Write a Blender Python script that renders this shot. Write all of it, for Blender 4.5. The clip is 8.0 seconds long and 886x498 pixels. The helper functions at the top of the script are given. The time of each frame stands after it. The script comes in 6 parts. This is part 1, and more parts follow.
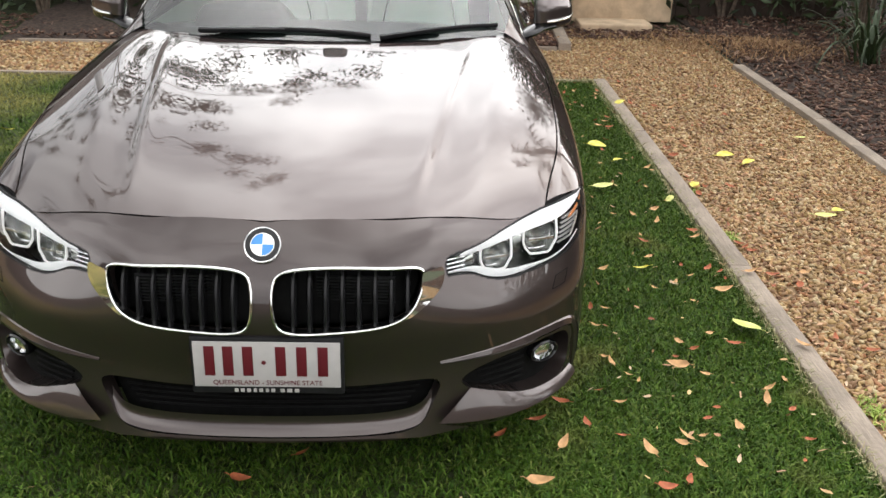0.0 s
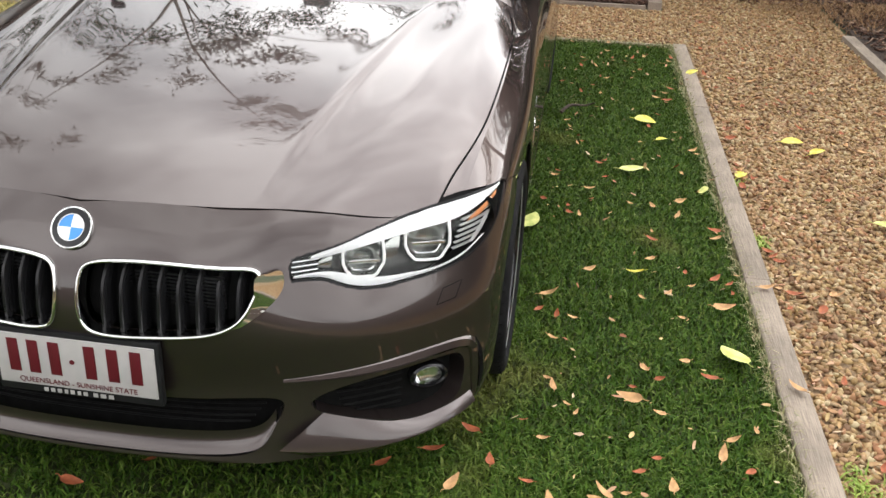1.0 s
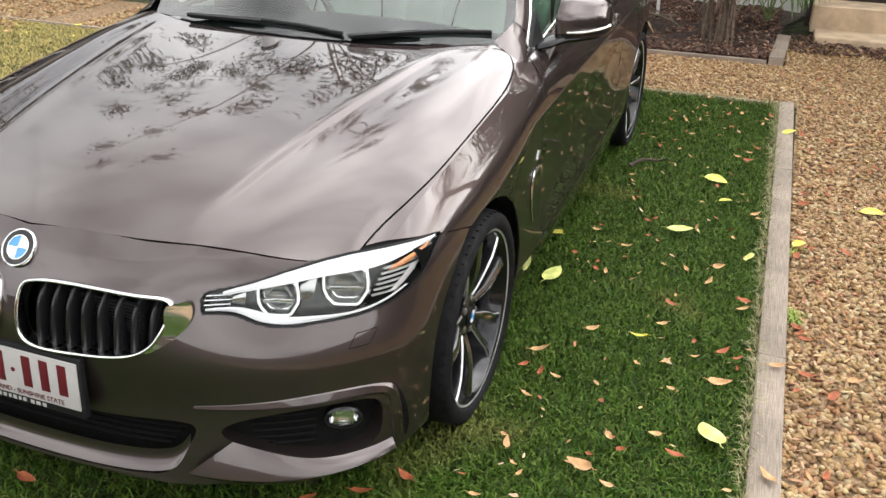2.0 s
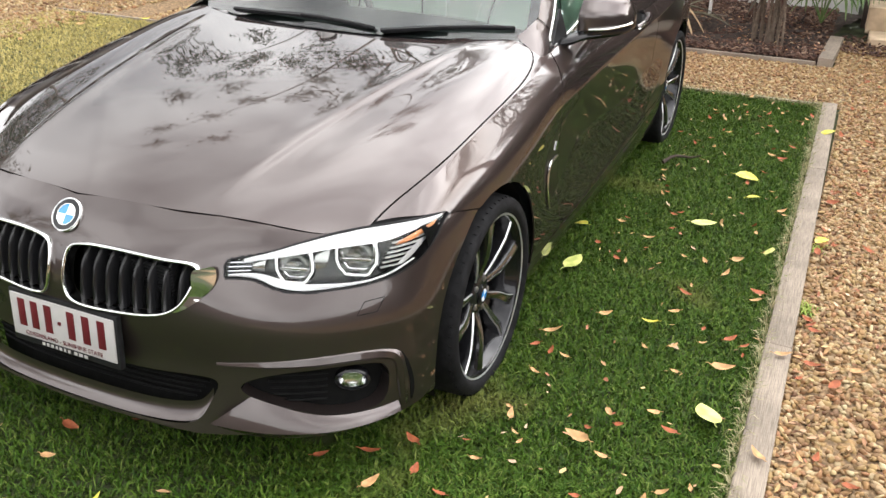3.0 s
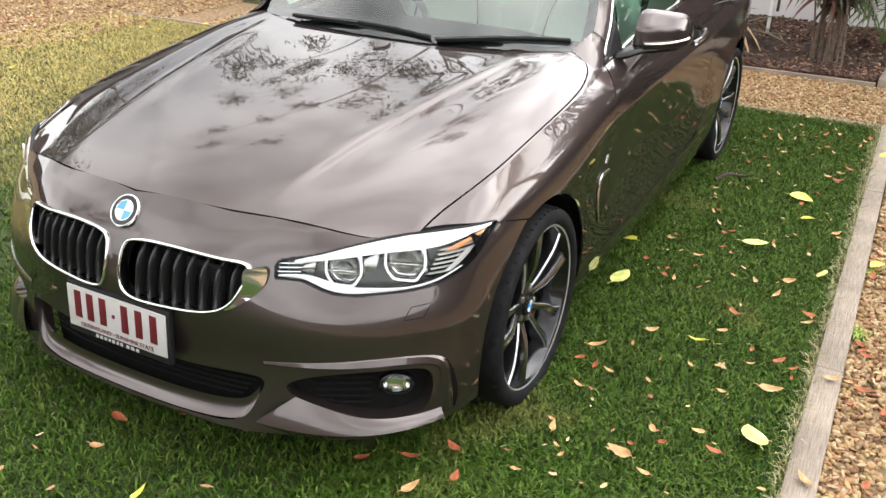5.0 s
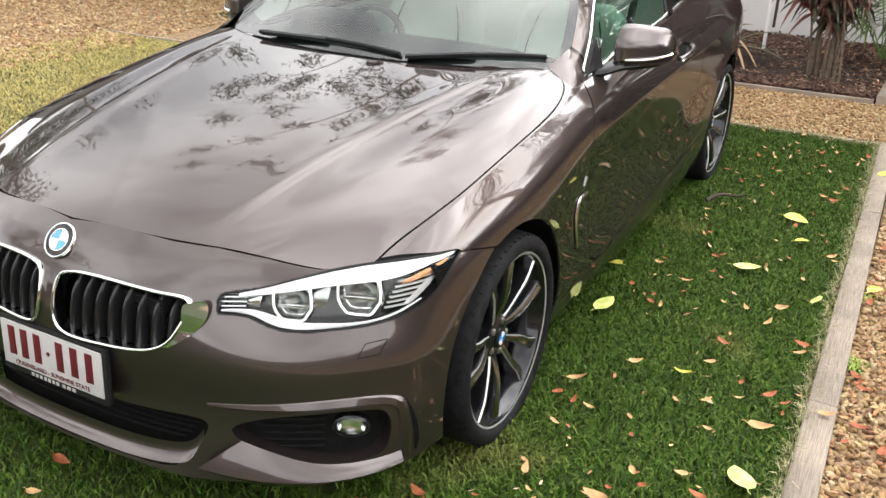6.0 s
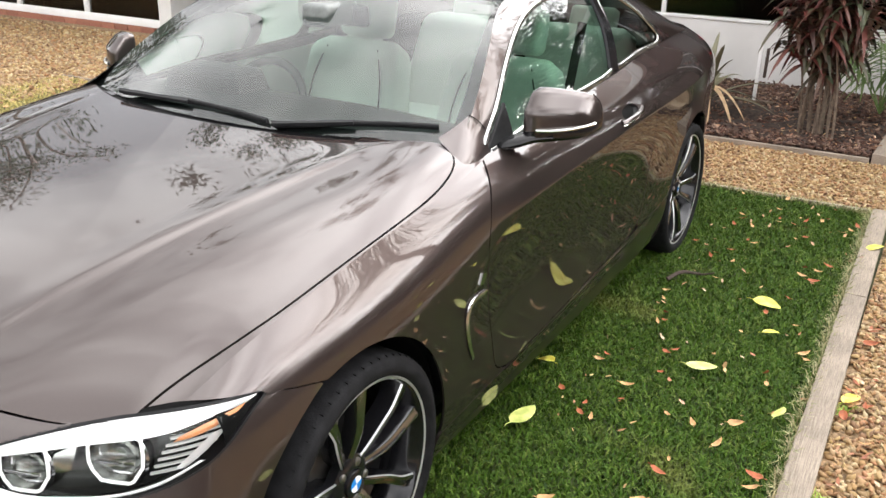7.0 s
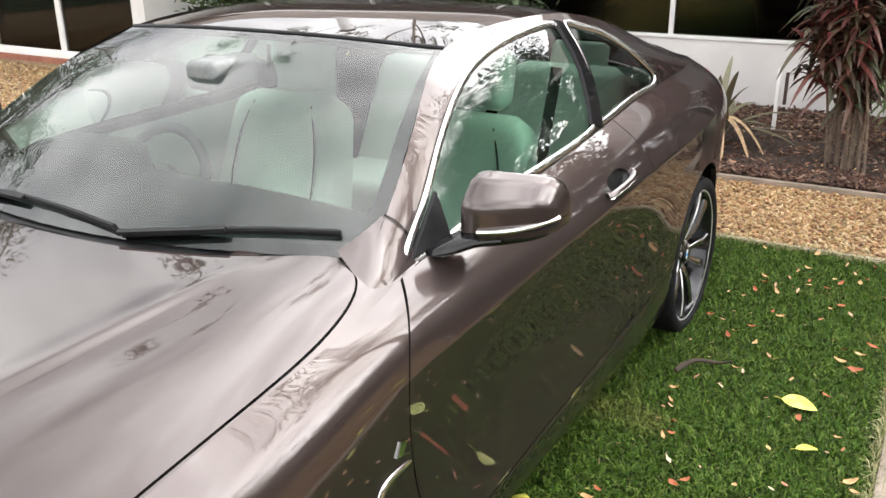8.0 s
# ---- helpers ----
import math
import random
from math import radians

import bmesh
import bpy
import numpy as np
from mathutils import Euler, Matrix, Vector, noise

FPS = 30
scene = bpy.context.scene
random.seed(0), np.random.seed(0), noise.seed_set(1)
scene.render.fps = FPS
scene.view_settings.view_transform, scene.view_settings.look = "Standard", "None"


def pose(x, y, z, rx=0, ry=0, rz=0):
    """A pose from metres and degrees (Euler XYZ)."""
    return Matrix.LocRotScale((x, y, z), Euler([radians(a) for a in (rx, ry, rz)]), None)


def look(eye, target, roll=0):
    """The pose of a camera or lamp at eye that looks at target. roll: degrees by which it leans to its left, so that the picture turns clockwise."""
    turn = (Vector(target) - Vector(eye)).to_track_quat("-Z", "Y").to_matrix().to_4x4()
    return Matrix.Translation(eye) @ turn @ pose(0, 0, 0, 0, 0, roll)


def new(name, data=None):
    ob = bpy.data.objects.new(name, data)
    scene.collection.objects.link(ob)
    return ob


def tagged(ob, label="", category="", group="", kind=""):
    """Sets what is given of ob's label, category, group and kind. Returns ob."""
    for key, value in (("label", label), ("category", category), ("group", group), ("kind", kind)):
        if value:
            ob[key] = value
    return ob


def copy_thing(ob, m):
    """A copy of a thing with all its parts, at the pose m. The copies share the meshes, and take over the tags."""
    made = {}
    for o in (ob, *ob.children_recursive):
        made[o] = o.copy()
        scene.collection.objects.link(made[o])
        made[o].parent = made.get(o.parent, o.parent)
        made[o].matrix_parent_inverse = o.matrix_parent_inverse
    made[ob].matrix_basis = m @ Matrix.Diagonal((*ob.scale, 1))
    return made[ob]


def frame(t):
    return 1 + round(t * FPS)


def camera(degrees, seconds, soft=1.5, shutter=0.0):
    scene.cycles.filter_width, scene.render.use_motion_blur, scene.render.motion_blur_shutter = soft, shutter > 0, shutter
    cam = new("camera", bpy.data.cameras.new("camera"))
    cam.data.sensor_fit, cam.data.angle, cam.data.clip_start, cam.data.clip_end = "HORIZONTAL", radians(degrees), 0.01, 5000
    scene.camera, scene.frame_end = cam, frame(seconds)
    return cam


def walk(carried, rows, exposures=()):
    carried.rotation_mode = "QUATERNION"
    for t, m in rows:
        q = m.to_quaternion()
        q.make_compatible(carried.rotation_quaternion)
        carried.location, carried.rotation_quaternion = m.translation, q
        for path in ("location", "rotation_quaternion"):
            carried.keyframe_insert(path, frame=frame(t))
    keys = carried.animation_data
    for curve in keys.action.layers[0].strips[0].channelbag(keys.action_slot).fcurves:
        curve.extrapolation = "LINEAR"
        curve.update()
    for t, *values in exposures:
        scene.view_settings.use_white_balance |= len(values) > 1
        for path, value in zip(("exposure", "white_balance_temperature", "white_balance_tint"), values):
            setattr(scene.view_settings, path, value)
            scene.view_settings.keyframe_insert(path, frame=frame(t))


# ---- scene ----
cam = camera(53.3, 8.0)
PATH = [
    (0, (0.407, -2.804, 1.66), (0.446, -0.986, 0.828), 1.3),
    (0.5, (0.727, -2.593, 1.64), (0.594, -0.812, 0.741), 2.1),
    (1, (1.022, -2.336, 1.612), (0.772, -0.588, 0.674), 2.0),
    (1.5, (1.303, -2.223, 1.644), (0.873, -0.485, 0.753), 1.1),
    (1.7, (1.425, -2.176, 1.653), (0.905, -0.457, 0.773), 1.2),
    (2.8, (1.803, -2.328, 1.699), (1.065, -0.681, 0.838), 0.8),
    (3, (1.792, -2.314, 1.696), (1.042, -0.679, 0.821), 0.9),
    (3.5, (1.779, -2.319, 1.694), (0.984, -0.715, 0.801), 1.3),
    (4, (1.773, -2.336, 1.695), (0.941, -0.75, 0.804), 1.6),
    (4.5, (1.776, -2.337, 1.693), (0.939, -0.742, 0.822), 1.7),
    (6, (1.809, -2.127, 1.653), (0.948, -0.518, 0.835), 1.3),
    (6.2, (1.797, -1.998, 1.620), (0.941, -0.378, 0.808), 1.5),
    (6.5, (1.839, -1.789, 1.655), (0.974, -0.179, 0.842), 1.9),
    (7, (1.899, -1.422, 1.629), (0.99, 0.198, 0.889), 1.5),
    (7.5, (1.869, -1.014, 1.623), (0.92, 0.606, 0.933), 0.95),
    (8, (1.737, -0.656, 1.630), (0.780, 0.954, 0.928), -0.5),
]
walk(cam, [(t, look(eye, target, roll)) for t, eye, target, roll in PATH], [(0.0, 0.02), (1.5, 0.16), (3.0, 0.43), (4.5, 0.50), (6.5, 0.49), (8.0, 0.65)])

# world, sun, exposure
world = bpy.data.worlds.new("sky")
scene.world = world
world.use_nodes = True
wn, wl = world.node_tree.nodes, world.node_tree.links
sky = wn.new("ShaderNodeTexSky")
sky.sky_type = "NISHITA"
sky.sun_disc = False
sky.sun_elevation, sky.sun_rotation = radians(35), radians(42)
sky.air_density, sky.dust_density, sky.ozone_density = 1.0, 3.0, 1.0
# overcast: cloud layer mixed over the clear sky
tc = wn.new("ShaderNodeTexCoord")
cl = wn.new("ShaderNodeTexNoise")
cl.inputs["Scale"].default_value, cl.inputs["Detail"].default_value = 2.4, 7.0
cl.inputs["Roughness"].default_value = 0.55
cr = wn.new("ShaderNodeValToRGB")
cr.color_ramp.elements[0].position, cr.color_ramp.elements[0].color = 0.38, (9.9, 9.9, 10.3, 1)
cr.color_ramp.elements[1].position, cr.color_ramp.elements[1].color = 0.62, (29.7, 29.3, 29.0, 1)
mx = wn.new("ShaderNodeMix")
mx.data_type = "RGBA"
mx.inputs[0].default_value = 0.85
wl.new(tc.outputs["Generated"], cl.inputs["Vector"])
wl.new(cl.outputs["Fac"], cr.inputs["Fac"])
wl.new(sky.outputs["Color"], mx.inputs[6])
wl.new(cr.outputs["Color"], mx.inputs[7])
# cloud is thinner and brighter low in the sky than overhead
sep, alt, mul = wn.new("ShaderNodeSeparateXYZ"), wn.new("ShaderNodeMapRange"), wn.new("ShaderNodeVectorMath")
mul.operation = "SCALE"
alt.inputs["From Min"].default_value, alt.inputs["From Max"].default_value = 0.15, 0.95
alt.inputs["To Min"].default_value, alt.inputs["To Max"].default_value = 1.14, 0.72
wl.new(tc.outputs["Generated"], sep.inputs["Vector"])
wl.new(sep.outputs["Z"], alt.inputs["Value"])
wl.new(mx.outputs[2], mul.inputs[0])
wl.new(alt.outputs["Result"], mul.inputs["Scale"])
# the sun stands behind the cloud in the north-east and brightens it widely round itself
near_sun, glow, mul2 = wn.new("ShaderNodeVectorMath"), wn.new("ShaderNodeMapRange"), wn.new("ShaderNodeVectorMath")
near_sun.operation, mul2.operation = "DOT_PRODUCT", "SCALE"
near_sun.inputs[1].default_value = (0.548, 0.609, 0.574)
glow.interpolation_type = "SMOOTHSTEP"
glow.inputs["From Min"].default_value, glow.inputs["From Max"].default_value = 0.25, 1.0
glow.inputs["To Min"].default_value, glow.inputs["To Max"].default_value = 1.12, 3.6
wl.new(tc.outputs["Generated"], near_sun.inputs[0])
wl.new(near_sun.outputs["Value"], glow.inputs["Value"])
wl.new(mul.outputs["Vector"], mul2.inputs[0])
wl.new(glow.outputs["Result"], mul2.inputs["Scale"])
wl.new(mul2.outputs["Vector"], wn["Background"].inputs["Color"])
wn["Background"].inputs["Strength"].default_value = 0.088
sun = new("sun", bpy.data.lights.new("sun", "SUN"))
sun.data.energy, sun.data.angle, sun.data.color = 0.6, radians(160), (1.0, 0.96, 0.9)
sun.matrix_world = look((5.5, 6.1, 5.7), (0, 0, 0))

# ---- mesh tools ----
def spline(pts, n, closed=False):
    """n points of a smooth curve through pts (natural cubic, chord-length)."""
    p = np.array(pts, float)
    if closed:
        k = len(p)
        p = np.vstack([p[-3:], p, p[:4]])
    d = np.sqrt(np.linalg.norm(np.diff(p, axis=0), axis=1)) + 1e-9
    t = np.concatenate([[0], np.cumsum(d)])
    h, m = np.diff(t), len(p)
    a, b = np.zeros((m, m)), np.zeros_like(p)
    a[0, 0] = a[-1, -1] = 1
    for i in range(1, m - 1):
        a[i, i - 1], a[i, i], a[i, i + 1] = h[i - 1], 2 * (h[i - 1] + h[i]), h[i]
        b[i] = 6 * ((p[i + 1] - p[i]) / h[i] - (p[i] - p[i - 1]) / h[i - 1])
    s = np.linalg.solve(a, b)
    lo, hi = (t[3], t[3 + k]) if closed else (t[0], t[-1])
    q = np.linspace(lo, hi, n, endpoint=not closed)
    i = np.clip(np.searchsorted(t, q) - 1, 0, m - 2)
    u, hh = (q - t[i])[:, None], h[i][:, None]
    w = hh - u
    return (s[i] * w ** 3 + s[i + 1] * u ** 3) / (6 * hh) + (p[i] / hh - s[i] * hh / 6) * w + (p[i + 1] / hh - s[i + 1] * hh / 6) * u


def surface(rails, nu, nv, even=""):
    """A smooth grid (nu along the rails, nv across them) through the rails. even: mirrored at x = 0 along ("u") or across ("v") the rails."""
    flat = np.array([-1, 1, 1])
    rails = [np.array(q, float) for q in rails]
    if even == "u":
        r = np.array([spline(np.vstack([(q * flat)[:0:-1], q]), 2 * nu - 1)[nu - 1:] for q in rails])
    else:
        r = np.array([spline(q, nu) for q in rails])
    if even == "v":
        r = np.concatenate([(r * flat)[:0:-1], r])
        return np.array([spline(r[:, i], 2 * nv - 1)[nv - 1:] for i in range(nu)])
    return np.array([spline(r[:, i], nv) for i in range(nu)])


class Shape:
    """Vertices and faces."""

    def __init__(self, v=(), f=()):
        self.v, self.f = [tuple(q) for q in v], [list(q) for q in f]

    def add(self, o):
        k = len(self.v)
        self.v += o.v
        self.f += [[i + k for i in q] for q in o.f]
        return self

    def mirror(self):
        return Shape([(-x, y, z) for x, y, z in self.v], [q[::-1] for q in self.f])

    def both(self):
        return Shape(self.v, self.f).add(self.mirror())

    def moved(self, m):
        return Shape([tuple(m @ Vector(q)) for q in self.v], self.f)

    def normals(self):
        v, n = np.array(self.v), np.zeros((len(self.v), 3))
        for k in {len(q) for q in self.f}:
            q = np.array([w for w in self.f if len(w) == k])
            w = np.cross(v[q[:, 1]] - v[q[:, 0]], v[q[:, 2]] - v[q[:, 0]])
            if k > 3:
                w = w + np.cross(v[q[:, 2]] - v[q[:, 0]], v[q[:, 3]] - v[q[:, 0]])
            for j in range(k):
                np.add.at(n, q[:, j], w)
        return n / (np.linalg.norm(n, axis=1)[:, None] + 1e-12)


def grid(p, flip=False, closed=False):
    nu, nv = p.shape[:2]
    f = []
    for i in range(nu - (0 if closed else 1)):
        for j in range(nv - 1):
            k = (i + 1) % nu
            q = [i * nv + j, k * nv + j, k * nv + j + 1, i * nv + j + 1]
            f.append(q[::-1] if flip else q)
    return Shape(p.reshape(-1, 3), f)


def clip(s, fun, lip=0.0):
    """Keeps the part of a shape where fun(vertices) >= 0; lip: how deep the cut edge turns in."""
    val = fun(np.array(s.v))
    v, f, cut, rim = list(s.v), [], {}, []

    def at(a, b):
        key = (min(a, b), max(a, b))
        if key not in cut:
            t = val[a] / (val[a] - val[b])
            cut[key] = len(v)
            v.append(tuple(np.array(s.v[a]) * (1 - t) + np.array(s.v[b]) * t))
        return cut[key]

    for q in s.f:
        inside = [val[i] >= 0 for i in q]
        if all(inside):
            f.append(q)
        elif any(inside):
            out, fresh = [], []
            for a, b in zip(q, q[1:] + q[:1]):
                if val[a] >= 0:
                    out.append(a)
                if (val[a] >= 0) != (val[b] >= 0):
                    out.append(at(a, b))
                    fresh.append(out[-1])
            f.append(out)
            if len(fresh) == 2:
                rim.append(fresh)
    used = sorted({i for q in f for i in q})
    ren = {o: n for n, o in enumerate(used)}
    r = Shape([v[i] for i in used], [[ren[i] for i in q] for q in f])
    if lip and rim:
        n = r.normals()
        top, low = {}, {}
        for a, b in rim:
            for i in (a, b):
                if i not in top:
                    w = np.array(v[i])
                    top[i] = len(r.v)
                    r.v.append(tuple(w))
                    low[i] = len(r.v)
                    r.v.append(tuple(w - n[ren[i]] * lip))
            r.f.append([top[a], top[b], low[b], low[a]])
    return r


def shift(s, d):
    """A copy moved along its normals by d."""
    n = s.normals()
    return Shape([tuple(np.array(a) + b * d) for a, b in zip(s.v, n)], s.f)


def inside(poly, axes):
    """A function for clip: distance inside a closed outline seen along one axis (positive within)."""
    p = np.array(poly, float)
    q = np.roll(p, -1, axis=0)

    def fun(v):
        w = v[:, axes]
        best, odd = np.full(len(w), 1e9), np.zeros(len(w), bool)
        for a, b in zip(p, q):
            e = b - a
            t = np.clip(((w - a) @ e) / (e @ e + 1e-12), 0, 1)
            best = np.minimum(best, np.linalg.norm(w - a - t[:, None] * e, axis=1))
            c = (a[1] > w[:, 1]) != (b[1] > w[:, 1])
            with np.errstate(divide="ignore", invalid="ignore"):
                odd ^= c & (w[:, 0] < a[0] + (w[:, 1] - a[1]) * e[0] / (e[1] if abs(e[1]) > 1e-12 else 1e-12))
        return np.where(odd, best, -best)

    return fun


def lift(p, w, axes, axis):
    """The third coordinate of the grid p at points w, seen along axis."""
    v = p.reshape(-1, 3)
    out = []
    for a in np.atleast_2d(w):
        d = np.sum((v[:, axes] - a) ** 2, axis=1)
        k = np.argpartition(d, 12)[:12]
        m = np.column_stack([np.ones(12), v[k][:, axes] - a])
        g = 1 / (d[k] + 1e-6)
        c = np.linalg.lstsq(m * g[:, None], v[k, axis] * g, rcond=None)[0]
        out.append(c[0])
    return np.array(out)


def on(p, poly, axes):
    """An outline laid on the grid p."""
    axis = 3 - sum(axes)
    w = np.array(poly, float)
    r = np.zeros((len(w), 3))
    r[:, axes], r[:, axis] = w, lift(p, w, axes, axis)
    return r


def sweep(path, profile, closed=False, up=(0, 0, 1), taper=None):
    """A profile (across, along up) swept along a path."""
    p = np.array(path, float)
    t = np.roll(p, -1, 0) - np.roll(p, 1, 0) if closed else np.gradient(p, axis=0)
    t /= np.linalg.norm(t, axis=1)[:, None] + 1e-12
    u = np.array(up, float) if np.ndim(up) == 2 else np.tile(np.array(up, float), (len(p), 1))
    u = u - t * np.sum(u * t, axis=1)[:, None]
    u /= np.linalg.norm(u, axis=1)[:, None] + 1e-12
    a = np.cross(t, u)
    prof = np.array(profile, float)
    g = np.ones(len(p)) if taper is None else np.array(taper)
    v = p[:, None] + a[:, None] * prof[None, :, :1] * g[:, None, None] + u[:, None] * prof[None, :, 1:] * g[:, None, None]
    v = np.concatenate([v, v[:, :1]], axis=1)
    s = grid(v, closed=closed)
    if not closed:
        n, m = v.shape[:2]
        s.f += [list(range(m - 1)), [(n - 1) * m + j for j in range(m - 1)][::-1]]
    return s


def disc_profile(r, k=10, sx=1.0, sy=1.0):
    return [(r * sx * math.cos(2 * math.pi * i / k), r * sy * math.sin(2 * math.pi * i / k)) for i in range(k)]


def lathe(profile, n=48, axis="x"):
    """(r, h) turned round an axis."""
    p = np.array(profile, float)
    a = np.linspace(0, 2 * math.pi, n, endpoint=False)
    v = np.zeros((n, len(p), 3))
    h = {"x": 0, "y": 1, "z": 2}[axis]
    o = [i for i in range(3) if i != h]
    v[:, :, h] = p[:, 1]
    v[:, :, o[0]] = np.cos(a)[:, None] * p[:, 0]
    v[:, :, o[1]] = np.sin(a)[:, None] * p[:, 0]
    return grid(v, closed=True)


def block(lo, hi, bevel=0.0, seg=2, jitter=0.0, seed=0):
    """A box with rounded edges."""
    bm = bmesh.new()
    bmesh.ops.create_cube(bm, size=1)
    for v in bm.verts:
        v.co = [lo[i] + (v.co[i] + 0.5) * (hi[i] - lo[i]) for i in range(3)]
    if bevel:
        bmesh.ops.bevel(bm, geom=bm.edges[:], offset=bevel, segments=seg, profile=0.6, affect="EDGES")
    s = Shape([tuple(v.co) for v in bm.verts], [[v.index for v in f.verts] for f in bm.faces])
    bm.free()
    return s


def extrude(poly, lo, hi, axis):
    """A flat outline given depth along an axis."""
    p = np.array(poly, float)
    o = [i for i in range(3) if i != axis]
    n = len(p)
    v = np.zeros((2, n, 3))
    v[:, :, o] = p
    v[0, :, axis], v[1, :, axis] = lo, hi
    f = [[i, (i + 1) % n, n + (i + 1) % n, n + i] for i in range(n)] + [list(range(n)), list(range(n, 2 * n))[::-1]]
    return Shape(v.reshape(-1, 3), f)


def mesh(name, s, mat, smooth=True, weld=True, angle=40):
    me = bpy.data.meshes.new(name)
    me.from_pydata(s.v, [], s.f)
    if weld:
        bm = bmesh.new()
        bm.from_mesh(me)
        bmesh.ops.remove_doubles(bm, verts=bm.verts, dist=2e-5)
        bmesh.ops.recalc_face_normals(bm, faces=bm.faces)
        bm.to_mesh(me)
        bm.free()
    for m in (mat if isinstance(mat, (list, tuple)) else [mat]):
        me.materials.append(m)
    me.polygons.foreach_set("use_smooth", [smooth] * len(me.polygons))
    if smooth and angle:
        me.set_sharp_from_angle(angle=radians(angle))
    me.update()
    return me


def part(name, s, mat, parent, label="", smooth=True, weld=True, angle=40):
    ob = new(name, mesh(name, s, mat, smooth, weld, angle))
    ob.parent = parent
    if label:
        tagged(ob, label)
    return ob


def thing(name, label, category, group="", kind="", at=None):
    ob = new(name)
    if at is not None:
        ob.matrix_world = at
    return tagged(ob, label, category, group, kind)


def solo(name, s, mat, label, category="", group="", kind="", smooth=True, weld=True, angle=40):
    return tagged(new(name, mesh(name, s, mat, smooth, weld, angle)), label, category, group, kind)

# ---- materials ----
def material(name, color, rough=0.5, metal=0.0, coat=0.0, spec=0.5, var=0.0, scale=20.0, bump=0.0, bscale=80.0, second=None, mix=(0.4, 0.65), detail=4.0, random_tint=0.0, islands=False, rvar=0.0, trans=0.0, ior=1.45, emit=None, power=0.0):
    m = bpy.data.materials.new(name)
    m.use_nodes = True
    n, l = m.node_tree.nodes, m.node_tree.links
    b = n["Principled BSDF"]
    b.inputs["Base Color"].default_value = (*color, 1)
    b.inputs["Roughness"].default_value = rough
    b.inputs["Metallic"].default_value = metal
    b.inputs["Coat Weight"].default_value = coat
    b.inputs["Coat Roughness"].default_value = 0.02
    b.inputs["Specular IOR Level"].default_value = spec
    b.inputs["Transmission Weight"].default_value = trans
    b.inputs["IOR"].default_value = ior
    if emit:
        b.inputs["Emission Color"].default_value = (*emit, 1)
        b.inputs["Emission Strength"].default_value = power
    tc = n.new("ShaderNodeTexCoord")
    out = None
    if var or second:
        t = n.new("ShaderNodeTexNoise")
        t.inputs["Scale"].default_value, t.inputs["Detail"].default_value = scale, detail
        l.new(tc.outputs["Object"], t.inputs["Vector"])
        r = n.new("ShaderNodeValToRGB")
        lo = [max(0, c * (1 - var)) for c in color]
        hi = [min(1, c * (1 + var)) for c in (second or color)]
        r.color_ramp.elements[0].position, r.color_ramp.elements[0].color = mix[0], (*lo, 1)
        r.color_ramp.elements[1].position, r.color_ramp.elements[1].color = mix[1], (*hi, 1)
        l.new(t.outputs["Fac"], r.inputs["Fac"])
        out = r.outputs["Color"]
        if rvar:
            mr = n.new("ShaderNodeMapRange")
            mr.inputs["To Min"].default_value, mr.inputs["To Max"].default_value = rough - rvar, rough + rvar
            l.new(t.outputs["Fac"], mr.inputs["Value"])
            l.new(mr.outputs["Result"], b.inputs["Roughness"])
    if random_tint:
        src = n.new("ShaderNodeNewGeometry").outputs["Random Per Island"] if islands else n.new("ShaderNodeObjectInfo").outputs["Random"]
        h = n.new("ShaderNodeHueSaturation")
        mv = n.new("ShaderNodeMapRange")
        mv.inputs["To Min"].default_value, mv.inputs["To Max"].default_value = 1 - random_tint, 1 + random_tint
        l.new(src, mv.inputs["Value"])
        l.new(mv.outputs["Result"], h.inputs["Value"])
        if out:
            l.new(out, h.inputs["Color"])
        else:
            h.inputs["Color"].default_value = (*color, 1)
        out = h.outputs["Color"]
    if out:
        l.new(out, b.inputs["Base Color"])
    if bump:
        t2 = n.new("ShaderNodeTexNoise")
        t2.inputs["Scale"].default_value, t2.inputs["Detail"].default_value = bscale, 5.0
        l.new(tc.outputs["Object"], t2.inputs["Vector"])
        bp = n.new("ShaderNodeBump")
        bp.inputs["Strength"].default_value, bp.inputs["Distance"].default_value = bump, 0.01
        l.new(t2.outputs["Fac"], bp.inputs["Height"])
        l.new(bp.outputs["Normal"], b.inputs["Normal"])
    return m


PAINT = material("brown metallic paint", (0.068, 0.0535, 0.0505), 0.34, 0.82, 1.0, spec=0.15, var=0.06, scale=900, detail=1)
PAINT.node_tree.nodes["Principled BSDF"].inputs["Coat IOR"].default_value = 1.58
PAINT.node_tree.nodes["Principled BSDF"].inputs["Specular Tint"].default_value = (0.24, 0.20, 0.19, 1)
BLACK = material("black plastic", (0.012, 0.012, 0.013), 0.5, spec=0.25, var=0.2, scale=60)
GLOSS = material("gloss black", (0.008, 0.008, 0.009), 0.08)
SLAT = material("satin black slats", (0.010, 0.010, 0.011), 0.22, spec=0.35)
GREYPLASTIC = material("grey cabin plastic", (0.16, 0.17, 0.165), 0.5, var=0.1, scale=80)
MESHB = material("black mesh", (0.006, 0.006, 0.006), 0.7, spec=0.1, var=0.2, scale=40)
RUBBER = material("tyre rubber", (0.010, 0.010, 0.011), 0.75, spec=0.15, var=0.3, scale=30, bump=0.15, bscale=200)
CHROME = material("chrome", (0.78, 0.78, 0.77), 0.06, 1.0)
SATIN = material("satin aluminium", (0.62, 0.62, 0.60), 0.25, 1.0)
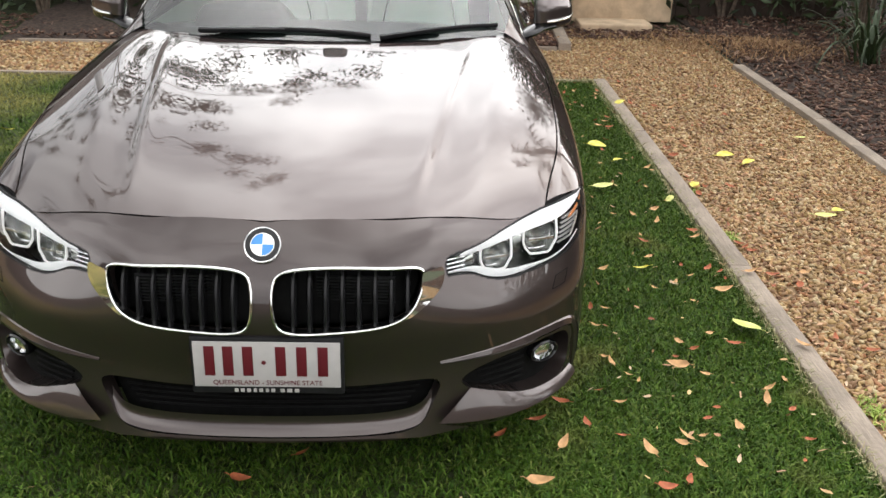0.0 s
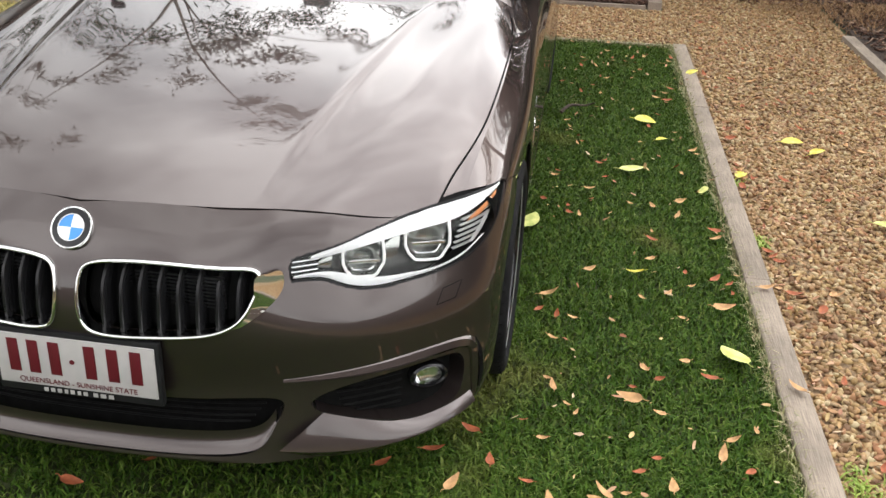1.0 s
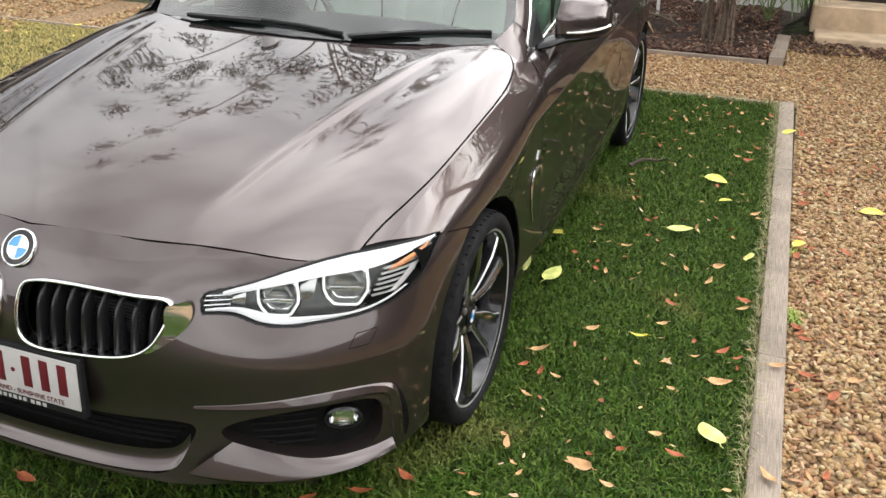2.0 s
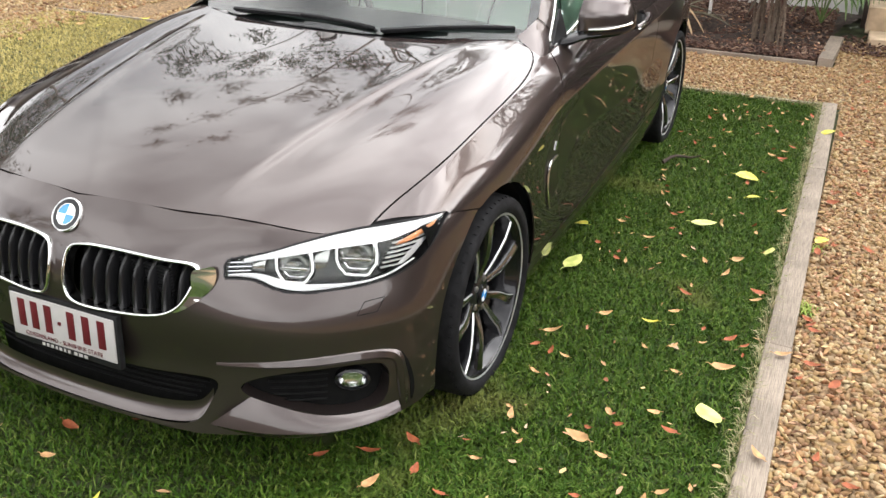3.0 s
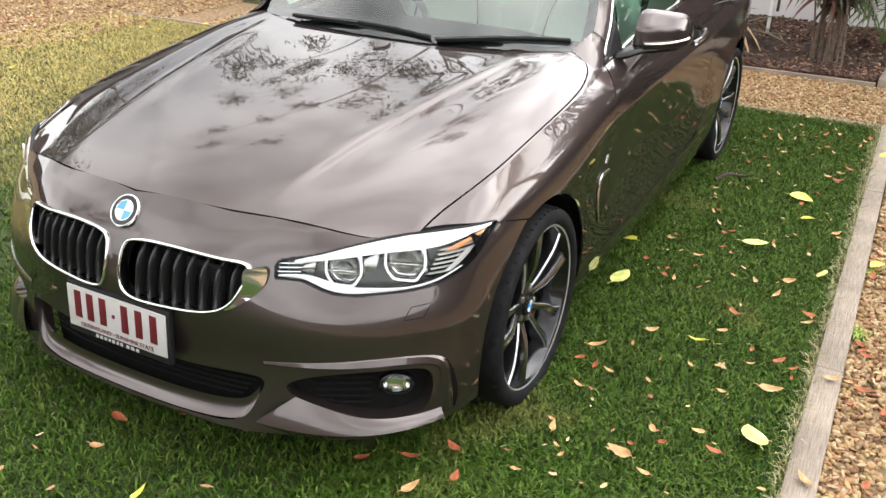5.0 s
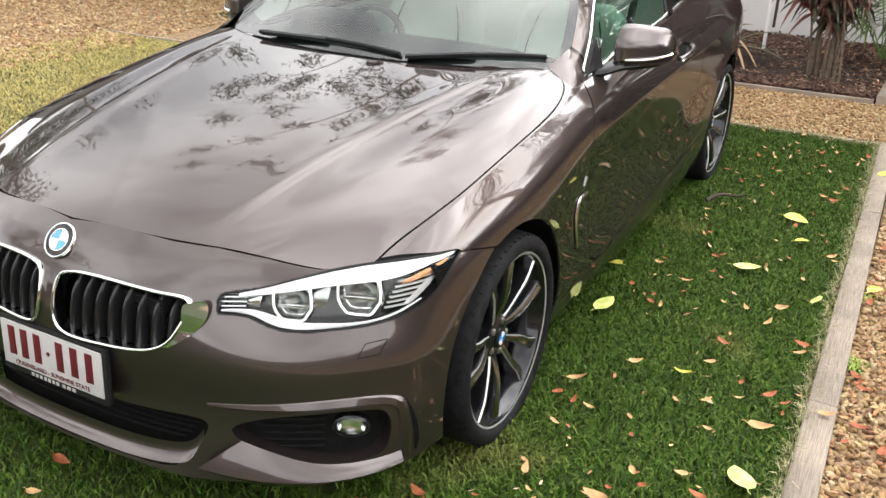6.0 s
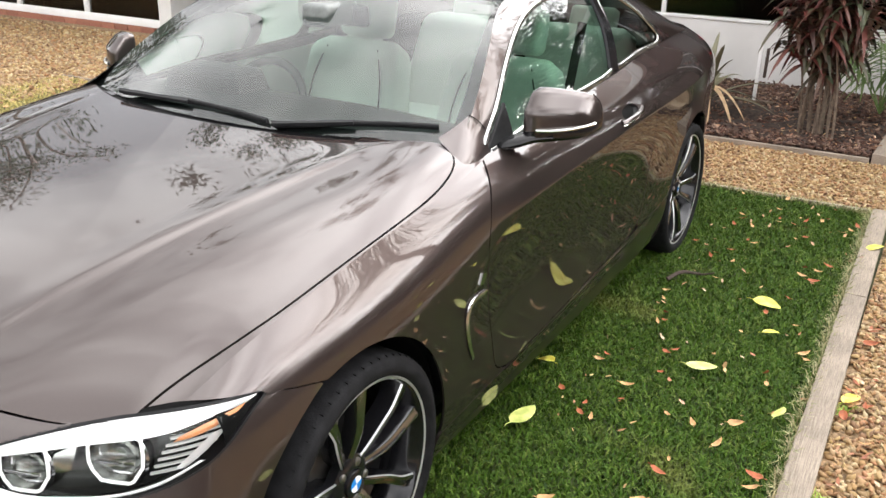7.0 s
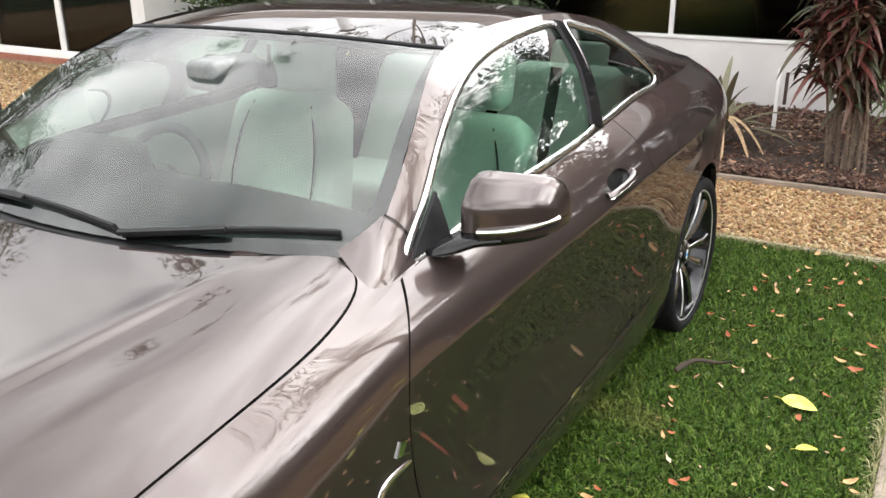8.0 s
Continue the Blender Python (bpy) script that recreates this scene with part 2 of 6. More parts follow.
RIM = material("dark grey rim", (0.014, 0.014, 0.016), 0.2, 0.5, 0.5)
RIMFACE = material("machined rim face", (0.36, 0.36, 0.37), 0.2, 1.0, var=0.08, scale=40)
RIMEDGE = material("bright rim edge", (0.62, 0.62, 0.62), 0.32, 0.75)
DISC = material("brake disc", (0.32, 0.31, 0.30), 0.35, 1.0, var=0.15, scale=30)
CALIPER = material("brake caliper", (0.05, 0.05, 0.055), 0.4, 0.3)
LEATHER = material("pale leather", (0.80, 0.81, 0.77), 0.5, var=0.06, scale=5)
DASH = material("dark dashboard", (0.035, 0.036, 0.038), 0.55, var=0.15, scale=120, bump=0.1, bscale=400)
LINER = material("light headlining", (0.62, 0.62, 0.58), 0.9, var=0.05, scale=60)
CARPET = material("dark carpet", (0.03, 0.03, 0.03), 0.95, var=0.3, scale=150)
REFLECT = material("lamp reflector", (0.85, 0.85, 0.86), 0.12, 1.0)
LAMPWHITE = material("white light guide", (0.85, 0.86, 0.86), 0.25, emit=(1.0, 0.98, 0.93), power=0.42)
# slight glow added in place of sky mirrored in the pale strips
BROW = material("frosted light guide", (0.82, 0.83, 0.84), 0.3, emit=(1.0, 0.99, 0.97), power=0.14)
AMBER = material("amber reflector", (0.80, 0.33, 0.14), 0.2)
TAIL = material("red tail lamp", (0.55, 0.01, 0.01), 0.1, emit=(1.0, 0.02, 0.02), power=9.0)


def glass(name, tint, thin=0.0):
    """Thin glazing: clear, tinted, with a mirror sheen by Fresnel."""
    m = bpy.data.materials.new(name)
    m.use_nodes = True
    n, l = m.node_tree.nodes, m.node_tree.links
    n.remove(n["Principled BSDF"])
    t, g, f, x = n.new("ShaderNodeBsdfTransparent"), n.new("ShaderNodeBsdfGlossy"), n.new("ShaderNodeFresnel"), n.new("ShaderNodeMixShader")
    t.inputs["Color"].default_value = (*tint, 1)
    g.inputs["Roughness"].default_value = 0.01
    g.inputs["Color"].default_value = (1, 1, 1, 1)
    f.inputs["IOR"].default_value = 1.52 + thin
    l.new(f.outputs["Fac"], x.inputs["Fac"])
    l.new(t.outputs["BSDF"], x.inputs[1])
    l.new(g.outputs["BSDF"], x.inputs[2])
    l.new(x.outputs["Shader"], n["Material Output"].inputs["Surface"])
    return m


WINDOW = glass("green tinted car glass", (0.86, 0.99, 0.93), 0.24)
SIDEGLASS = glass("green side glass", (0.46, 0.64, 0.54), 0.10)
DARKWINDOW = glass("smoked car glass", (0.38, 0.47, 0.42), 0.1)
LENS = glass("clear lamp cover", (0.96, 0.97, 0.97), -0.22)

# ---- the car's body lines (front axle at y = 0, nose towards -y, ground z = 0) ----
AXLE_F, AXLE_R, HUB, ARCH = 0.0, 2.81, 0.312, 0.380


def rail(ys, xs, zs):
    return np.column_stack([xs, ys, zs])


# hood, from the centre to the shut line
HOOD = surface([
    rail([-0.765, -0.55, -0.2, 0.2, 0.48, 0.56], [0, 0, 0, 0, 0, 0], [0.782, 0.846, 0.910, 0.958, 0.985, 0.992]),
    rail([-0.735, -0.53, -0.2, 0.2, 0.50, 0.58], [0.28, 0.28, 0.29, 0.30, 0.31, 0.31], [0.775, 0.840, 0.906, 0.956, 0.986, 0.993]),
    rail([-0.665, -0.50, -0.2, 0.2, 0.55, 0.63], [0.50, 0.50, 0.51, 0.53, 0.55, 0.55], [0.758, 0.820, 0.892, 0.950, 0.986, 0.993]),
    rail([-0.575, -0.46, -0.2, 0.2, 0.58, 0.82], [0.655, 0.665, 0.685, 0.70, 0.70, 0.70], [0.728, 0.783, 0.862, 0.932, 0.984, 1.000]),
    rail([-0.43, -0.34, -0.1, 0.2, 0.56, 0.82], [0.795, 0.806, 0.826, 0.835, 0.828, 0.800], [0.755, 0.785, 0.840, 0.889, 0.928, 0.948]),
], 150, 110, "v")


def smooth(t):
    t = np.clip(t, 0, 1)
    return t * t * (3 - 2 * t)


# one even sweep over the whole hood keeps its reflections calm
hx, hy = HOOD[..., 0].ravel(), HOOD[..., 1].ravel()
terms = np.column_stack([hx ** (2 * i) * hy ** j for i in range(5) for j in range(6)])
HOOD[..., 2] = (terms @ np.linalg.lstsq(terms, HOOD[..., 2].ravel(), rcond=None)[0]).reshape(HOOD.shape[:2])
# the hood's pressed ridges: a low step outside a line that opens towards the windscreen
ridge = np.abs(HOOD[..., 0]) - (0.36 + 0.16 * (HOOD[..., 1] + 0.7))
fade = smooth((HOOD[..., 1] + 0.72) / 0.35) * smooth((0.60 - HOOD[..., 1]) / 0.3)
HOOD[..., 2] += fade * (0.004 * np.exp(-(ridge / 0.05) ** 2) - 0.006 * smooth(ridge / 0.03) * smooth((0.17 - ridge) / 0.12))
HOOD_EDGE = [(0.0, -0.747), (0.169, -0.729), (0.325, -0.703), (0.45, -0.665), (0.563, -0.620), (0.660, -0.568), (0.70, -0.537), (0.742, -0.497)]
HOOD_SIDE = [(0.742, -0.497), (0.766, -0.379), (0.800, -0.243), (0.822, -0.02), (0.829, 0.28), (0.812, 0.515), (0.764, 0.643), (0.70, 0.668)]
HOOD_REAR = [(0.70, 0.668), (0.55, 0.588), (0.26, 0.505), (0.0, 0.485)]
HOOD_LINE = np.vstack([spline(HOOD_EDGE, 24), spline(HOOD_SIDE, 50)[1:], spline(HOOD_REAR, 20)[1:]])
HOOD_LOOP = np.vstack([HOOD_LINE, [(-0.3, 0.485), (-0.3, -0.747)]])

# body side, from the belt line down to the sill
YS = [-0.52, -0.1, 0.35, 0.75, 1.3, 1.9, 2.5, 3.0, 3.45, 3.78]
BELT = rail(YS, [0.780, 0.826, 0.835, 0.808, 0.792, 0.775, 0.731, 0.686, 0.615, 0.500], [0.735, 0.840, 0.909, 0.944, 0.972, 1.002, 1.028, 1.030, 1.018, 0.985])
SIDE = surface([
    BELT,
    rail(YS, [0.835, 0.863, 0.872, 0.875, 0.862, 0.858, 0.846, 0.814, 0.735, 0.600], [0.722, 0.805, 0.870, 0.893, 0.905, 0.928, 0.955, 0.965, 0.955, 0.925]),
    rail(YS, [0.865, 0.901, 0.908, 0.902, 0.900, 0.902, 0.904, 0.883, 0.808, 0.670], [0.690, 0.750, 0.802, 0.800, 0.800, 0.825, 0.850, 0.860, 0.855, 0.845]),
    rail(YS, [0.872, 0.910, 0.916, 0.892, 0.884, 0.890, 0.912, 0.894, 0.800, 0.660], [0.590, 0.600, 0.610, 0.610, 0.610, 0.620, 0.660, 0.680, 0.680, 0.670]),
    rail(YS, [0.868, 0.910, 0.916, 0.896, 0.892, 0.897, 0.914, 0.890, 0.795, 0.650], [0.450, 0.450, 0.450, 0.420, 0.420, 0.430, 0.470, 0.490, 0.490, 0.480]),
    rail(YS, [0.855, 0.900, 0.908, 0.905, 0.905, 0.905, 0.901, 0.868, 0.775, 0.630], [0.310, 0.310, 0.300, 0.290, 0.290, 0.300, 0.330, 0.350, 0.350, 0.340]),
    rail(YS, [0.840, 0.875, 0.880, 0.880, 0.880, 0.880, 0.876, 0.840, 0.750, 0.600], [0.190, 0.190, 0.185, 0.180, 0.180, 0.185, 0.20, 0.22, 0.23, 0.24]),
], 240, 110)

# fair the panels before the creases go in
for step in range(30):
    SIDE[1:-1, :, 0] = 0.25 * SIDE[:-2, :, 0] + 0.5 * SIDE[1:-1, :, 0] + 0.25 * SIDE[2:, :, 0]
for step in range(16):
    SIDE[:, 1:-1, 0] = 0.25 * SIDE[:, :-2, 0] + 0.5 * SIDE[:, 1:-1, 0] + 0.25 * SIDE[:, 2:, 0]
# crease through the door handles and a lower one along the sill
for line, size, reach, rear in ((0.775 + 0.035 * SIDE[..., 1], 0.008, 0.035, 3.4), (0.262 + 0.0375 * SIDE[..., 1], 0.006, 0.014, 2.3)):
    SIDE[..., 0] += size * np.exp(-np.abs(SIDE[..., 2] - line) / reach) * smooth((SIDE[..., 1] - 0.45) / 0.5) * smooth((rear - SIDE[..., 1]) / 0.4)

SIDE[..., 2] -= 0.011 * smooth((-0.22 - SIDE[..., 1]) / 0.2) * np.clip((SIDE[..., 2] - 0.66) / 0.05, 0, 1)
HOOD[..., 2] -= 0.010 * smooth((-0.22 - HOOD[..., 1]) / 0.2) * smooth((HOOD[..., 0] - 0.72) / 0.08)
# the side panel takes up the hood's outer edge
rim_line = HOOD[-1] if HOOD[-1, :, 0].mean() > HOOD[:, -1, 0].mean() else HOOD[:, -1]
rim_line = rim_line[np.argsort(rim_line[:, 1])]
belt = SIDE[:, 0].copy()
gap = np.column_stack([np.interp(belt[:, 1], rim_line[:, 1], rim_line[:, i]) - belt[:, i] for i in (0, 2)])
gap *= (smooth((0.80 - belt[:, 1]) / 0.15) * smooth((belt[:, 1] + 0.50) / 0.06))[:, None]
fall = 1 - smooth(np.arange(SIDE.shape[1]) / 34)
SIDE[..., 0] += gap[:, :1] * fall
SIDE[..., 2] += gap[:, 1:] * fall

# nose and front bumper, from the hood's edge down, centre to wheel arch
NOSE = surface([
    [(0, -0.735, 0.795), (0.30, -0.700, 0.783), (0.55, -0.610, 0.757), (0.68, -0.540, 0.752), (0.80, -0.432, 0.762), (0.868, -0.31, 0.742), (0.892, -0.14, 0.735)],
    [(0, -0.790, 0.735), (0.30, -0.766, 0.722), (0.55, -0.668, 0.700), (0.70, -0.575, 0.695), (0.822, -0.465, 0.700), (0.884, -0.33, 0.700), (0.902, -0.14, 0.690)],
    [(0, -0.830, 0.670), (0.30, -0.812, 0.655), (0.55, -0.703, 0.630), (0.72, -0.595, 0.620), (0.838, -0.480, 0.620), (0.895, -0.34, 0.620), (0.912, -0.14, 0.610)],
    [(0, -0.864, 0.570), (0.32, -0.834, 0.558), (0.57, -0.742, 0.535), (0.735, -0.630, 0.525), (0.852, -0.503, 0.525), (0.900, -0.34, 0.520), (0.914, -0.14, 0.510)],
    [(0, -0.862, 0.490), (0.33, -0.832, 0.480), (0.585, -0.742, 0.462), (0.745, -0.630, 0.450), (0.856, -0.500, 0.445), (0.903, -0.34, 0.430), (0.914, -0.14, 0.410)],
    [(0, -0.850, 0.400), (0.34, -0.822, 0.395), (0.60, -0.738, 0.380), (0.755, -0.630, 0.370), (0.860, -0.505, 0.355), (0.902, -0.34, 0.340), (0.908, -0.14, 0.330)],
    [(0, -0.858, 0.310), (0.35, -0.834, 0.305), (0.60, -0.748, 0.290), (0.76, -0.640, 0.280), (0.855, -0.510, 0.275), (0.896, -0.34, 0.270), (0.900, -0.14, 0.260)],
    [(0, -0.873, 0.240), (0.35, -0.850, 0.236), (0.60, -0.755, 0.215), (0.76, -0.640, 0.205), (0.850, -0.510, 0.205), (0.885, -0.34, 0.205), (0.890, -0.14, 0.200)],
    [(0, -0.881, 0.212), (0.35, -0.858, 0.209), (0.60, -0.760, 0.165), (0.76, -0.635, 0.160), (0.840, -0.510, 0.165), (0.870, -0.34, 0.170), (0.875, -0.14, 0.170)],
], 150, 110, "u")

NOSE[..., 2] += np.interp(NOSE[..., 0], [0, 0.3, 0.42, 0.53, 0.62, 0.68, 0.73, 0.77, 0.82, 0.85], [0.006, 0.007, 0.017, 0.015, 0.004, -0.004, -0.010, -0.006, -0.004, 0.0]) * np.clip((NOSE[..., 2] - 0.67) / 0.07, 0, 1)

for step in range(14):
    NOSE[1:-1, :, 1] = 0.25 * NOSE[:-2, :, 1] + 0.5 * NOSE[1:-1, :, 1] + 0.25 * NOSE[2:, :, 1]
    NOSE[:, 1:-1, 1] = 0.25 * NOSE[:, :-2, 1] + 0.5 * NOSE[:, 1:-1, 1] + 0.25 * NOSE[:, 2:, 1]

# outlines on the nose, seen from the front (x, z)
KIDNEY = spline([(0.030, 0.662), (0.058, 0.686), (0.21, 0.693), (0.34, 0.682), (0.402, 0.667), (0.398, 0.622), (0.372, 0.575), (0.315, 0.545), (0.18, 0.533), (0.058, 0.537), (0.030, 0.570)], 90, True)
INTAKE_HALF = [(0.25, 0.362), (0.42, 0.364), (0.450, 0.350), (0.437, 0.308), (0.416, 0.262), (0.382, 0.232), (0.25, 0.223)]
INTAKE = spline([(0.0, 0.362)] + INTAKE_HALF + [(0.0, 0.220)] + [(-x, z) for x, z in INTAKE_HALF[::-1]], 140, True)
FOG = spline([(0.510, 0.343), (0.555, 0.372), (0.66, 0.390), (0.785, 0.390), (0.822, 0.372), (0.828, 0.300), (0.808, 0.256), (0.71, 0.256), (0.62, 0.286), (0.545, 0.312)], 80, True)
LAMP = spline([(0.468, 0.686), (0.460, 0.677), (0.461, 0.655), (0.464, 0.643), (0.474, 0.640), (0.530, 0.633), (0.572, 0.614), (0.632, 0.600), (0.69, 0.600), (0.765, 0.605), (0.822, 0.618), (0.860, 0.642), (0.876, 0.675), (0.880, 0.705), (0.878, 0.731), (0.868, 0.738), (0.825, 0.745), (0.757, 0.743), (0.66, 0.730), (0.592, 0.713), (0.525, 0.696)], 130, True)

# greenhouse side: belt to roof edge
G_LOW = [(0.785, 0.66, 0.940), (0.790, 0.85, 0.951), (0.792, 1.1, 0.962), (0.789, 1.4, 0.977), (0.778, 1.8, 0.997), (0.755, 2.2, 1.017), (0.728, 2.6, 1.030), (0.707, 2.9, 1.031), (0.68, 3.25, 1.025)]
G_TOP = [(0.755, 0.70, 0.985), (0.716, 0.86, 1.080), (0.640, 1.09, 1.225), (0.572, 1.32, 1.318), (0.560, 1.75, 1.350), (0.558, 2.15, 1.330), (0.560, 2.5, 1.270), (0.575, 2.85, 1.175), (0.61, 3.25, 1.045)]
G_MID = [(0.5 * (a[0] + b[0]) + w, 0.5 * (a[1] + b[1]), 0.5 * (a[2] + b[2]) + w * 0.4) for a, b, w in zip(G_LOW, G_TOP, (0.004, 0.01, 0.018, 0.024, 0.026, 0.026, 0.024, 0.02, 0.012))]
GREEN = surface([G_LOW, G_MID, G_TOP], 150, 40)
DOORWIN = spline([(0.785, 0.953), (0.89, 1.030), (1.02, 1.113), (1.153, 1.186), (1.362, 1.262), (1.61, 1.305), (1.816, 1.318), (1.965, 1.314), (1.985, 1.295), (1.945, 1.16), (1.895, 1.035), (1.87, 1.018), (1.46, 0.996), (1.1, 0.973)], 160, True)
QUARTER = spline([(2.055, 1.308), (2.20, 1.285), (2.31, 1.260), (2.44, 1.205), (2.57, 1.125), (2.645, 1.068), (2.63, 1.045), (2.45, 1.038), (2.15, 1.030), (1.965, 1.024), (1.945, 1.04), (2.00, 1.18), (2.035, 1.285)], 120, True)

ROOF = surface([
    [(0.0, 1.265, 1.338), (0.0, 1.5, 1.366), (0.0, 1.85, 1.376), (0.0, 2.2, 1.352), (0.0, 2.45, 1.312)],
    [(0.25, 1.275, 1.335), (0.25, 1.5, 1.362), (0.25, 1.85, 1.373), (0.25, 2.2, 1.349), (0.25, 2.46, 1.308)],
    [(0.45, 1.295, 1.326), (0.45, 1.52, 1.350), (0.45, 1.85, 1.362), (0.45, 2.2, 1.338), (0.45, 2.48, 1.292)],
    [(0.572, 1.32, 1.318), (0.564, 1.55, 1.339), (0.558, 1.87, 1.348), (0.558, 2.2, 1.322), (0.560, 2.5, 1.270)],
], 60, 40, "v")
SCREEN = surface([
    [(0.0, 0.520, 0.985), (0.0, 0.735, 1.103), (0.0, 0.99, 1.230), (0.0, 1.265, 1.338)],
    [(0.26, 0.542, 0.985), (0.25, 0.745, 1.102), (0.25, 1.0, 1.229), (0.25, 1.275, 1.335)],
    [(0.52, 0.610, 0.985), (0.50, 0.79, 1.094), (0.475, 1.03, 1.222), (0.45, 1.295, 1.326)],
    [(0.755, 0.70, 0.985), (0.716, 0.86, 1.080), (0.640, 1.09, 1.225), (0.572, 1.32, 1.318)],
], 60, 40, "v")
BACKLIGHT = surface([
    [(0.0, 2.45, 1.312), (0.0, 2.75, 1.225), (0.0, 3.02, 1.125), (0.0, 3.27, 1.050)],
    [(0.3, 2.46, 1.306), (0.3, 2.75, 1.216), (0.32, 3.02, 1.120), (0.33, 3.27, 1.048)],
    [(0.560, 2.5, 1.270), (0.575, 2.85, 1.175), (0.592, 3.05, 1.110), (0.61, 3.25, 1.045)],
], 40, 30, "v")
TAILTOP = surface([
    [(0.0, 3.25, 1.054), (0.0, 3.45, 1.044), (0.0, 3.65, 1.040), (0.0, 3.74, 1.043)],
    [(0.35, 3.25, 1.050), (0.35, 3.45, 1.040), (0.35, 3.64, 1.035), (0.35, 3.73, 1.036)],
    [(0.60, 3.22, 1.044), (0.55, 3.42, 1.030), (0.51, 3.58, 1.018), (0.45, 3.70, 1.012)],
    [(0.675, 3.20, 1.026), (0.617, 3.45, 1.018), (0.565, 3.62, 1.004), (0.50, 3.78, 0.985)],
], 30, 30)
TAILEND = surface([
    [(0.50, 3.78, 0.985), (0.42, 3.72, 1.010), (0.25, 3.74, 1.035), (0, 3.745, 1.042)],
    [(0.67, 3.78, 0.845), (0.54, 3.82, 0.86), (0.3, 3.83, 0.87), (0, 3.835, 0.875)],
    [(0.66, 3.78, 0.67), (0.54, 3.84, 0.67), (0.3, 3.855, 0.67), (0, 3.86, 0.67)],
    [(0.65, 3.78, 0.48), (0.53, 3.86, 0.48), (0.3, 3.885, 0.48), (0, 3.89, 0.48)],
    [(0.60, 3.78, 0.24), (0.50, 3.84, 0.24), (0.3, 3.865, 0.24), (0, 3.87, 0.24)],
], 40, 30)
# line between fender and bumper: (y, z) from the lamp's top edge to the arch
BUMPER_SEAM = [(-0.70, 0.735), (-0.493, 0.742), (-0.33, 0.732), (-0.25, 0.718), (-0.13, 0.684), (-0.10, 0.674), (-0.09, -1.0)]

# ---- the car ----
def below(line, axes, sign):
    """Signed height over or under a broken line, for clip."""
    p = np.array(line)

    def fun(v):
        return sign * (v[:, axes[1]] - np.interp(v[:, axes[0]], p[:, 0], p[:, 1]))

    return fun


def arch(y, extra=0.0):
    return lambda v: np.hypot(v[:, 1] - y + 0.012, v[:, 2] - HUB - 0.012) - ARCH - extra


def side_range(a, b):
    return lambda v: np.minimum(v[:, 1] - a, b - v[:, 1])


car = thing("car", "brown metallic two-door coupe parked on the lawn", "car")
GAP = 0.0024

# hood
h = clip(grid(HOOD, True), lambda v: inside(HOOD_LOOP, [0, 1])(v) - GAP, 0.012)
part("hood", h.both(), PAINT, car)

# front bumper with its openings
lampf, kidf, intf, fogf = inside(LAMP, [0, 2]), inside(KIDNEY, [0, 2]), inside(INTAKE, [0, 2]), inside(FOG, [0, 2])
nose = grid(NOSE, True)
NOSE_N = nose.normals()


def facing(poly):
    """The nose's outward direction at points of an outline (x, z)."""
    v = NOSE.reshape(-1, 3)[:, [0, 2]]
    return np.array([NOSE_N[np.argmin(np.sum((v - q) ** 2, axis=1))] for q in np.array(poly)])


hood_low = inside(np.vstack([HOOD_LINE[:24], [(0.86, -0.30), (0.86, 1), (-0.3, 1), (-0.3, -0.747)]]), [0, 1])
seam = below(BUMPER_SEAM, [1, 2], -1)
hood_front = below([(0.0, -0.912), (0.70, -0.632), (0.755, -0.526), (0.83, -0.446), (0.90, -0.37)], [0, 1], -1)


def bumper_area(v):
    a = -hood_low(v)
    w = np.where(v[:, 0] > 0.70, seam(v), 1)
    return np.minimum(np.minimum(np.minimum(a, w) - GAP, arch(AXLE_F)(v)), v[:, 2] - 0.203)


b = clip(nose, bumper_area, 0.014)
for f, d in ((lampf, 0.005), (kidf, 0.03), (intf, 0.05), (fogf, 0.05)):
    b = clip(b, lambda v, f=f: -f(v) - 0.001, d)
bumper = part("front_bumper", b.both(), PAINT, car, "brown painted front bumper")

# a dark layer behind the shut lines
under = clip(shift(grid(HOOD, True), -0.012), lambda v: np.minimum(v[:, 1] + 0.72, 9))
gapfill = Shape().add(under).add(shift(clip(nose, lambda v: np.minimum(np.minimum(np.minimum(-lampf(v), -kidf(v)), np.minimum(-intf(v), -fogf(v))) - 0.004, np.minimum(arch(AXLE_F, 0.01)(v), v[:, 2] - 0.212))), -0.014))
gapfill.add(shift(clip(grid(SIDE, True), lambda v: np.minimum(np.minimum(arch(AXLE_F, 0.01)(v), arch(AXLE_R, 0.01)(v)), v[:, 1] + 0.40)), -0.014))

# fender, door, rear quarter and sill, each side
side = grid(SIDE, True)
DOOR = spline([(0.745, 0.948), (0.70, 0.920), (0.645, 0.875), (0.612, 0.80), (0.612, 0.70), (0.635, 0.56), (0.668, 0.42), (0.69, 0.33), (0.78, 0.298), (1.0, 0.305), (1.4, 0.325), (1.85, 0.355), (2.02, 0.40), (2.09, 0.52), (2.115, 0.70), (2.10, 0.86), (2.07, 1.0)], 120)
DOOR_LOOP = np.vstack([DOOR, [(2.07, 1.2), (0.745, 1.2)]])
doorf = inside(DOOR_LOOP, [1, 2])
def sill_z(v):
    return 0.285 + 0.055 * (v[:, 1] - 0.6)



def fender_area(v):
    keep = np.minimum(np.minimum(-seam(v) - GAP, arch(AXLE_F)(v)), np.where(v[:, 1] < -0.24, -lampf(v) - 0.003, 1))
    return np.minimum(np.minimum(keep, -doorf(v) - GAP), np.minimum(0.80 - v[:, 1], v[:, 2] - np.where(v[:, 1] > 0.3, sill_z(v) + GAP, -1)))


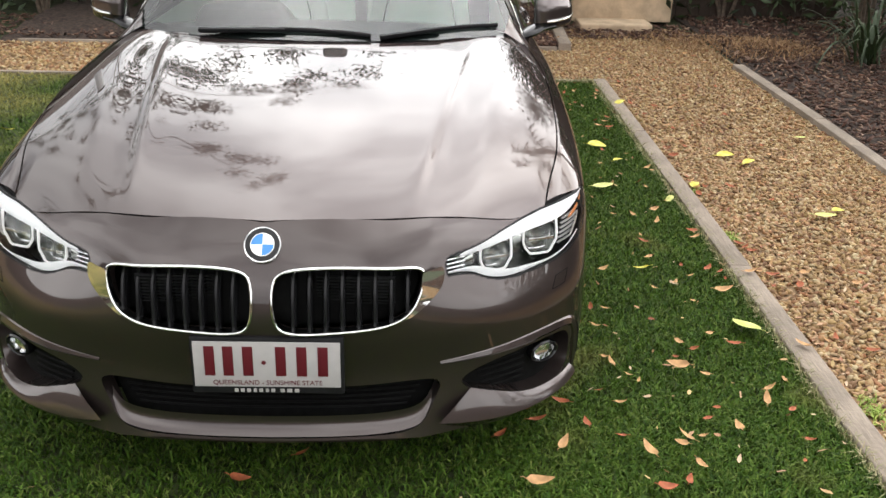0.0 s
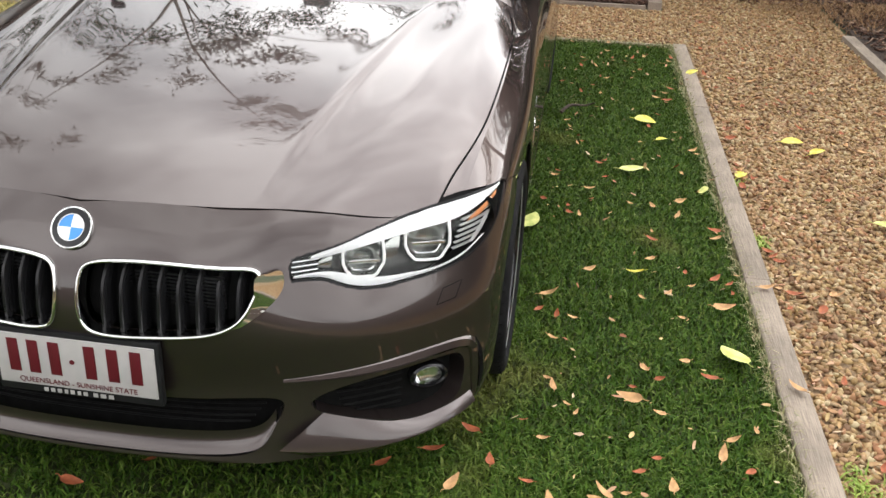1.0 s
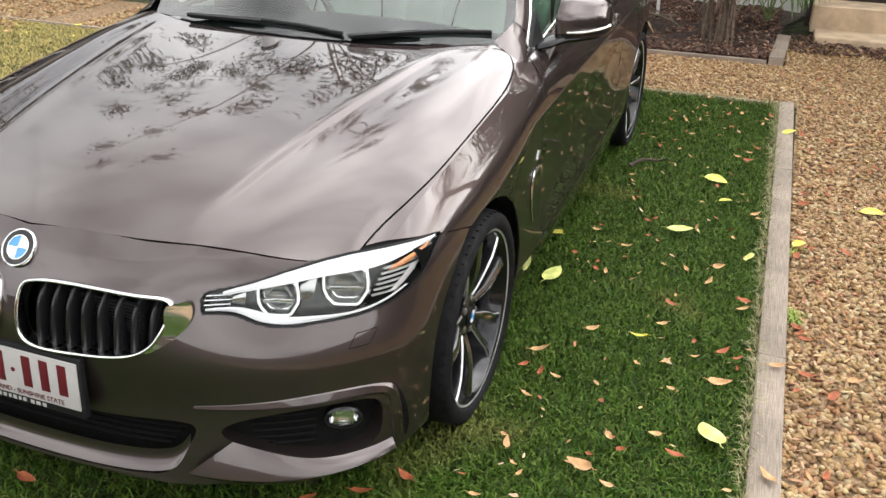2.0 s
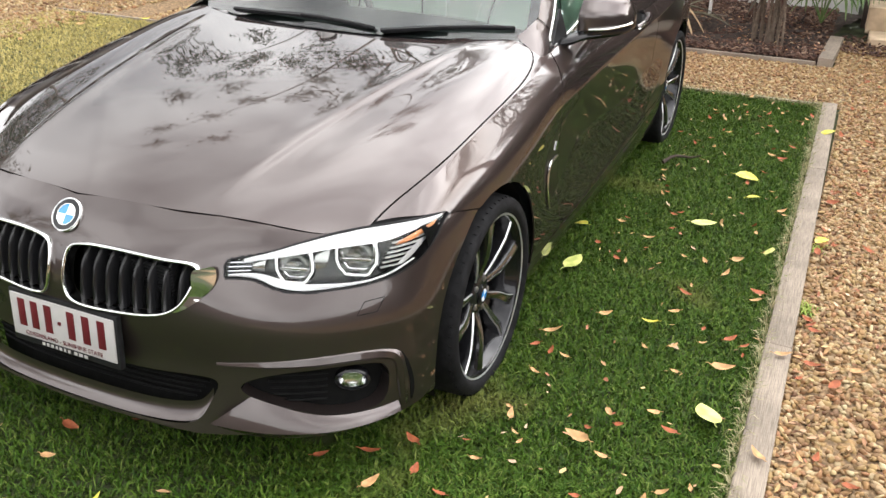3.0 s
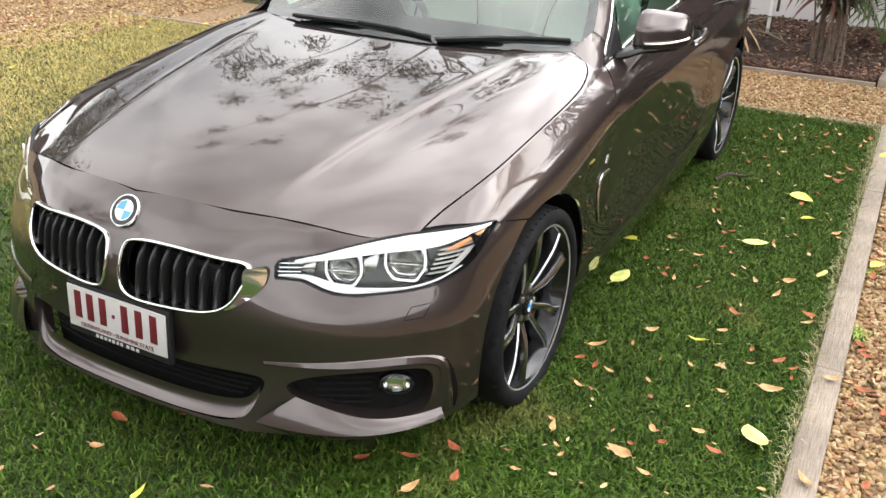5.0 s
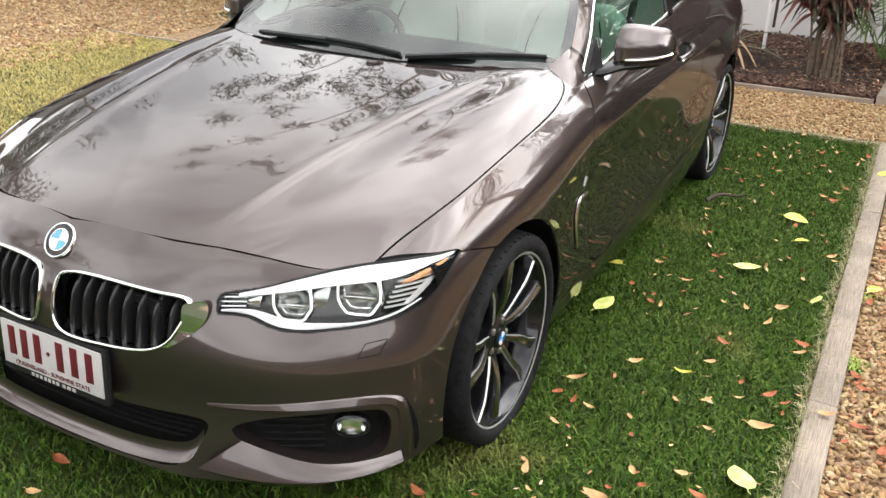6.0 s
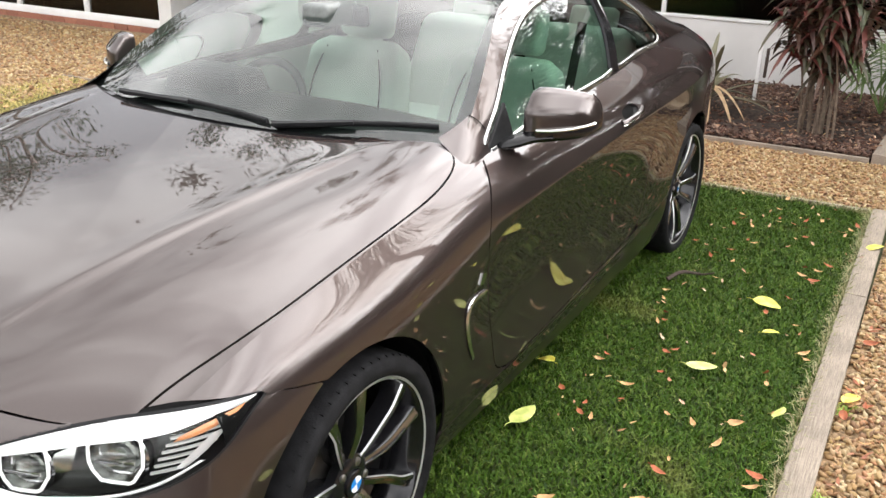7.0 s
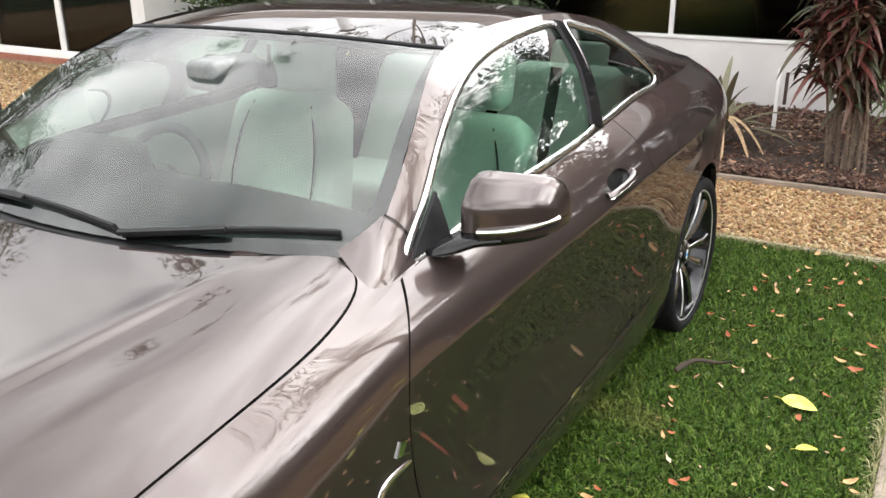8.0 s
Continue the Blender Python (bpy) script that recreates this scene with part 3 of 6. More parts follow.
def quarter_area(v):
    return np.minimum(np.minimum(arch(AXLE_R)(v), -doorf(v) - GAP), np.minimum(v[:, 1] - 2.0, v[:, 2] - np.where(v[:, 1] < 2.5, sill_z(v) + GAP, -1)))


def sill_area(v):
    return np.minimum(np.minimum(arch(AXLE_R)(v), arch(AXLE_F)(v)), np.minimum(sill_z(v) - GAP - v[:, 2], np.minimum(v[:, 1] - 0.2, 2.6 - v[:, 1])))


fender = clip(side, fender_area, 0.006)
# its top, outside the hood's shut line, up to the windscreen pillar
top = clip(grid(HOOD, True), lambda v: np.minimum(-inside(HOOD_LOOP, [0, 1])(v) - GAP, v[:, 1] + 0.51), 0.012)
fender.add(clip(top, lambda v: np.minimum(v[:, 0] - np.where(v[:, 1] > 0.60, 0.715, 0.5), np.minimum(-hood_front(v), np.where(v[:, 1] < -0.24, -lampf(v) - 0.003, 1)))))
CUP = spline([(1.735, 0.893), (1.79, 0.910), (1.87, 0.910), (1.905, 0.885), (1.86, 0.858), (1.77, 0.854)], 40, True)
cupf = inside(CUP, [1, 2])
door = clip(clip(side, lambda v: doorf(v) - GAP, 0.014), lambda v: v[:, 2] - sill_z(v) - GAP, 0.014)
door = clip(door, lambda v: -cupf(v), 0.01)
quarter = clip(side, quarter_area, 0.02)
sill = clip(side, sill_area, 0.01)
for k in (1, -1):
    s = (lambda q: q) if k > 0 else (lambda q: q.mirror())
    part("fender", s(fender), PAINT, car)
    d = part("door", s(door), PAINT, car)
    part("rear_quarter", s(quarter), PAINT, car)
    part("sill", s(sill), PAINT, car)
    # wheel housings
    for y in (AXLE_F, AXLE_R):
        liner = lathe([(0.36, -0.34), (0.382, -0.30), (0.384, 0.0)], 64)
        out = 0.875 if y == AXLE_F else 0.835
        m = pose(k * out, y, HUB, 0, 0, 0 if k > 0 else 180)
        part("wheel_housing", clip(liner, lambda v, y=y: v[:, 2] + (0.16 if y == AXLE_F else -0.06)).moved(m), MESHB, car)
    # handle: recessed cup and a bowed bar
    c3 = on(SIDE[60:200], CUP, [1, 2])
    mid = c3.mean(0)
    bowl = np.array([c3 + (mid - c3) * w + np.array([-1, 0, 0]) * dd for w, dd in ((-0.02, 0.002), (0.15, 0.014), (0.5, 0.026), (0.99, 0.028))])
    part("handle_cup", s(grid(bowl.transpose(1, 0, 2), closed=True)), BLACK, d)
    hb = spline([(1.70, 0.868), (1.76, 0.874), (1.86, 0.880), (1.935, 0.886)], 24)
    h3 = on(SIDE[60:200], hb, [1, 2]) + np.array([[0.004 + 0.016 * math.sin(math.pi * i / 23) ** 0.5, 0, 0] for i in range(24)])
    part("door_handle", s(sweep(h3, disc_profile(0.012, 10, 1.0, 0.8), up=(0, 0, 1))), PAINT, d, "brown door handle with a chrome edge")
    part("handle_trim", s(sweep(h3 + np.array([0.007, 0, -0.009]), disc_profile(0.0035, 8))), CHROME, d)
    # breather outlet behind the wheel arch
    g = spline([(0.612, 0.606), (0.550, 0.613), (0.500, 0.605), (0.486, 0.575), (0.493, 0.519), (0.528, 0.432)], 30)
    g3 = on(SIDE, g, [1, 2])
    part("breather_blade", s(sweep(g3 + np.array([0.004, 0, 0]), disc_profile(0.011, 10, 1.0, 0.4), up=(1, 0, 0), taper=np.interp(np.arange(30), [0, 3, 12, 29], [0.4, 0.8, 1.1, 0.6]))), SATIN, car, "silver breather blade behind the wheel arch")
    bd = on(SIDE, [(0.556, 0.645), (0.582, 0.638), (0.596, 0.667), (0.570, 0.675)], [1, 2])
    part("fender_badge", s(Shape([tuple(q + np.array([0.004, 0, 0])) for q in bd] + [tuple(q) for q in bd], [[0, 1, 2, 3], [0, 4, 5, 1], [1, 5, 6, 2], [2, 6, 7, 3], [3, 7, 4, 0]])), CHROME, car, "small metal fender badge", smooth=False)

# windows and pillars
for k in (1, -1):
    s = (lambda q: q) if k > 0 else (lambda q: q.mirror())
    g = grid(GREEN)
    dw, qw = inside(DOORWIN, [1, 2]), inside(QUARTER, [1, 2])
    part("pillar_frame", s(clip(clip(g, lambda v: -dw(v), 0.012), lambda v: -qw(v), 0.012)), PAINT, car, "brown roof pillars round the side windows")
    part("door_window", s(shift(clip(g, lambda v: dw(v) + 0.004), -0.006)), SIDEGLASS, car)
    part("quarter_window", s(shift(clip(g, lambda v: qw(v) + 0.004), -0.006)), DARKWINDOW, car)
    for nm, w in (("window_trim", DOORWIN), ("window_trim", QUARTER)):
        ring = on(GREEN, w, [1, 2])
        part(nm, s(sweep(ring + np.array([0.002, 0, 0]), disc_profile(0.0105, 8, 1.0, 0.5), closed=True, up=(1, 0, 0.3))), SATIN, car, "satin silver window trim")
    bp = on(GREEN, spline([(2.015, 1.318), (1.975, 1.18), (1.915, 1.02)], 16), [1, 2])
    part("pillar_cover", s(sweep(bp + np.array([0.003, 0, 0]), [(-0.042, -0.006), (0.042, -0.006), (0.040, 0.005), (-0.040, 0.005)], up=(1, 0, 0.3))), GLOSS, car, "gloss black pillar cover")

part("roof", grid(ROOF, True).both(), PAINT, car)
scr = grid(SCREEN, True)
ws = part("windscreen", scr.both(), WINDOW, car)
part("rear_window", grid(BACKLIGHT, True).both(), DARKWINDOW, car)
part("boot_lid", grid(TAILTOP, True).both(), PAINT, car)
part("rear_bumper", grid(TAILEND, True).both(), PAINT, car)
part("shut_line_backing", gapfill.both(), MESHB, car)

# black band printed round the windscreen
u, v_ = SCREEN.shape[:2]
band = Shape()
for a, bb in ((SCREEN[:, 37:], 1), (SCREEN[:4], 1), (SCREEN[57:], 1)):
    band.add(shift(grid(a, True), -0.0015))
part("windscreen_band", band.both(), BLACK, ws, "black band round the windscreen")
part("roof_seal", sweep(np.vstack([SCREEN[-1][::-1], (SCREEN[-1] * np.array([-1, 1, 1]))[1:]]), disc_profile(0.006, 8), up=(0, 0, 1)), BLACK, car)

# fender's rear corner, running up to the foot of the pillar
foot = surface([
    [(0.700, 0.668, 1.003), (0.716, 0.730, 1.023), (0.727, 0.796, 1.046)],
    [(0.735, 0.654, 0.985), (0.748, 0.722, 1.003), (0.753, 0.812, 1.026)],
    [(0.768, 0.642, 0.966), (0.778, 0.712, 0.980), (0.776, 0.826, 0.990)],
    [(0.798, 0.628, 0.946), (0.802, 0.706, 0.955), (0.798, 0.812, 0.952)],
    [(0.812, 0.62, 0.925), (0.815, 0.70, 0.930), (0.806, 0.79, 0.930)],
], 16, 16)
for k in (1, -1):
    ft = shift(grid(foot), 0.001)
    part("fender_corner", ft if k > 0 else ft.mirror(), PAINT, car)
    sm = np.array([(0.727, 0.796, 1.046), (0.753, 0.812, 1.026), (0.776, 0.826, 0.990)]) + np.array([0.002, 0.001, 0.002])
    sm = sweep(spline(sm, 12), disc_profile(0.0016, 6), up=(0, 1, 0))
    part("pillar_seam", sm if k > 0 else sm.mirror(), MESHB, car)

# cowl under the wipers
cw = surface([[(0, 0.46, 0.970), (0.25, 0.475, 0.970), (0.5, 0.545, 0.968), (0.74, 0.67, 0.960)], [(0, 0.56, 0.984), (0.25, 0.58, 0.984), (0.5, 0.64, 0.982), (0.74, 0.73, 0.972)]], 24, 6)
part("cowl", grid(cw).both(), BLACK, car)


def wiper(p, q, bow):
    """Arm and blade from pivot p to tip q."""
    w = thing("wiper", "", "")
    path = spline([p, [(p[i] * 0.5 + q[i] * 0.5) + (bow if i == 2 else 0) for i in range(3)], q], 20)
    # the blade lies on the glass
    rest = on(SCREEN, np.column_stack([np.abs(path[:, 0]), path[:, 1]]), [0, 1])[:, 2] + 0.012
    path[:, 2] = np.maximum(path[:, 2], rest)
    part("blade", sweep(path, [(-0.004, -0.010), (0.004, -0.010), (0.006, 0.001), (0.003, 0.006), (-0.003, 0.006), (-0.006, 0.001)], up=(0, -0.4, 1)), BLACK, w)
    arm = spline([p + np.array([0, -0.012, 0.006]), (p + q) / 2 + np.array([0, -0.010, 0.014])], 14)
    part("arm", sweep(arm, [(-0.008, -0.005), (0.008, -0.005), (0.006, 0.004), (-0.006, 0.004)], up=(0, -0.4, 1)), BLACK, w)
    return w


for p, q in (((0.225, 0.535, 1.000), (0.676, 0.716, 1.020)), ((-0.46, 0.585, 1.006), (0.19, 0.545, 1.006))):
    w = wiper(np.array(p), np.array(q), 0.006)
    for c in list(w.children):
        c.name = "wiper_" + c.name
        c.parent = car
    bpy.data.objects.remove(w)

# kidney grilles
for k in (1, -1):
    s = (lambda q: q) if k > 0 else (lambda q: q.mirror())
    ring = on(NOSE, KIDNEY, [0, 2])
    grille = part("kidney_grille", s(shift(clip(nose, lambda v: kidf(v) + 0.004), -0.055)), MESHB, car, "black kidney grille in a chrome ring")
    part("grille_ring", s(sweep(ring + np.array([0, -0.006, 0]), [(-0.0038, -0.03), (0.0038, -0.03), (0.0046, -0.004), (0.0042, 0.001), (0.003, 0.0045), (0.0011, 0.006), (-0.0011, 0.006), (-0.003, 0.0045), (-0.0042, 0.001), (-0.0046, -0.004)], closed=True, up=(0, -1, 0.15))), CHROME, grille)
    for i in range(8):
        x = 0.075 + i * 0.041
        zs = [z for xx, z in KIDNEY if abs(xx - x) < 0.016]
        if not zs:
            continue
        z0, z1 = min(zs) + 0.004, max(zs) - 0.004
        zz = np.linspace(z0, z1, 12)
        pt = on(NOSE, [(x, z) for z in zz], [0, 2]) + np.array([0, 0.006, 0])
        pt[:, 1] += 0.020 * smooth((np.linspace(0, 1, 12) - 0.66) / 0.34)
        prof = [(-0.008, -0.045), (0.008, -0.045), (0.007, -0.006), (0.003, 0.0), (-0.003, 0.0), (-0.007, -0.006)]
        part("slat", s(sweep(pt, prof, up=(0, -1, 0.1))), SLAT, grille)
    # chrome wing between grille and lamp
    wing = spline([(0.402, 0.668), (0.425, 0.674), (0.449, 0.678), (0.455, 0.642), (0.432, 0.604), (0.395, 0.574), (0.355, 0.552), (0.380, 0.585), (0.399, 0.625)], 40, True)
    wg = clip(nose, inside(wing, [0, 2]))
    wg.v = [(x, y - 0.005 - 0.30 * max(0.0, z - 0.60), z) for x, y, z in wg.v]
    part("grille_wing", s(wg), CHROME, grille)
    # radiator bars behind the slats
    for i in range(9):
        z = 0.582 + i * 0.009
        part("radiator_bar", s(block((0.13, -0.795, z), (0.33, -0.785, z + 0.004))), BLACK, grille)

# lower intake
mesh_back = shift(clip(nose, lambda v: intf(v) + 0.01), -0.07)
intake = part("lower_intake", mesh_back.both(), MESHB, car, "black mesh lower air intake")
for i in range(6):
    z = 0.276 + i * 0.015
    w = 0.36 + 0.012 * i
    pt = on(NOSE, [(x, z) for x in np.linspace(0, w, 14)], [0, 2]) + np.array([0, 0.05, 0])
    pt = np.vstack([(pt * np.array([-1, 1, 1]))[::-1], pt[1:]])
    part("intake_bar", sweep(pt, disc_profile(0.003, 6)), MESHB, intake)
# chin: a shelf sloping up and back from the lip to the mesh
shelf = on(NOSE, spline([(0.0, 0.221), (0.25, 0.224), (0.37, 0.231), (0.405, 0.245), (0.428, 0.275)], 30), [0, 2]) + np.array([0, 0.003, 0])
rows = np.array([shelf + np.array([0, 0.024 * (1 - (1 - w) ** 2.6), 0.050 * w]) for w in np.linspace(0, 1, 8)])
part("chin", grid(rows.transpose(1, 0, 2)).both(), PAINT, bumper, "sloping painted chin under the intake")
# front lip
lip = spline([(0.0, -0.862, 0.206), (0.2, -0.854, 0.206), (0.36, -0.838, 0.207), (0.425, -0.812, 0.213)], 24)
lip = np.vstack([(lip * np.array([-1, 1, 1]))[::-1], lip[1:]])
part("front_lip", sweep(lip, [(-0.03, -0.006), (0.006, -0.010), (0.008, 0.0), (0.002, 0.008), (-0.03, 0.012)], up=(0, 0, 1)), PAINT, car)

# fog lamp recess and its frame
for k in (1, -1):
    s = (lambda q: q) if k > 0 else (lambda q: q.mirror())
    rec = part("fog_recess", s(shift(clip(nose, lambda v: fogf(v) + 0.006), -0.05)), MESHB, car, "black recess round the fog lamp")
    c = on(NOSE, [(0.752, 0.340)], [0, 2])[0] + np.array([0.0, 0.022, 0])
    m = Matrix.Translation(c) @ pose(0, 0, 0, 0, 0, 30) @ Matrix.Diagonal((1.15, 1, 0.8, 1))
    part("fog_bezel", s(lathe([(0.042, 0.02), (0.042, -0.002), (0.036, -0.006), (0.031, 0.002)], 32, "y").moved(m)), GLOSS, rec)
    part("fog_reflector", s(lathe([(0.031, 0.0), (0.024, 0.012), (0.0, 0.020)], 24, "y").moved(m)), REFLECT, rec)
    part("fog_lens", s(lathe([(0.032, -0.002), (0.020, -0.008), (0.0, -0.010)], 24, "y").moved(m)), LENS, rec)
    for i in range(6):
        z = 0.282 + i * 0.019
        pt = on(NOSE, [(x, z) for x in np.linspace(0.58 - 0.006 * i, 0.70, 8)], [0, 2]) + np.array([-0.01, 0.04, 0])
        part("recess_bar", s(sweep(pt, disc_profile(0.0034, 6))), MESHB, rec)
    # bar over the recess, turning down at its outer end
    bar = on(NOSE, spline([(0.450, 0.408), (0.55, 0.411), (0.68, 0.414), (0.79, 0.413), (0.836, 0.395), (0.848, 0.345), (0.850, 0.280), (0.850, 0.228)], 50), [0, 2])
    part("bumper_bar", s(sweep(bar, [(-0.020, -0.012), (0.018, -0.012), (0.012, 0.005), (0.004, 0.009), (-0.012, 0.003)], up=np.tile([0.45, -0.9, 0], (50, 1)), taper=np.interp(np.arange(50), [0, 18, 42, 49], [0.35, 1, 1, 0.7]))), PAINT, bumper)
    slot = on(NOSE, spline([(0.850, 0.400), (0.862, 0.345), (0.865, 0.285), (0.862, 0.232)], 16), [0, 2])
    part("side_slot", s(sweep(slot, [(-0.006, -0.004), (0.006, -0.004), (0.006, 0.004), (-0.006, 0.004)], up=(0.8, -0.6, 0), taper=np.interp(np.arange(16), [0, 3, 12, 15], [0.3, 1, 1, 0.5]))), MESHB, bumper, "black air slot")
    # fin under the recess
    fin = [on(NOSE, spline(q, 30), [0, 2]) for q in ([(0.535, 0.318), (0.62, 0.284), (0.71, 0.254), (0.845, 0.248)], [(0.437, 0.250), (0.57, 0.228), (0.70, 0.218), (0.850, 0.226)], [(0.53, 0.206), (0.60, 0.196), (0.72, 0.194), (0.845, 0.212)])]
    fin[0] += np.array([0.0, -0.002, 0])
    fin[1] += np.array([0.012, -0.026, 0])
    fin[2] += np.array([0.004, -0.004, 0])
    fs = grid(np.array([fin[0], (fin[0] + fin[1]) / 2 + np.array([0.002, -0.005, 0.003]), fin[1]]).transpose(1, 0, 2))
    fs.add(grid(np.array([fin[1], (fin[2] + fin[1]) / 2 + np.array([0.0, -0.002, 0]), fin[2], fin[2] + np.array([-0.02, 0.06, -0.004])]).transpose(1, 0, 2)))
    part("bumper_fin", s(fs), PAINT, bumper)
    corner = np.array([(0.764, 0.533), (0.774, 0.566), (0.812, 0.571), (0.803, 0.537)])
    wsh = np.vstack([np.linspace(corner[i], corner[(i + 1) % 4], 8, endpoint=False) for i in range(4)])
    part("washer_cover", s(sweep(on(NOSE, wsh, [0, 2]), disc_profile(0.0011, 6), closed=True, up=(0.5, -1, 0))), MESHB, bumper)

# headlamps
FINS = material("bright lamp fins", (0.80, 0.80, 0.79), 0.25, 0.3)
BOWL = material("lamp bowl metal", (0.42, 0.43, 0.41), 0.16, 1.0)
HOUSING = material("dark lamp housing", (0.05, 0.053, 0.05), 0.2, 0.75)
RING = np.array([(-0.95, 0.90), (-1.0, 0.30), (-1.0, -0.15), (-0.86, -0.50), (-0.58, -0.84), (-0.2, -0.88), (0.45, -0.88), (0.62, -0.78), (0.98, -0.20), (1.0, 0.25), (0.94, 0.95)])
for k in (1, -1):
    s = (lambda q: q) if k > 0 else (lambda q: q.mirror())
    lamp_ring = on(NOSE, LAMP, [0, 2])
    hl = part("headlamp", s(shift(clip(nose, lambda v: lampf(v) + 0.006), -0.075)), HOUSING, car, "clear headlamp with two lit ring lamps")
    part("lamp_cover", s(clip(nose, lambda v: lampf(v) - 0.004)), LENS, hl)
    part("lamp_seal", s(sweep(lamp_ring, [(-0.003, -0.02), (0.003, -0.02), (0.003, 0.0), (-0.003, 0.0)], closed=True, up=facing(LAMP))), BLACK, hl)
    # housing wall
    wall = np.array([lamp_ring - facing(LAMP) * d for d in (0.004, 0.03, 0.07)]).transpose(1, 0, 2)
    part("housing", s(grid(wall, closed=True)), BLACK, hl)
    # brow along the top
    def strip(lo, hi, depth, n=40):
        a, b_ = on(NOSE, spline(lo, n), [0, 2]), on(NOSE, spline(hi, n), [0, 2])
        o = -facing(spline(lo, n))
        return grid(np.array([a + o * depth, (a + b_) / 2 + o * (depth - 0.005), b_ + o * (depth - 0.004)]).transpose(1, 0, 2))
    part("light_brow", s(strip([(0.50, 0.677), (0.60, 0.689), (0.70, 0.702), (0.80, 0.710), (0.845, 0.722), (0.872, 0.727)], [(0.50, 0.686), (0.60, 0.712), (0.68, 0.730), (0.77, 0.741), (0.845, 0.740), (0.874, 0.733)], 0.009)), BROW, hl, "white frosted strip with slight glow along the lamp's top")
    part("light_sill", s(strip([(0.470, 0.646), (0.530, 0.639), (0.575, 0.619), (0.632, 0.605), (0.690, 0.605), (0.765, 0.610), (0.822, 0.624), (0.858, 0.648)], [(0.470, 0.651), (0.535, 0.650), (0.580, 0.637), (0.632, 0.622), (0.691, 0.617), (0.757, 0.616), (0.815, 0.629), (0.852, 0.651)], 0.012, 60)), BROW, hl, "white frosted strip with slight glow along the lamp's foot")
    for cx, cz, r in ((0.604, 0.648, 0.047), (0.734, 0.662, 0.053)):
        c = on(NOSE, [(cx, cz)], [0, 2])[0]
        m = Matrix.Translation(c + np.array([-0.006, 0.032, 0])) @ pose(0, 0, 0, -6, 0, 22)
        hexa = [(r * x, 0.0, r * z) for x, z in np.vstack([np.linspace(RING[i], RING[i + 1], 5, endpoint=i == 9) for i in range(10)])]
        rg = part("ring_lamp", s(sweep(hexa, disc_profile(0.0034, 8), up=(0, 1, 0)).moved(m)), LAMPWHITE, hl, "lit white ring")
        part("inner_ring", s(sweep([(x * 0.80, 0.022, z * 0.80) for x, y, z in hexa], disc_profile(0.0030, 8), up=(0, 1, 0)).moved(m)), REFLECT, rg)
        part("lamp_bowl", s(lathe([(r * 0.93, 0.0), (r * 0.8, 0.02), (r * 0.4, 0.034), (0.0, 0.036)], 32, "y").moved(m)), BOWL, rg)
        part("projector", s(lathe([(r * 0.62, 0.012), (r * 0.5, -0.004), (r * 0.28, -0.012), (0.0, -0.015)], 28, "y").moved(m)), LENS, rg)
        part("lamp_blade", s(block((-r * 0.75, -0.008, -0.006), (r * 0.75, 0.02, 0.003), 0.002).moved(m)), REFLECT, rg)
        part("lamp_collar", s(lathe([(r * 1.16, 0.03), (r * 1.14, 0.010), (r * 1.06, 0.006), (r * 1.04, 0.02)], 36, "y").moved(m)), REFLECT, rg)
    for lo, hi in (([(0.655, 0.655), (0.668, 0.652), (0.682, 0.656)], [(0.652, 0.684), (0.668, 0.693), (0.682, 0.697)]), ([(0.518, 0.656), (0.532, 0.654), (0.546, 0.653)], [(0.520, 0.671), (0.534, 0.676), (0.546, 0.679)])):
        part("lamp_trim", s(strip(lo, hi, 0.030, 8)), BOWL, hl)
    for i in range(6):
        z = 0.634 + i * 0.0115
        x0, x1 = 0.794 + i * 0.003, (0.834, 0.846, 0.854, 0.861, 0.865, 0.868)[i]
        pt = on(NOSE, [(x, z + (x - x0) * 0.08) for x in np.linspace(x0, x1, 8)], [0, 2]) + np.array([-0.012, 0.02, 0])
        part("lamp_fin", s(sweep(pt, [(-0.004, -0.0013), (0.003, -0.0013), (0.003, 0.0013), (-0.004, 0.0013)], up=(0, 0, 1))), FINS, hl)
    part("amber_strip", s(strip([(0.816, 0.694), (0.846, 0.699), (0.868, 0.712)], [(0.820, 0.702), (0.848, 0.716), (0.871, 0.726)], 0.011, 10)), AMBER, hl, "amber side reflector")
    part("lamp_end", s(strip([(0.838, 0.640), (0.858, 0.664), (0.872, 0.700)], [(0.828, 0.646), (0.846, 0.672), (0.858, 0.694)], 0.016, 12)), FINS, hl)
    for i in range(3):
        z = 0.650 + i * 0.010
        pt = on(NOSE, [(x, z) for x in np.linspace(0.462, 0.515, 6)], [0, 2]) + np.array([-0.006, 0.02, 0])
        part("lamp_fin", s(sweep(pt, disc_profile(0.0022, 6))), REFLECT, hl)
    part("tail_lamp", s(shift(clip(grid(TAILEND, True), inside([(0.34, 0.80), (0.66, 0.80), (0.66, 0.93), (0.48, 0.945), (0.34, 0.93)], [0, 2])), 0.004)), TAIL, car)

# emblem and plate
BLUE = material("blue enamel", (0.02, 0.22, 0.62), 0.25, coat=1.0)
WHITE = material("white enamel", (0.8, 0.8, 0.8), 0.3, coat=1.0)


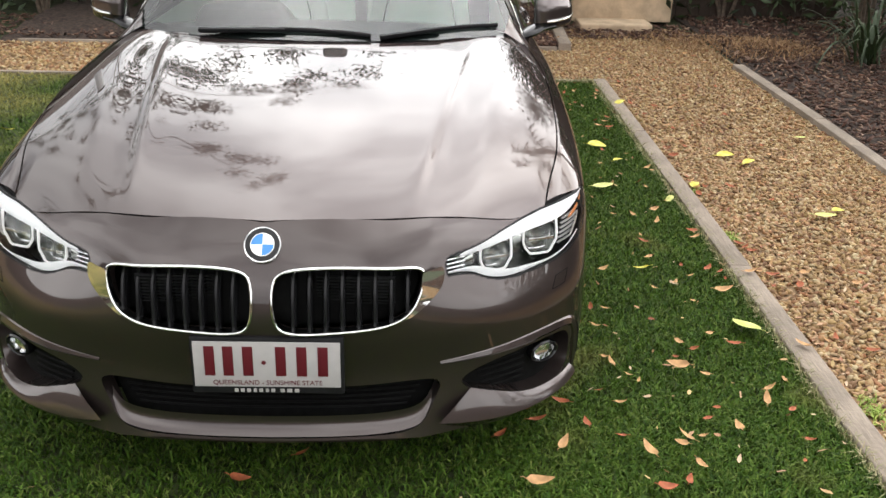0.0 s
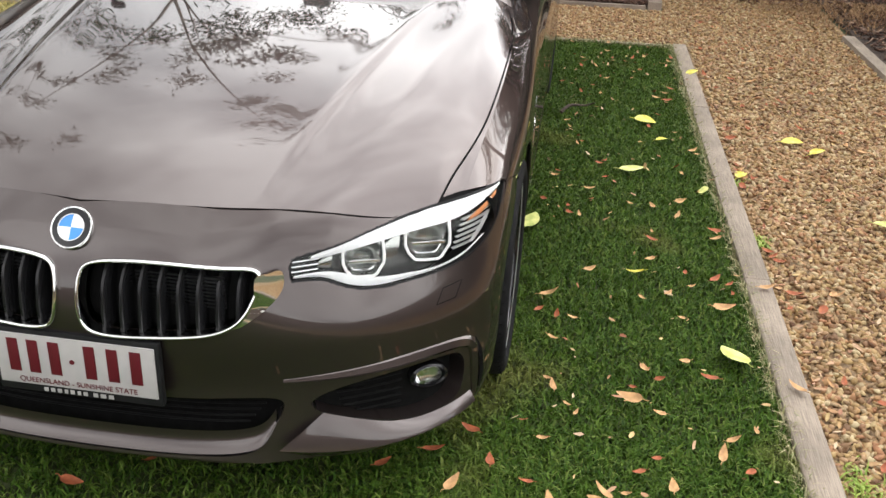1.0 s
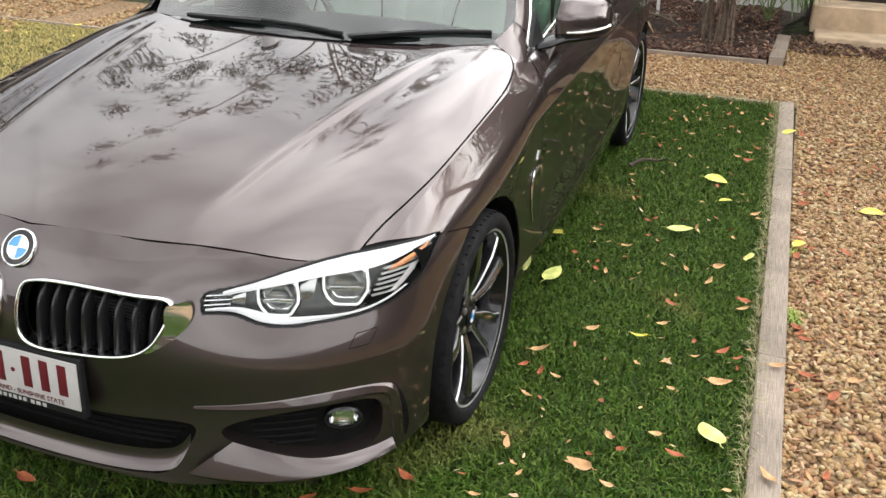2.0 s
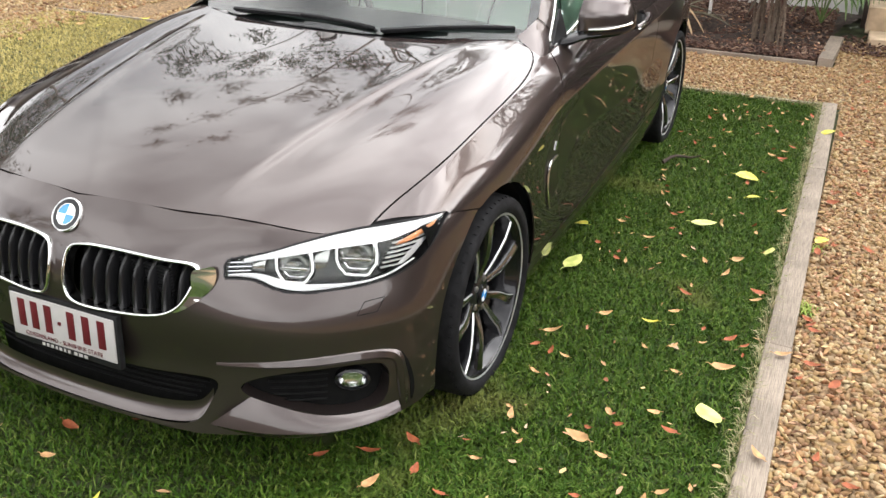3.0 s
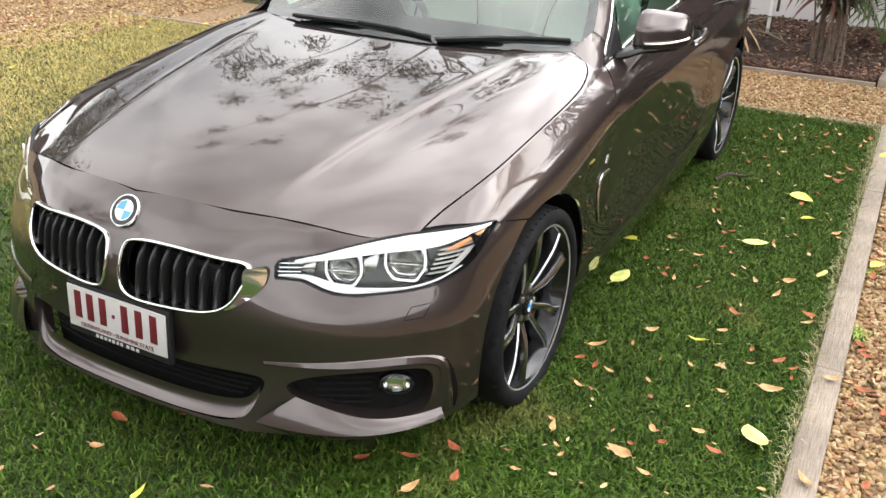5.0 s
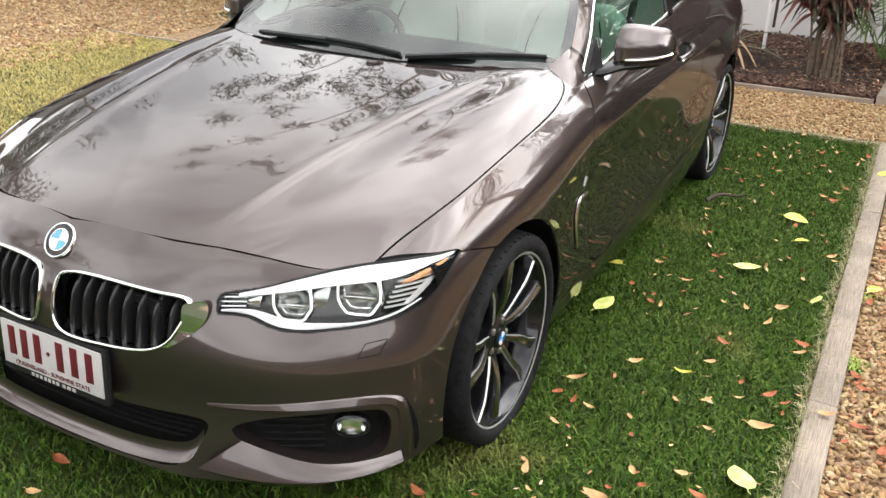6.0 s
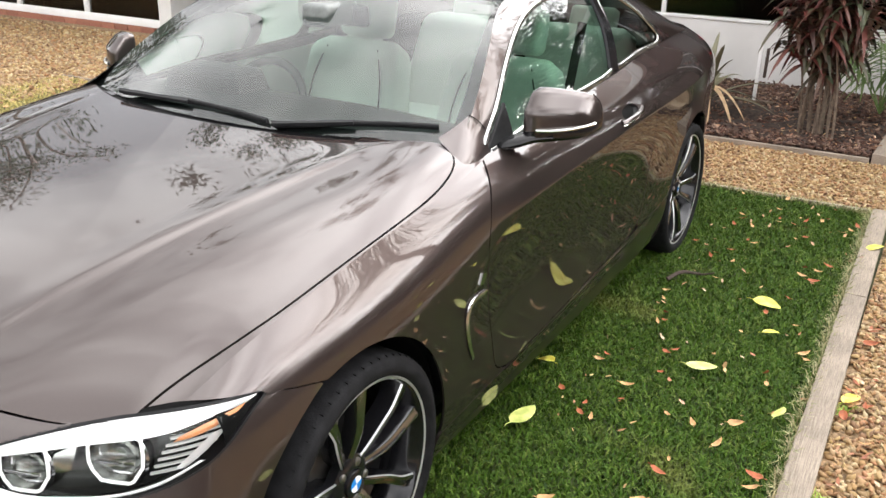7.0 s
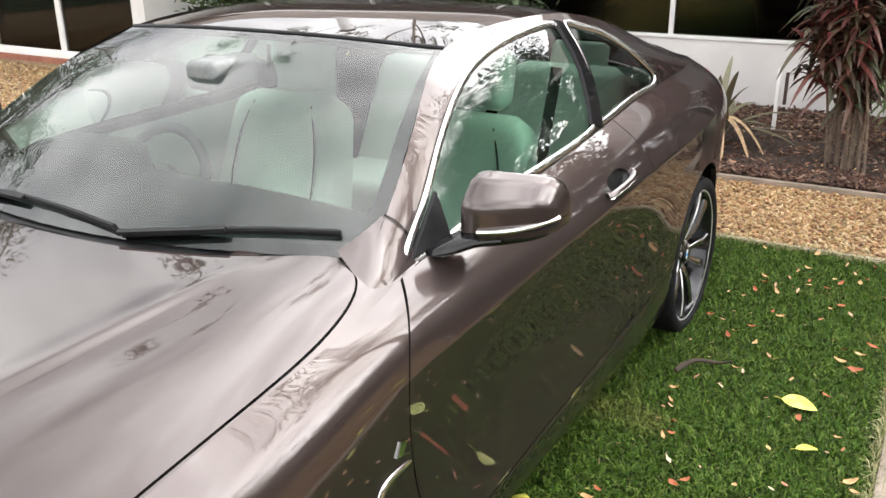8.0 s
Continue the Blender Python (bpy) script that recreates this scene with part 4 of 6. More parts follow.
def roundel(parent, m, r):
    """Round badge: chrome rim, black ring, four quarters."""
    e = part("emblem", lathe([(r, 0.006), (r, -0.001), (r * 0.96, -0.004), (r * 0.90, -0.003), (r * 0.9, 0.004)], 48, "y").moved(m), CHROME, parent, "round enamel badge with blue and white quarters")
    part("emblem_ring", lathe([(r * 0.92, -0.002), (r * 0.62, -0.003)], 48, "y").moved(m), GLOSS, e)
    for i in range(4):
        a = np.linspace(i * math.pi / 2, (i + 1) * math.pi / 2, 12)
        pts = [(0, -0.0045, 0)] + [(r * 0.6 * math.cos(t), -0.0035, r * 0.6 * math.sin(t)) for t in a]
        part("emblem_quarter", Shape(pts, [list(range(len(pts)))]).moved(m), BLUE if i % 2 else WHITE, e)
    part("emblem_band", lathe([(r * 0.63, -0.0045), (r * 0.59, -0.0045)], 40, "y").moved(m), CHROME, e)
    return e


roundel(car, Matrix.Translation(on(NOSE, [(0, 0.742)], [0, 2])[0] + np.array([0, -0.004, 0.002])) @ pose(0, 0, 0, -40), 0.048)

PLATEW = material("white plate", (0.42, 0.405, 0.395), 0.4, var=0.04, scale=20)
MAROON = material("maroon print", (0.10, 0.008, 0.014), 0.4)
plate = thing("number_plate", "white number plate with maroon bars", "")
plate.matrix_world = pose(0.008, -0.880, 0.447, -4)
plate.parent = car
part("plate_back", block((-0.195, 0.0, -0.082), (0.195, 0.02, 0.078), 0.006), BLACK, plate)
part("plate_sheet", block((-0.186, -0.004, -0.06), (0.186, 0.0, 0.067), 0.0015), PLATEW, plate)
for i, x in enumerate((-0.145, -0.098, -0.048, 0.035, 0.088, 0.142)):
    part("plate_bar", block((x - 0.013, -0.0055, -0.028), (x + 0.013, -0.004, 0.055), 0.001), MAROON, plate)
part("plate_dot", lathe([(0.006, -0.004), (0.006, -0.0055), (0, -0.0055)], 12, "y").moved(pose(-0.008, 0, 0.01)), MAROON, plate)


def words(name, text, size, mat, parent, m, depth=0.0004):
    """Raised lettering in the built-in font."""
    c = bpy.data.curves.new(name, "FONT")
    c.body, c.size, c.extrude, c.align_x = text, size, depth, "CENTER"
    tmp = new(name, c)
    dg = bpy.context.evaluated_depsgraph_get()
    me = bpy.data.meshes.new_from_object(tmp.evaluated_get(dg))
    bpy.data.objects.remove(tmp)
    me.materials.append(mat)
    ob = new(name, me)
    ob.matrix_world = m
    ob.parent = parent
    return ob


words("plate_words", "QUEENSLAND - SUNSHINE STATE", 0.0185, MAROON, plate, pose(0, -0.005, -0.053, 90))
for i, (x, w) in enumerate(((-0.082, 0.010), (-0.066, 0.010), (-0.050, 0.010), (-0.034, 0.008), (-0.019, 0.010), (-0.003, 0.008), (0.012, 0.010), (0.036, 0.011), (0.054, 0.013), (0.073, 0.012))):
    part("dealer_bar", block((x - w / 2, -0.002, -0.0765), (x + w / 2, 0.0, -0.0665), 0.001), PLATEW, plate)

# wheels
def spoke(b, sg, x0, x1):
    """One arm of a twin spoke round the heading b: leaves the hub beside its twin, bows out, then runs to the rim; face towards +x."""
    n = 14
    v = np.zeros((n, 8, 3))
    for i in range(n):
        t = i / (n - 1)
        r = 0.046 + (0.266 - 0.046) * t
        a = b + sg * (0.235 - 0.02 * t + 0.05 * math.sin(math.pi * min(1, t * 1.5)) - 0.10 * (1 - t) ** 3)
        w = 0.0125 + 0.0055 * t + 0.006 * max(0, t - 0.75) / 0.25
        c = np.array([math.cos(a), math.sin(a)]) * r
        tn = np.array([-math.sin(a), math.cos(a)]) * sg
        x = x0 + (x1 - x0) * t ** 0.8 + 0.010 * math.sin(math.pi * t)
        # outer flank, face, then a long chamfer down to the pocket between the arms
        for j, (u, d) in enumerate(((1.0, -0.055), (1.0, -0.006), (0.85, -0.001), (0.50, 0.0), (0.1, -0.004), (-0.62, -0.006), (-1.0, -0.018), (-1.0, -0.055))):
            v[i, j] = (x + d, *(c + tn * w * u))
    return v


def wheel(name):
    w = thing(name, "", "")
    tyre = lathe([(0.245, -0.105), (0.262, -0.112), (0.300, -0.114), (0.322, -0.104), (0.329, -0.088), (0.3312, -0.05), (0.332, 0.0), (0.3312, 0.05), (0.329, 0.088), (0.322, 0.104), (0.314, 0.110), (0.302, 0.1135), (0.291, 0.1135), (0.283, 0.110), (0.277, 0.104), (0.272, 0.094)], 96)
    t = part("tyre", tyre, RUBBER, w, angle=0)
    gr = Shape()
    for i in range(64):
        a = 2 * math.pi * i / 64
        for sgn in (1, -1):
            gr.add(block((sgn * 0.094 - 0.008, -0.0008, 0.322), (sgn * 0.094 + 0.008, 0.0008, 0.3275)).moved(pose(0, 0, 0, math.degrees(a))))
    tagged(part("tread_groove", gr, MESHB, t, smooth=False), kind="stuff")
    part("rim_barrel", lathe([(0.246, -0.10), (0.232, -0.09), (0.230, 0.0), (0.247, 0.06), (0.259, 0.085)], 72), RIM, w)
    rim = part("rim_lip", lathe([(0.257, 0.070), (0.261, 0.090), (0.268, 0.099), (0.2735, 0.101), (0.2760, 0.094)], 96), RIM, w)
    part("rim_edge", lathe([(0.2675, 0.1002), (0.2735, 0.1026), (0.2760, 0.0962)], 96), RIMEDGE, rim)
    for i in range(5):
        b = 2 * math.pi * i / 5 + math.pi / 2
        for sg in (1, -1):
            v = spoke(b, sg, 0.050, 0.090)
            sp = part("spoke", grid(v, sg < 0), RIM, w)
            part("spoke_face", grid(v[:, 2:6], sg < 0).moved(pose(0.0007, 0, 0)), RIMFACE, sp)
            part("spoke_edge", grid(v[:, 1:3], sg < 0).moved(pose(0.0007, 0, 0)), RIMEDGE, sp)
        web = np.array([[(0.026 + 0.030 * t, r * math.cos(b + u), r * math.sin(b + u)) for u in np.linspace(-0.2, 0.2, 5)] for t, r in ((0, 0.05), (0.5, 0.085), (1, 0.120))])
        part("spoke_web", grid(web), RIM, w)
    part("hub", lathe([(0.075, 0.03), (0.070, 0.054), (0.055, 0.062), (0.036, 0.063), (0.034, 0.058)], 48), RIM, w)
    for i in range(5):
        a = 2 * math.pi * i / 5 + math.pi / 2 + math.pi / 5
        part("wheel_bolt", lathe([(0.011, 0.05), (0.011, 0.063), (0.007, 0.066), (0, 0.066)], 12).moved(pose(0, 0.052 * math.cos(a), 0.052 * math.sin(a))), DISC, w)
    cap = part("hub_cap", lathe([(0.034, 0.058), (0.034, 0.068), (0.030, 0.071), (0, 0.072)], 32), GLOSS, w)
    for i in range(4):
        a = np.linspace(i * math.pi / 2, (i + 1) * math.pi / 2, 8)
        pts = [(0.073, 0, 0)] + [(0.0725, 0.021 * math.cos(t_), 0.021 * math.sin(t_)) for t_ in a]
        part("hub_quarter", Shape(pts, [list(range(len(pts)))]), BLUE if i % 2 else WHITE, cap)
    part("brake_disc", lathe([(0.16, -0.02), (0.16, 0.0), (0.10, 0.002), (0.07, 0.015), (0, 0.015)], 48), DISC, w)
    cal = [(0.115 * math.cos(a), 0.115 * math.sin(a)) for a in np.linspace(2.5, 3.9, 10)] + [(0.175 * math.cos(a), 0.175 * math.sin(a)) for a in np.linspace(3.9, 2.5, 10)]
    part("caliper", extrude(cal, -0.04, 0.03, 0), CALIPER, w)
    return w


w0 = wheel("wheel")
w0.matrix_world = pose(0.800, AXLE_F + 0.014, HUB + 0.006, 12)
w0.parent = car
for x, y, a in ((0.785, AXLE_R, 40), (-0.800, AXLE_F, 75), (-0.785, AXLE_R, 20)):
    c = copy_thing(w0, pose(x, y, HUB, a if x > 0 else -a, 0, 0 if x > 0 else 180))

# mirrors
# upright front, a crease, then a slanting top (fraction of depth, fraction of height)
CORNERS = np.array([(-0.80, 0.0), (-1.0, 0.08), (-0.98, 0.60), (-0.90, 0.66), (-0.1, 0.93), (0.5, 1.0), (0.95, 0.95), (1.0, 0.80), (1.0, 0.15), (0.85, 0.0)])
SECTION = np.vstack([np.linspace(CORNERS[i], CORNERS[(i + 1) % 10], 4, endpoint=False) for i in range(10)])


def mirror_housing():
    """Rings from the inner to the outer end of the housing, swept back."""
    r = []
    for x, y, z0, z1, dy in ((0.848, 0.955, 0.985, 1.085, 0.034), (0.854, 0.955, 0.972, 1.110, 0.050), (0.890, 0.962, 0.966, 1.117, 0.058), (0.940, 0.990, 0.970, 1.111, 0.057), (0.984, 1.024, 0.975, 1.103, 0.053), (1.006, 1.048, 0.980, 1.090, 0.046), (1.019, 1.076, 0.986, 1.056, 0.032), (1.023, 1.094, 0.996, 1.026, 0.013)):
        r.append([(x, y + dy * f, z0 + (z1 - z0) * h) for f, h in SECTION])
    return np.array(r)


for k in (1, -1):
    s = (lambda q: q) if k > 0 else (lambda q: q.mirror())
    r = mirror_housing()
    rr = np.array([spline(r[:, j], 20) for j in range(r.shape[1])])
    g = grid(rr, closed=True)
    g.f += [[j * 20 for j in range(len(r[0]))], [j * 20 + 19 for j in range(len(r[0]))][::-1]]
    mh = part("wing_mirror", s(clip(g, lambda v: v[:, 2] - 0.996 - 0.10 * (v[:, 0] - 0.85))), PAINT, car, "brown wing mirror with a black foot")
    part("mirror_base", s(clip(g, lambda v: 0.994 + 0.10 * (v[:, 0] - 0.85) - v[:, 2])), GLOSS, mh)
    foot = spline([(0.79, 0.895, 0.945), (0.82, 0.90, 0.958), (0.86, 0.93, 0.974), (0.92, 0.965, 0.982)], 16)
    part("mirror_foot", s(sweep(foot, disc_profile(0.026, 12, 1.7, 0.7), up=(0, 0, 1))), GLOSS, mh)
    ind = spline([(0.895, 0.900, 1.004), (0.945, 0.927, 1.006), (0.990, 0.980, 1.010), (1.019, 1.05, 1.014)], 20)
    part("indicator", s(sweep(ind, disc_profile(0.006, 8, 1.0, 1.0), up=(0, 0, 1))), SATIN, mh, "clear indicator strip")
    part("mirror_glass", s(shift(clip(g, lambda v: np.minimum(v[:, 1] - 0.985 - 0.6 * (v[:, 0] - 0.86), v[:, 0] - 0.86)), 0.002)), CHROME, mh)
    tri = [(0.797, 0.80, 0.958), (0.797, 0.96, 0.966), (0.765, 0.955, 1.06)]
    part("mirror_triangle", s(Shape(tri + [(x - 0.01, y, z) for x, y, z in tri], [[0, 1, 2], [5, 4, 3], [0, 3, 4, 1], [1, 4, 5, 2], [2, 5, 3, 0]])), BLACK, mh, smooth=False)

# ---- inside the car ----
def cushion(lo, hi, bevel):
    return block(lo, hi, bevel, 5)


def seat_back(w0, w1, h, t):
    """A seat back, rising from z = 0, waisted and rounded."""
    n, m = 16, 24
    v = np.zeros((n, m, 3))
    for i in range(n):
        q = i / (n - 1)
        hw = w0 + (w1 - w0) * q ** 1.3
        end = math.sin(min(1, (1 - q) / 0.14) * math.pi / 2) ** 0.6 if q > 0.86 else 1
        for j in range(m):
            a = 2 * math.pi * j / m
            x = hw * (0.75 + 0.25 * end) * math.copysign(abs(math.cos(a)) ** 0.45, math.cos(a))
            y = t * math.copysign(abs(math.sin(a)) ** 0.7, math.sin(a)) * (0.35 + 0.65 * end)
            y += -0.03 * (abs(x) / hw) ** 3 if math.sin(a) < 0 else 0
            v[i, j] = (x, y, h * q)
    g = grid(np.concatenate([v, v[:, :1]], axis=1))
    g.f += [[(n - 1) * (m + 1) + j for j in range(m)]]
    return g


for k in (1, -1):
    st = part("front_seat", cushion((k * 0.36 - 0.25, 1.18, 0.42), (k * 0.36 + 0.25, 1.72, 0.60), 0.06), LEATHER, car, "pale leather front seat")
    part("seat_back", seat_back(0.29, 0.225, 0.51, 0.085).moved(pose(k * 0.36, 1.70, 0.55, -17)), LEATHER, st)
    part("headrest", cushion((-0.125, -0.055, 0.0), (0.125, 0.055, 0.20), 0.05).moved(pose(k * 0.36, 1.865, 1.045, -12)), LEATHER, st)
    for q in (-1, 1):
        part("headrest_post", lathe([(0.007, 0), (0.007, 0.12)], 10, "z").moved(pose(k * 0.36 + q * 0.06, 1.87, 1.08, -12)), CHROME, st)
        pip = spline([(q * 0.185, -0.092, 0.05), (q * 0.185, -0.092, 0.22), (q * 0.165, -0.090, 0.36), (q * 0.13, -0.080, 0.46)], 20)
        part("seat_piping", sweep(pip, disc_profile(0.004, 6), up=(0, -1, 0)).moved(pose(k * 0.36, 1.70, 0.55, -17)), DASH, st)
    part("door_card", grid(np.array([[(k * 0.80, 0.85, 0.35), (k * 0.80, 0.85, 0.93)], [(k * 0.80, 2.6, 0.35), (k * 0.755, 2.6, 0.98)]])), LEATHER, car)
    part("seat_belt", sweep([(k * 0.60, 1.98, 1.18), (k * 0.58, 1.93, 0.9), (k * 0.60, 1.85, 0.5)], [(-0.024, -0.001), (0.024, -0.001), (0.024, 0.001), (-0.024, 0.001)], up=(k, -0.5, 0)), DASH, car)
rear = part("rear_seat", cushion((-0.62, 2.15, 0.42), (0.62, 2.65, 0.62), 0.06), LEATHER, car, "pale leather rear bench")
for k in (1, -1):
    part("rear_back", seat_back(0.29, 0.26, 0.52, 0.07).moved(pose(k * 0.32, 2.58, 0.58, -24)), LEATHER, rear)
    part("rear_headrest", cushion((-0.12, -0.04, 0), (0.12, 0.04, 0.12), 0.03).moved(pose(k * 0.33, 2.82, 1.03, -20)), LEATHER, rear)
part("parcel_shelf", block((-0.62, 2.75, 0.98), (0.62, 3.2, 1.0), 0.005), DASH, car)
part("cabin_floor", block((-0.80, 0.5, 0.24), (0.80, 3.2, 0.28), 0.005), CARPET, car)
part("headlining", shift(grid(ROOF, True), -0.025).both(), LINER, car)
dash = surface([
    [(0, 0.60, 0.965), (0.3, 0.62, 0.965), (0.6, 0.72, 0.955), (0.76, 0.82, 0.945)],
    [(0, 0.85, 0.985), (0.3, 0.86, 0.985), (0.6, 0.90, 0.970), (0.77, 0.94, 0.950)],
    [(0, 1.02, 0.965), (0.3, 1.02, 0.962), (0.6, 1.02, 0.945), (0.78, 1.02, 0.930)],
    [(0, 1.05, 0.86), (0.3, 1.05, 0.86), (0.6, 1.05, 0.85), (0.78, 1.05, 0.85)],
    [(0, 1.0, 0.60), (0.3, 1.0, 0.60), (0.6, 1.0, 0.60), (0.78, 1.0, 0.60)],
], 30, 30)
part("dashboard", grid(dash).both(), DASH, car)
part("binnacle", seat_back(0.20, 0.15, 0.10, 0.10).moved(pose(-0.36, 0.93, 0.955)), DASH, car)
part("centre_console", cushion((-0.12, 1.0, 0.28), (0.12, 2.0, 0.62), 0.04), DASH, car)
sw = pose(-0.36, 1.16, 0.86, 90 - 25)
st = part("steering_wheel", sweep([(0.185 * math.cos(a), 0.185 * math.sin(a), 0) for a in np.linspace(0, 2 * math.pi, 48, endpoint=False)], disc_profile(0.016, 10), closed=True, up=(0, 0, 1)).moved(sw), DASH, car)
part("wheel_boss", lathe([(0.075, -0.02), (0.07, 0.02), (0.04, 0.032), (0, 0.035)], 28, "z").moved(sw), DASH, st)
for a in (0, 180, 270):
    part("wheel_spoke", block((0.05, -0.018, -0.006), (0.175, 0.018, 0.008), 0.004).moved(sw @ pose(0, 0, 0, 0, 0, a)), SATIN, st)
mr = part("rear_view_mirror", cushion((-0.125, -0.014, -0.036), (0.125, 0.024, 0.036), 0.014).moved(pose(-0.02, 1.19, 1.235, 10)), DASH, car)
part("mirror_arm", cushion((-0.055, 1.02, 1.205), (0.055, 1.22, 1.285), 0.025), GREYPLASTIC, mr)
# underbody keeps daylight out from below
part("underbody", block((-0.80, -0.62, 0.20), (0.80, 2.95, 0.24), 0.01), MESHB, car)
part("rear_underbody", block((-0.55, 2.95, 0.22), (0.55, 3.68, 0.26), 0.01), MESHB, car)
part("engine_bay", block((-0.60, -0.60, 0.25), (0.60, 0.45, 0.60), 0.02), MESHB, car)

# ---- the place ----
rng = np.random.default_rng(7)


def wood(name, color, along=1, dark=0.5):
    """Weathered timber with grain along one axis."""
    m = material(name, color, 0.8, var=0.18, scale=3, bump=0.25, bscale=60)
    n, l = m.node_tree.nodes, m.node_tree.links
    tc, mp, t = n.new("ShaderNodeTexCoord"), n.new("ShaderNodeMapping"), n.new("ShaderNodeTexNoise")
    sc = [90.0, 90.0, 90.0]
    sc[along] = 2.5
    mp.inputs["Scale"].default_value = sc
    t.inputs["Detail"].default_value = 6.0
    l.new(tc.outputs["Object"], mp.inputs["Vector"])
    l.new(mp.outputs["Vector"], t.inputs["Vector"])
    b = n["Principled BSDF"]
    src = b.inputs["Base Color"].links[0].from_socket
    mx = n.new("ShaderNodeMix")
    mx.data_type, mx.blend_type = "RGBA", "MULTIPLY"
    mx.inputs[0].default_value = 0.75
    r = n.new("ShaderNodeValToRGB")
    r.color_ramp.elements[0].position, r.color_ramp.elements[0].color = 0.35, (dark, dark, dark, 1)
    r.color_ramp.elements[1].position, r.color_ramp.elements[1].color = 0.62, (1.15, 1.15, 1.15, 1)
    l.new(t.outputs["Fac"], r.inputs["Fac"])
    l.new(src, mx.inputs[6])
    l.new(r.outputs["Color"], mx.inputs[7])
    l.new(mx.outputs[2], b.inputs["Base Color"])
    return m


def palette(name, colors, rough=0.8, islands=True, bump=0.0):
    """Each island (or object) takes one of the colours."""
    m = bpy.data.materials.new(name)
    m.use_nodes = True
    n, l = m.node_tree.nodes, m.node_tree.links
    b = n["Principled BSDF"]
    b.inputs["Roughness"].default_value = rough
    src = n.new("ShaderNodeNewGeometry").outputs["Random Per Island"] if islands else n.new("ShaderNodeObjectInfo").outputs["Random"]
    r = n.new("ShaderNodeValToRGB")
    e = r.color_ramp.elements
    k = len(colors)
    e[0].position, e[0].color = 0.0, (*colors[0], 1)
    e[1].position, e[1].color = 1.0, (*colors[-1], 1)
    for i in range(1, k - 1):
        q = e.new(i / (k - 1))
        q.color = (*colors[i], 1)
    l.new(src, r.inputs["Fac"])
    tc, t = n.new("ShaderNodeTexCoord"), n.new("ShaderNodeTexNoise")
    t.inputs["Scale"].default_value, t.inputs["Detail"].default_value = 60, 3
    l.new(tc.outputs["Object"], t.inputs["Vector"])
    h = n.new("ShaderNodeHueSaturation")
    mr = n.new("ShaderNodeMapRange")
    mr.inputs["To Min"].default_value, mr.inputs["To Max"].default_value = 0.7, 1.3
    l.new(t.outputs["Fac"], mr.inputs["Value"])
    l.new(mr.outputs["Result"], h.inputs["Value"])
    l.new(r.outputs["Color"], h.inputs["Color"])
    l.new(h.outputs["Color"], b.inputs["Base Color"])
    return m


SOIL = material("lawn soil", (0.035, 0.045, 0.014), 0.95, var=0.4, scale=9, bump=0.5, bscale=60)
PEBBLES = palette("tan pebbles", [(0.267, 0.127, 0.0512), (0.343, 0.236, 0.0972), (0.127, 0.0568, 0.0285), (0.407, 0.304, 0.149), (0.28, 0.127, 0.0563), (0.458, 0.375, 0.216), (0.172, 0.0826, 0.0358), (0.356, 0.242, 0.102)], 0.75)
GRAVEL = material("gravel bed", (0.25, 0.165, 0.09), 0.95, var=0.5, scale=45, bump=0.8, bscale=70)
CHIPS = palette("bark chips", [(0.05, 0.026, 0.018), (0.11, 0.052, 0.034), (0.032, 0.02, 0.016), (0.15, 0.075, 0.045), (0.065, 0.034, 0.025), (0.30, 0.20, 0.14), (0.045, 0.024, 0.018), (0.13, 0.07, 0.05)], 0.9)
MULCH = material("bark mulch", (0.045, 0.03, 0.022), 0.95, var=0.5, scale=30, bump=0.8, bscale=50)
TIMBER = wood("weathered timber", (0.285, 0.235, 0.185))
TIMBERX = wood("weathered timber across", (0.36, 0.30, 0.22), 0)
DARKWOOD = wood("dark stained timber", (0.06, 0.042, 0.032), 2)
STONE = material("sandstone", (0.52, 0.40, 0.27), 0.85, var=0.16, scale=7, bump=0.35, bscale=40)
RENDERW = material("white render", (0.62, 0.61, 0.59), 0.8, var=0.05, scale=3, bump=0.1, bscale=120)
FRAMEW = material("white window frame", (0.78, 0.78, 0.77), 0.4, var=0.03, scale=5)
BRICK = palette("red brick", [(0.26, 0.10, 0.065), (0.34, 0.14, 0.09), (0.22, 0.09, 0.06)], 0.85, False)
# near-black walls: the gloom behind the panes is put into the colour
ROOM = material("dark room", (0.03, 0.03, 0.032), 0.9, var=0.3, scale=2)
PANE = glass("house window glass", (0.42, 0.42, 0.40), -0.08)


